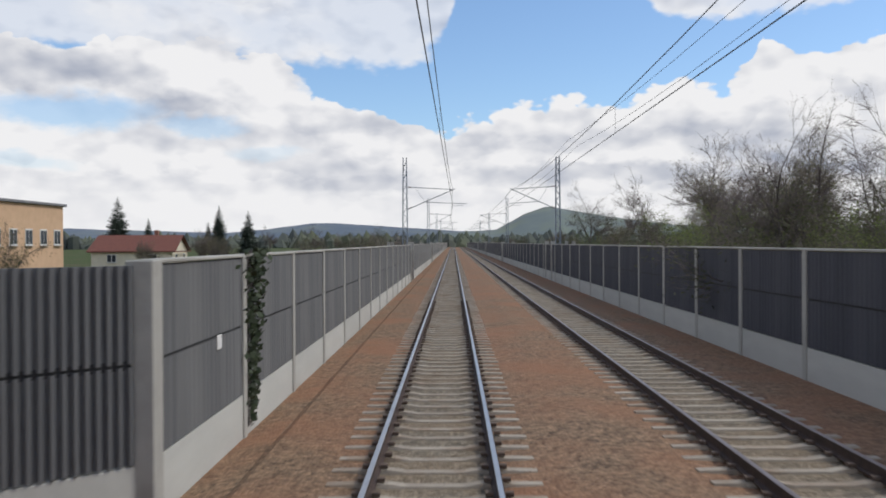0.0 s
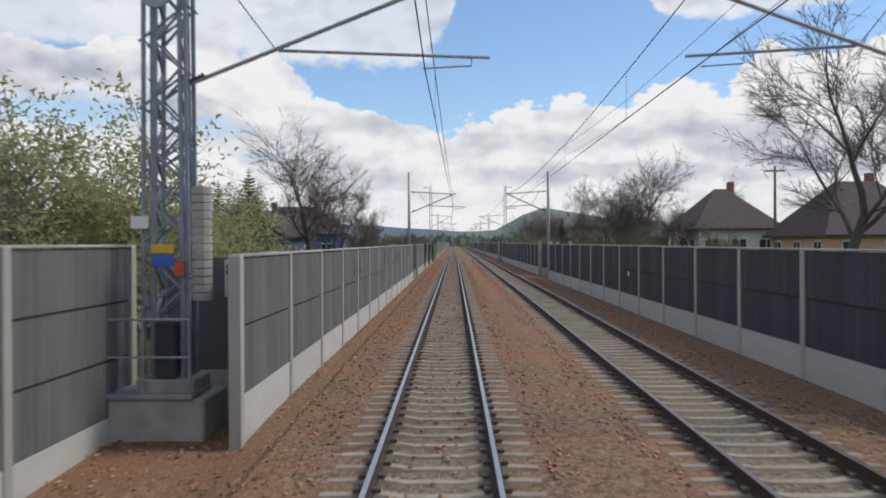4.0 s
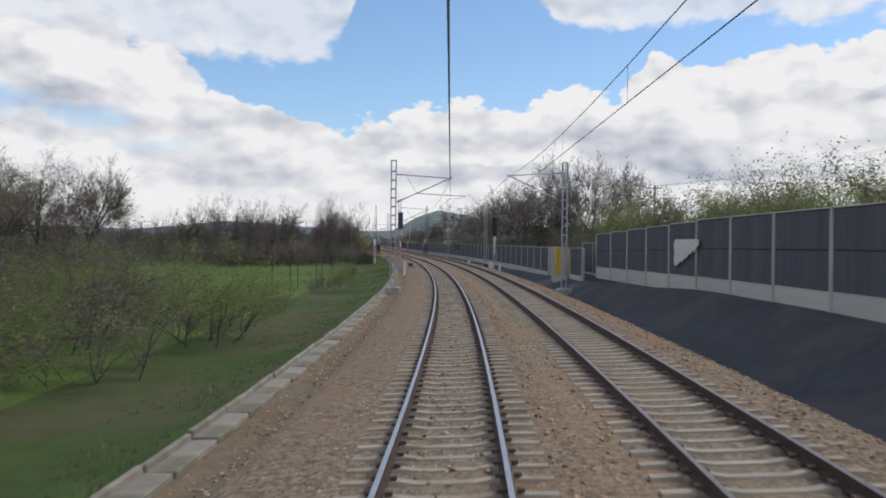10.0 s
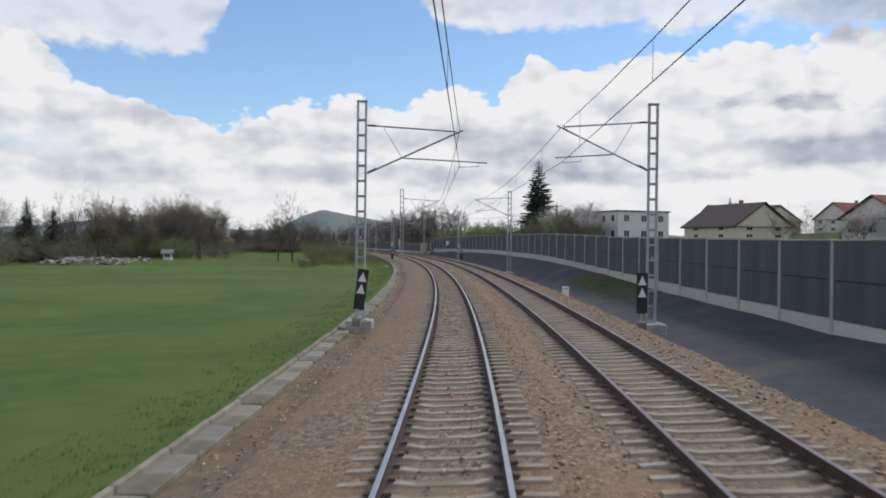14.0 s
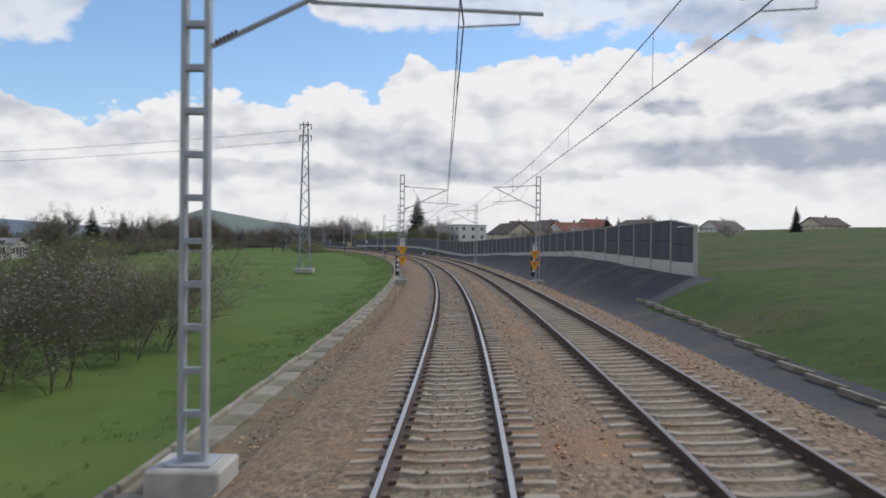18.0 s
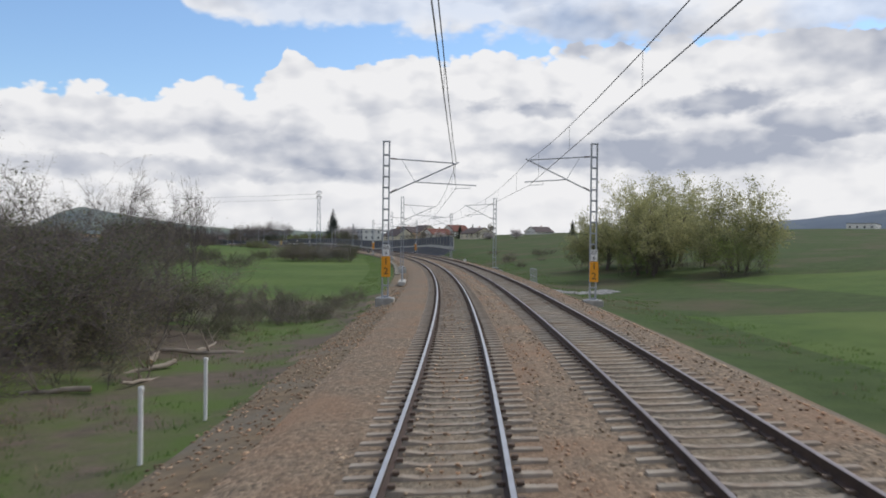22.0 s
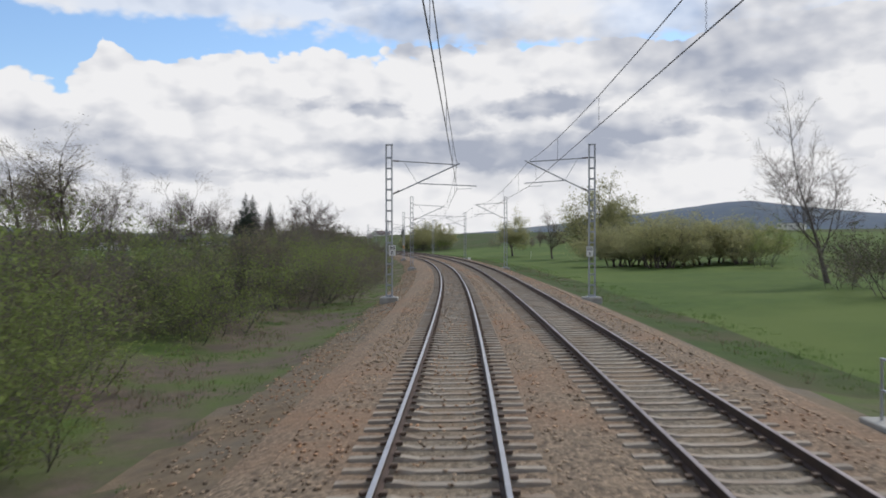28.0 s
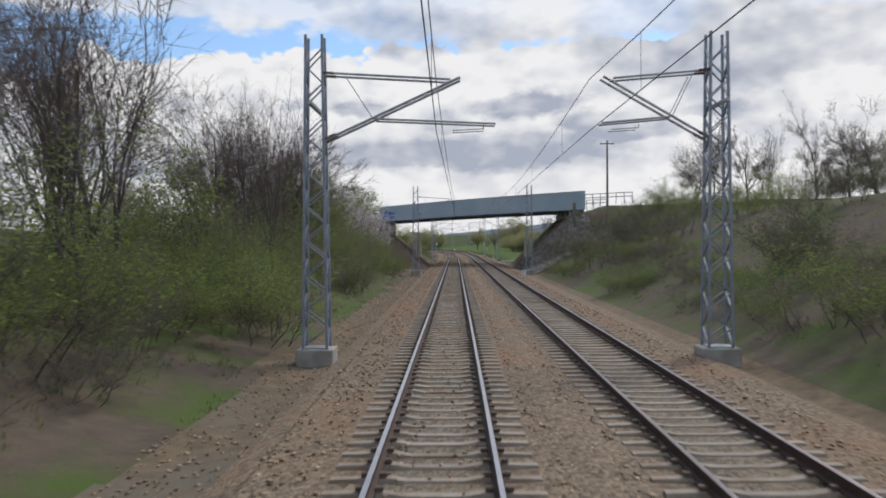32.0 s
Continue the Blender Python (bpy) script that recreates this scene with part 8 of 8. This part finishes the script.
# ---- houses ----
def house(s, e, turn, w, d, eave, ridge, wall, roof, label, hip=0.0, zb=None, along="x", win=3, floors=1, balcony=False, chimney=True, flat=False):
    z = ground_z(s, e) if zb is None else zb
    t = thing("house", stand(s, e, z - .3, turn), label, "house", "houses beside the line")
    eave, ridge = eave - z + .3, ridge - z + .3
    hw, hd = w / 2, d / 2
    b = Shape()
    base = [(-hw, -hd), (hw, -hd), (hw, hd), (-hw, hd)]
    if flat:
        b.box((0, 0, ridge / 2), (w, d, ridge), .03)
        part("wall", b, wall, t)
        part("roof", Shape().box((0, 0, ridge + .1), (w + .5, d + .5, .24), .04), roof, t)
        eave = ridge
    else:
        vs = [(x, y, 0) for x, y in base] + [(x, y, eave) for x, y in base]
        fs = [(0, 1, 5, 4), (1, 2, 6, 5), (2, 3, 7, 6), (3, 0, 4, 7)]
        if along == "x":
            vs += [(-hw + hip, 0, ridge - .1), (hw - hip, 0, ridge - .1)]
            if not hip:
                fs += [(4, 7, 8), (5, 9, 6)]
        else:
            vs += [(0, -hd + hip, ridge - .1), (0, hd - hip, ridge - .1)]
            if not hip:
                fs += [(4, 8, 5), (6, 9, 7)]
        b.faces(vs, fs)
        part("wall", b, wall, t)
        o = .45
        drop = o * (ridge - eave) / ((hd if along == "x" else hw) + .01)
        ez = eave - drop
        r = Shape()
        out = [(-hw - o, -hd - o, ez), (hw + o, -hd - o, ez), (hw + o, hd + o, ez), (-hw - o, hd + o, ez)]
        rd = [(-hw - (o if not hip else 0) + hip, 0, ridge), (hw + (o if not hip else 0) - hip, 0, ridge)] if along == "x" else [(0, -hd - (o if not hip else 0) + hip, ridge), (0, hd + (o if not hip else 0) - hip, ridge)]
        up = [(x, y, zz + .16) for x, y, zz in out + rd]
        if along == "x":
            f0 = [(0, 1, 5, 4), (2, 3, 4, 5)] + ([(1, 2, 5), (3, 0, 4)] if hip else [])
        else:
            f0 = [(0, 4, 5, 3), (1, 2, 5, 4)] + ([(0, 1, 4), (2, 3, 5)] if hip else [])
        r.faces(out + rd + up, [q[::-1] for q in f0] + [tuple(i + 6 for i in q) for q in f0] + [(k, (k + 1) % 4, (k + 1) % 4 + 6, k + 6) for k in range(4)])
        part("roof", r, roof, t)
        if chimney:
            part("chimney", Shape().box((w * .18, d * .1, ridge + .1), (.5, .5, 1.4), .02), M_BRICK, t)
    fh = (eave - .5) / floors
    for fl in range(floors):
        zc = .5 + fh * (fl + .55)
        for side in range(2):
            for k in range(win):
                f = (k + .5) / win - .5
                ww, wh = 1.15, min(1.35, fh * .5)
                if side == 0:
                    m = Matrix.Translation((f * w, -hd - .01, zc))
                else:
                    m = Matrix.Translation(((hw + .01) * (1 if e < 0 else -1), f * d, zc)) @ Matrix.Rotation(math.pi / 2 * (1 if e < 0 else -1), 4, "Z")
                wd = part("window", Shape().box((0, 0, 0), (ww, .08, wh), .01), M_WHITE, t, m=m)
                for x in (-ww * .24, ww * .24):
                    part("pane", Shape().box((x, -.045, 0), (ww * .42, .012, wh * .84)), M_GLASS, wd)
                if s < 120:
                    part("sill", Shape().box((0, -.08, -wh / 2 - .03), (ww + .16, .2, .05)), M_CONC, wd)
    if balcony:
        bc = part("balcony", Shape().box((0, -hd - .7, .5 + fh), (w * .6, 1.4, .16), .02), M_CONC, t)
        for k in range(9):
            part("baluster", Shape().tube([(-w * .3 + w * .6 * k / 8, -hd - 1.35, .5 + fh), (-w * .3 + w * .6 * k / 8, -hd - 1.35, 1.5 + fh)], .03, 5), M_DARKSTEEL, bc)
        part("handrail", Shape().box((0, -hd - 1.35, 1.52 + fh), (w * .6, .06, .06), .01), M_DARKSTEEL, bc)
    return t


M_BRICK = surf("red_brick_chimney", (0.33, 0.16, 0.11), (0.24, 0.12, 0.085), 6, 0.9, bump=0.4)
M_ROOF_GREY = surf("grey_flat_roof", (0.22, 0.22, 0.23), (0.16, 0.16, 0.17), 2, 0.9)
M_WALL_YELLOW = surf("yellow_render", (0.64, 0.51, 0.29), (0.55, 0.43, 0.24), 1.5, 0.9)
house(34, -18, 4, 11, 11, 3.8, 6.8, M_WALL_BLUE, M_ROOF_BROWN, "blue rendered house with a brown hipped roof", hip=3.2, along="x", win=3)
house(53, -18.5, -3, 8, 12, 3.4, 5.8, M_WALL_BLUE, M_ROOF_BROWN, "low blue house with a dark brown gabled roof", along="y", win=2)
house(-67, -43.5, 0, 19, 12, 5, 6.0, M_WALL_TAN, M_ROOF_GREY, "low tan rendered building with a flat roof", flat=True, win=5)
house(-110, -41, 6, 10, 9, 1.8, 3.7, M_WALL_CREAM, M_ROOF_RED, "small cream house with a red tiled roof", win=2)
house(-17, 25.5, 0, 9, 9, 4.0, 4.9, M_WALL_YELLOW, M_ROOF_BROWN, "low yellow rendered house with a flat brown roof", win=3, flat=True)
house(63, 22.2, 0, 6.2, 9, 3.8, 6.8, M_WALL_WHITE, M_ROOF_BROWN, "white house with a dark brown hipped roof", hip=2.6, win=3)
house(74, 28, 0, 8, 10, 3.2, 6.6, M_WALL_TAN, M_ROOF_BROWN, "tan house with a brown hipped roof", win=3, hip=2.6)
house(312, 43, 12, 11, 10, 7, 8.8, M_WALL_WHITE, M_ROOF_GREY, "white two-storey house with a flat roof", flat=True, win=3, floors=2)
house(345, 48, 14, 10, 12, 5.6, 8.9, M_WALL_CREAM, M_ROOF_BROWN, "cream house with a dark brown gabled roof", along="y", win=2, floors=2)
house(277, 91, 10, 13, 12, 8.6, 12.4, M_WALL_CREAM, M_ROOF_BROWN, "large house with a dark gabled roof and a balcony", along="y", win=3, floors=2, balcony=True)
house(292, 104, 14, 12, 11, 9.0, 12.6, M_WALL_WHITE, M_ROOF_RED, "white house with a red tiled roof on the hillside", win=3, floors=2)
house(300, 70, 12, 11, 10, 8.0, 11.0, M_WALL_TAN, M_ROOF_BROWN, "tan house with a brown gabled roof", win=3, floors=2)
house(370, 58, 14, 11, 10, 6.2, 8.8, M_WALL_WHITE, M_ROOF_RED, "white house with a red roof above the cutting", win=3, floors=2)
house(398, 66, 16, 11, 10, 6.6, 9.0, M_WALL_CREAM, M_ROOF_BROWN, "cream house with a brown roof above the cutting", win=3, floors=2, along="y")
house(330, 134, 12, 12, 10, 9.0, 11.6, M_WALL_WHITE, M_ROOF_BROWN, "white house on the skyline with a brown roof", win=4, floors=2)
house(360, 150, 12, 12, 10, 9.6, 12.2, M_WALL_CREAM, M_ROOF_BROWN, "cream house on the skyline with a brown roof", win=4, floors=2)
for s, e, w_, d_ in ((441, -80, 26, 9), (426, -76, 18, 9)):
    house(s, e - 8, 0, w_, d_, 1.4, 2.4, M_WALL_WHITE, M_ROOF_GREY, "long low white hall at the far edge of the meadow", win=5, chimney=False)
house(296, -45.5, 0, 1.5, 1.7, .0, .5, M_WALL_WHITE, M_ROOF_GREY, "small white hut beside a heap of rubble", win=1, chimney=False)
for s, e, w_, lab in ((430, 330, 40, "long white hall on the far field edge"), (500, 350, 46, "long pale hall on the far field edge"), (570, 380, 38, "white warehouse on the far field edge"), (380, 300, 30, "low white hall above the field"), (640, 420, 44, "long white warehouse on the far field edge")):
    house(s, e, 38, w_, 14, ground_z(s, e) + 3.6, ground_z(s, e) + 4.4, M_WALL_WHITE, M_ROOF_GREY, lab, flat=True, win=4, chimney=False)
# rubble beside the hut
rg = random.Random(21)
t = thing("rubble_heap", label="heap of pale concrete rubble and boards at the field edge", category="rubble", kind="stuff")
b = Shape()
for k in range(130):
    s, e = rg.uniform(304, 334), rg.uniform(-60, -46)
    b.box(at(s, e, ground_z(s, e) + rg.uniform(0, .7)), (rg.uniform(.3, 1.5), rg.uniform(.2, .8), rg.uniform(.1, .4)), 0, Euler((rg.uniform(-.5, .5), rg.uniform(-.5, .5), rg.uniform(0, 3))).to_matrix())
tagged(part("pieces", b, M_COBBLE, t), kind="stuff")
# stones washed out of the earth bank under the bridge
rg = random.Random(8)
t = thing("bank_rubble", label="loose grey stones and clods on the bare earth bank", category="rubble", kind="stuff")
b = Shape()
for k in range(520):
    s, e = rg.uniform(948, 1014), rg.uniform(-9.6, -3.6)
    if rg.random() < .25:
        s, e = rg.gauss(963, 4.5), rg.gauss(-5.4, 1.0)
    d = rg.uniform(.06, .22)
    b.box(at(s, e, mesh_z(s, e) + d * .12), (d * rg.uniform(.7, 1.5), d, d * .5), d * .12, Euler((rg.uniform(-.5, .5), rg.uniform(-.2, .9), rg.uniform(0, 3))).to_matrix())
tagged(part("pieces", b, M_RUBBLE, t), kind="stuff")
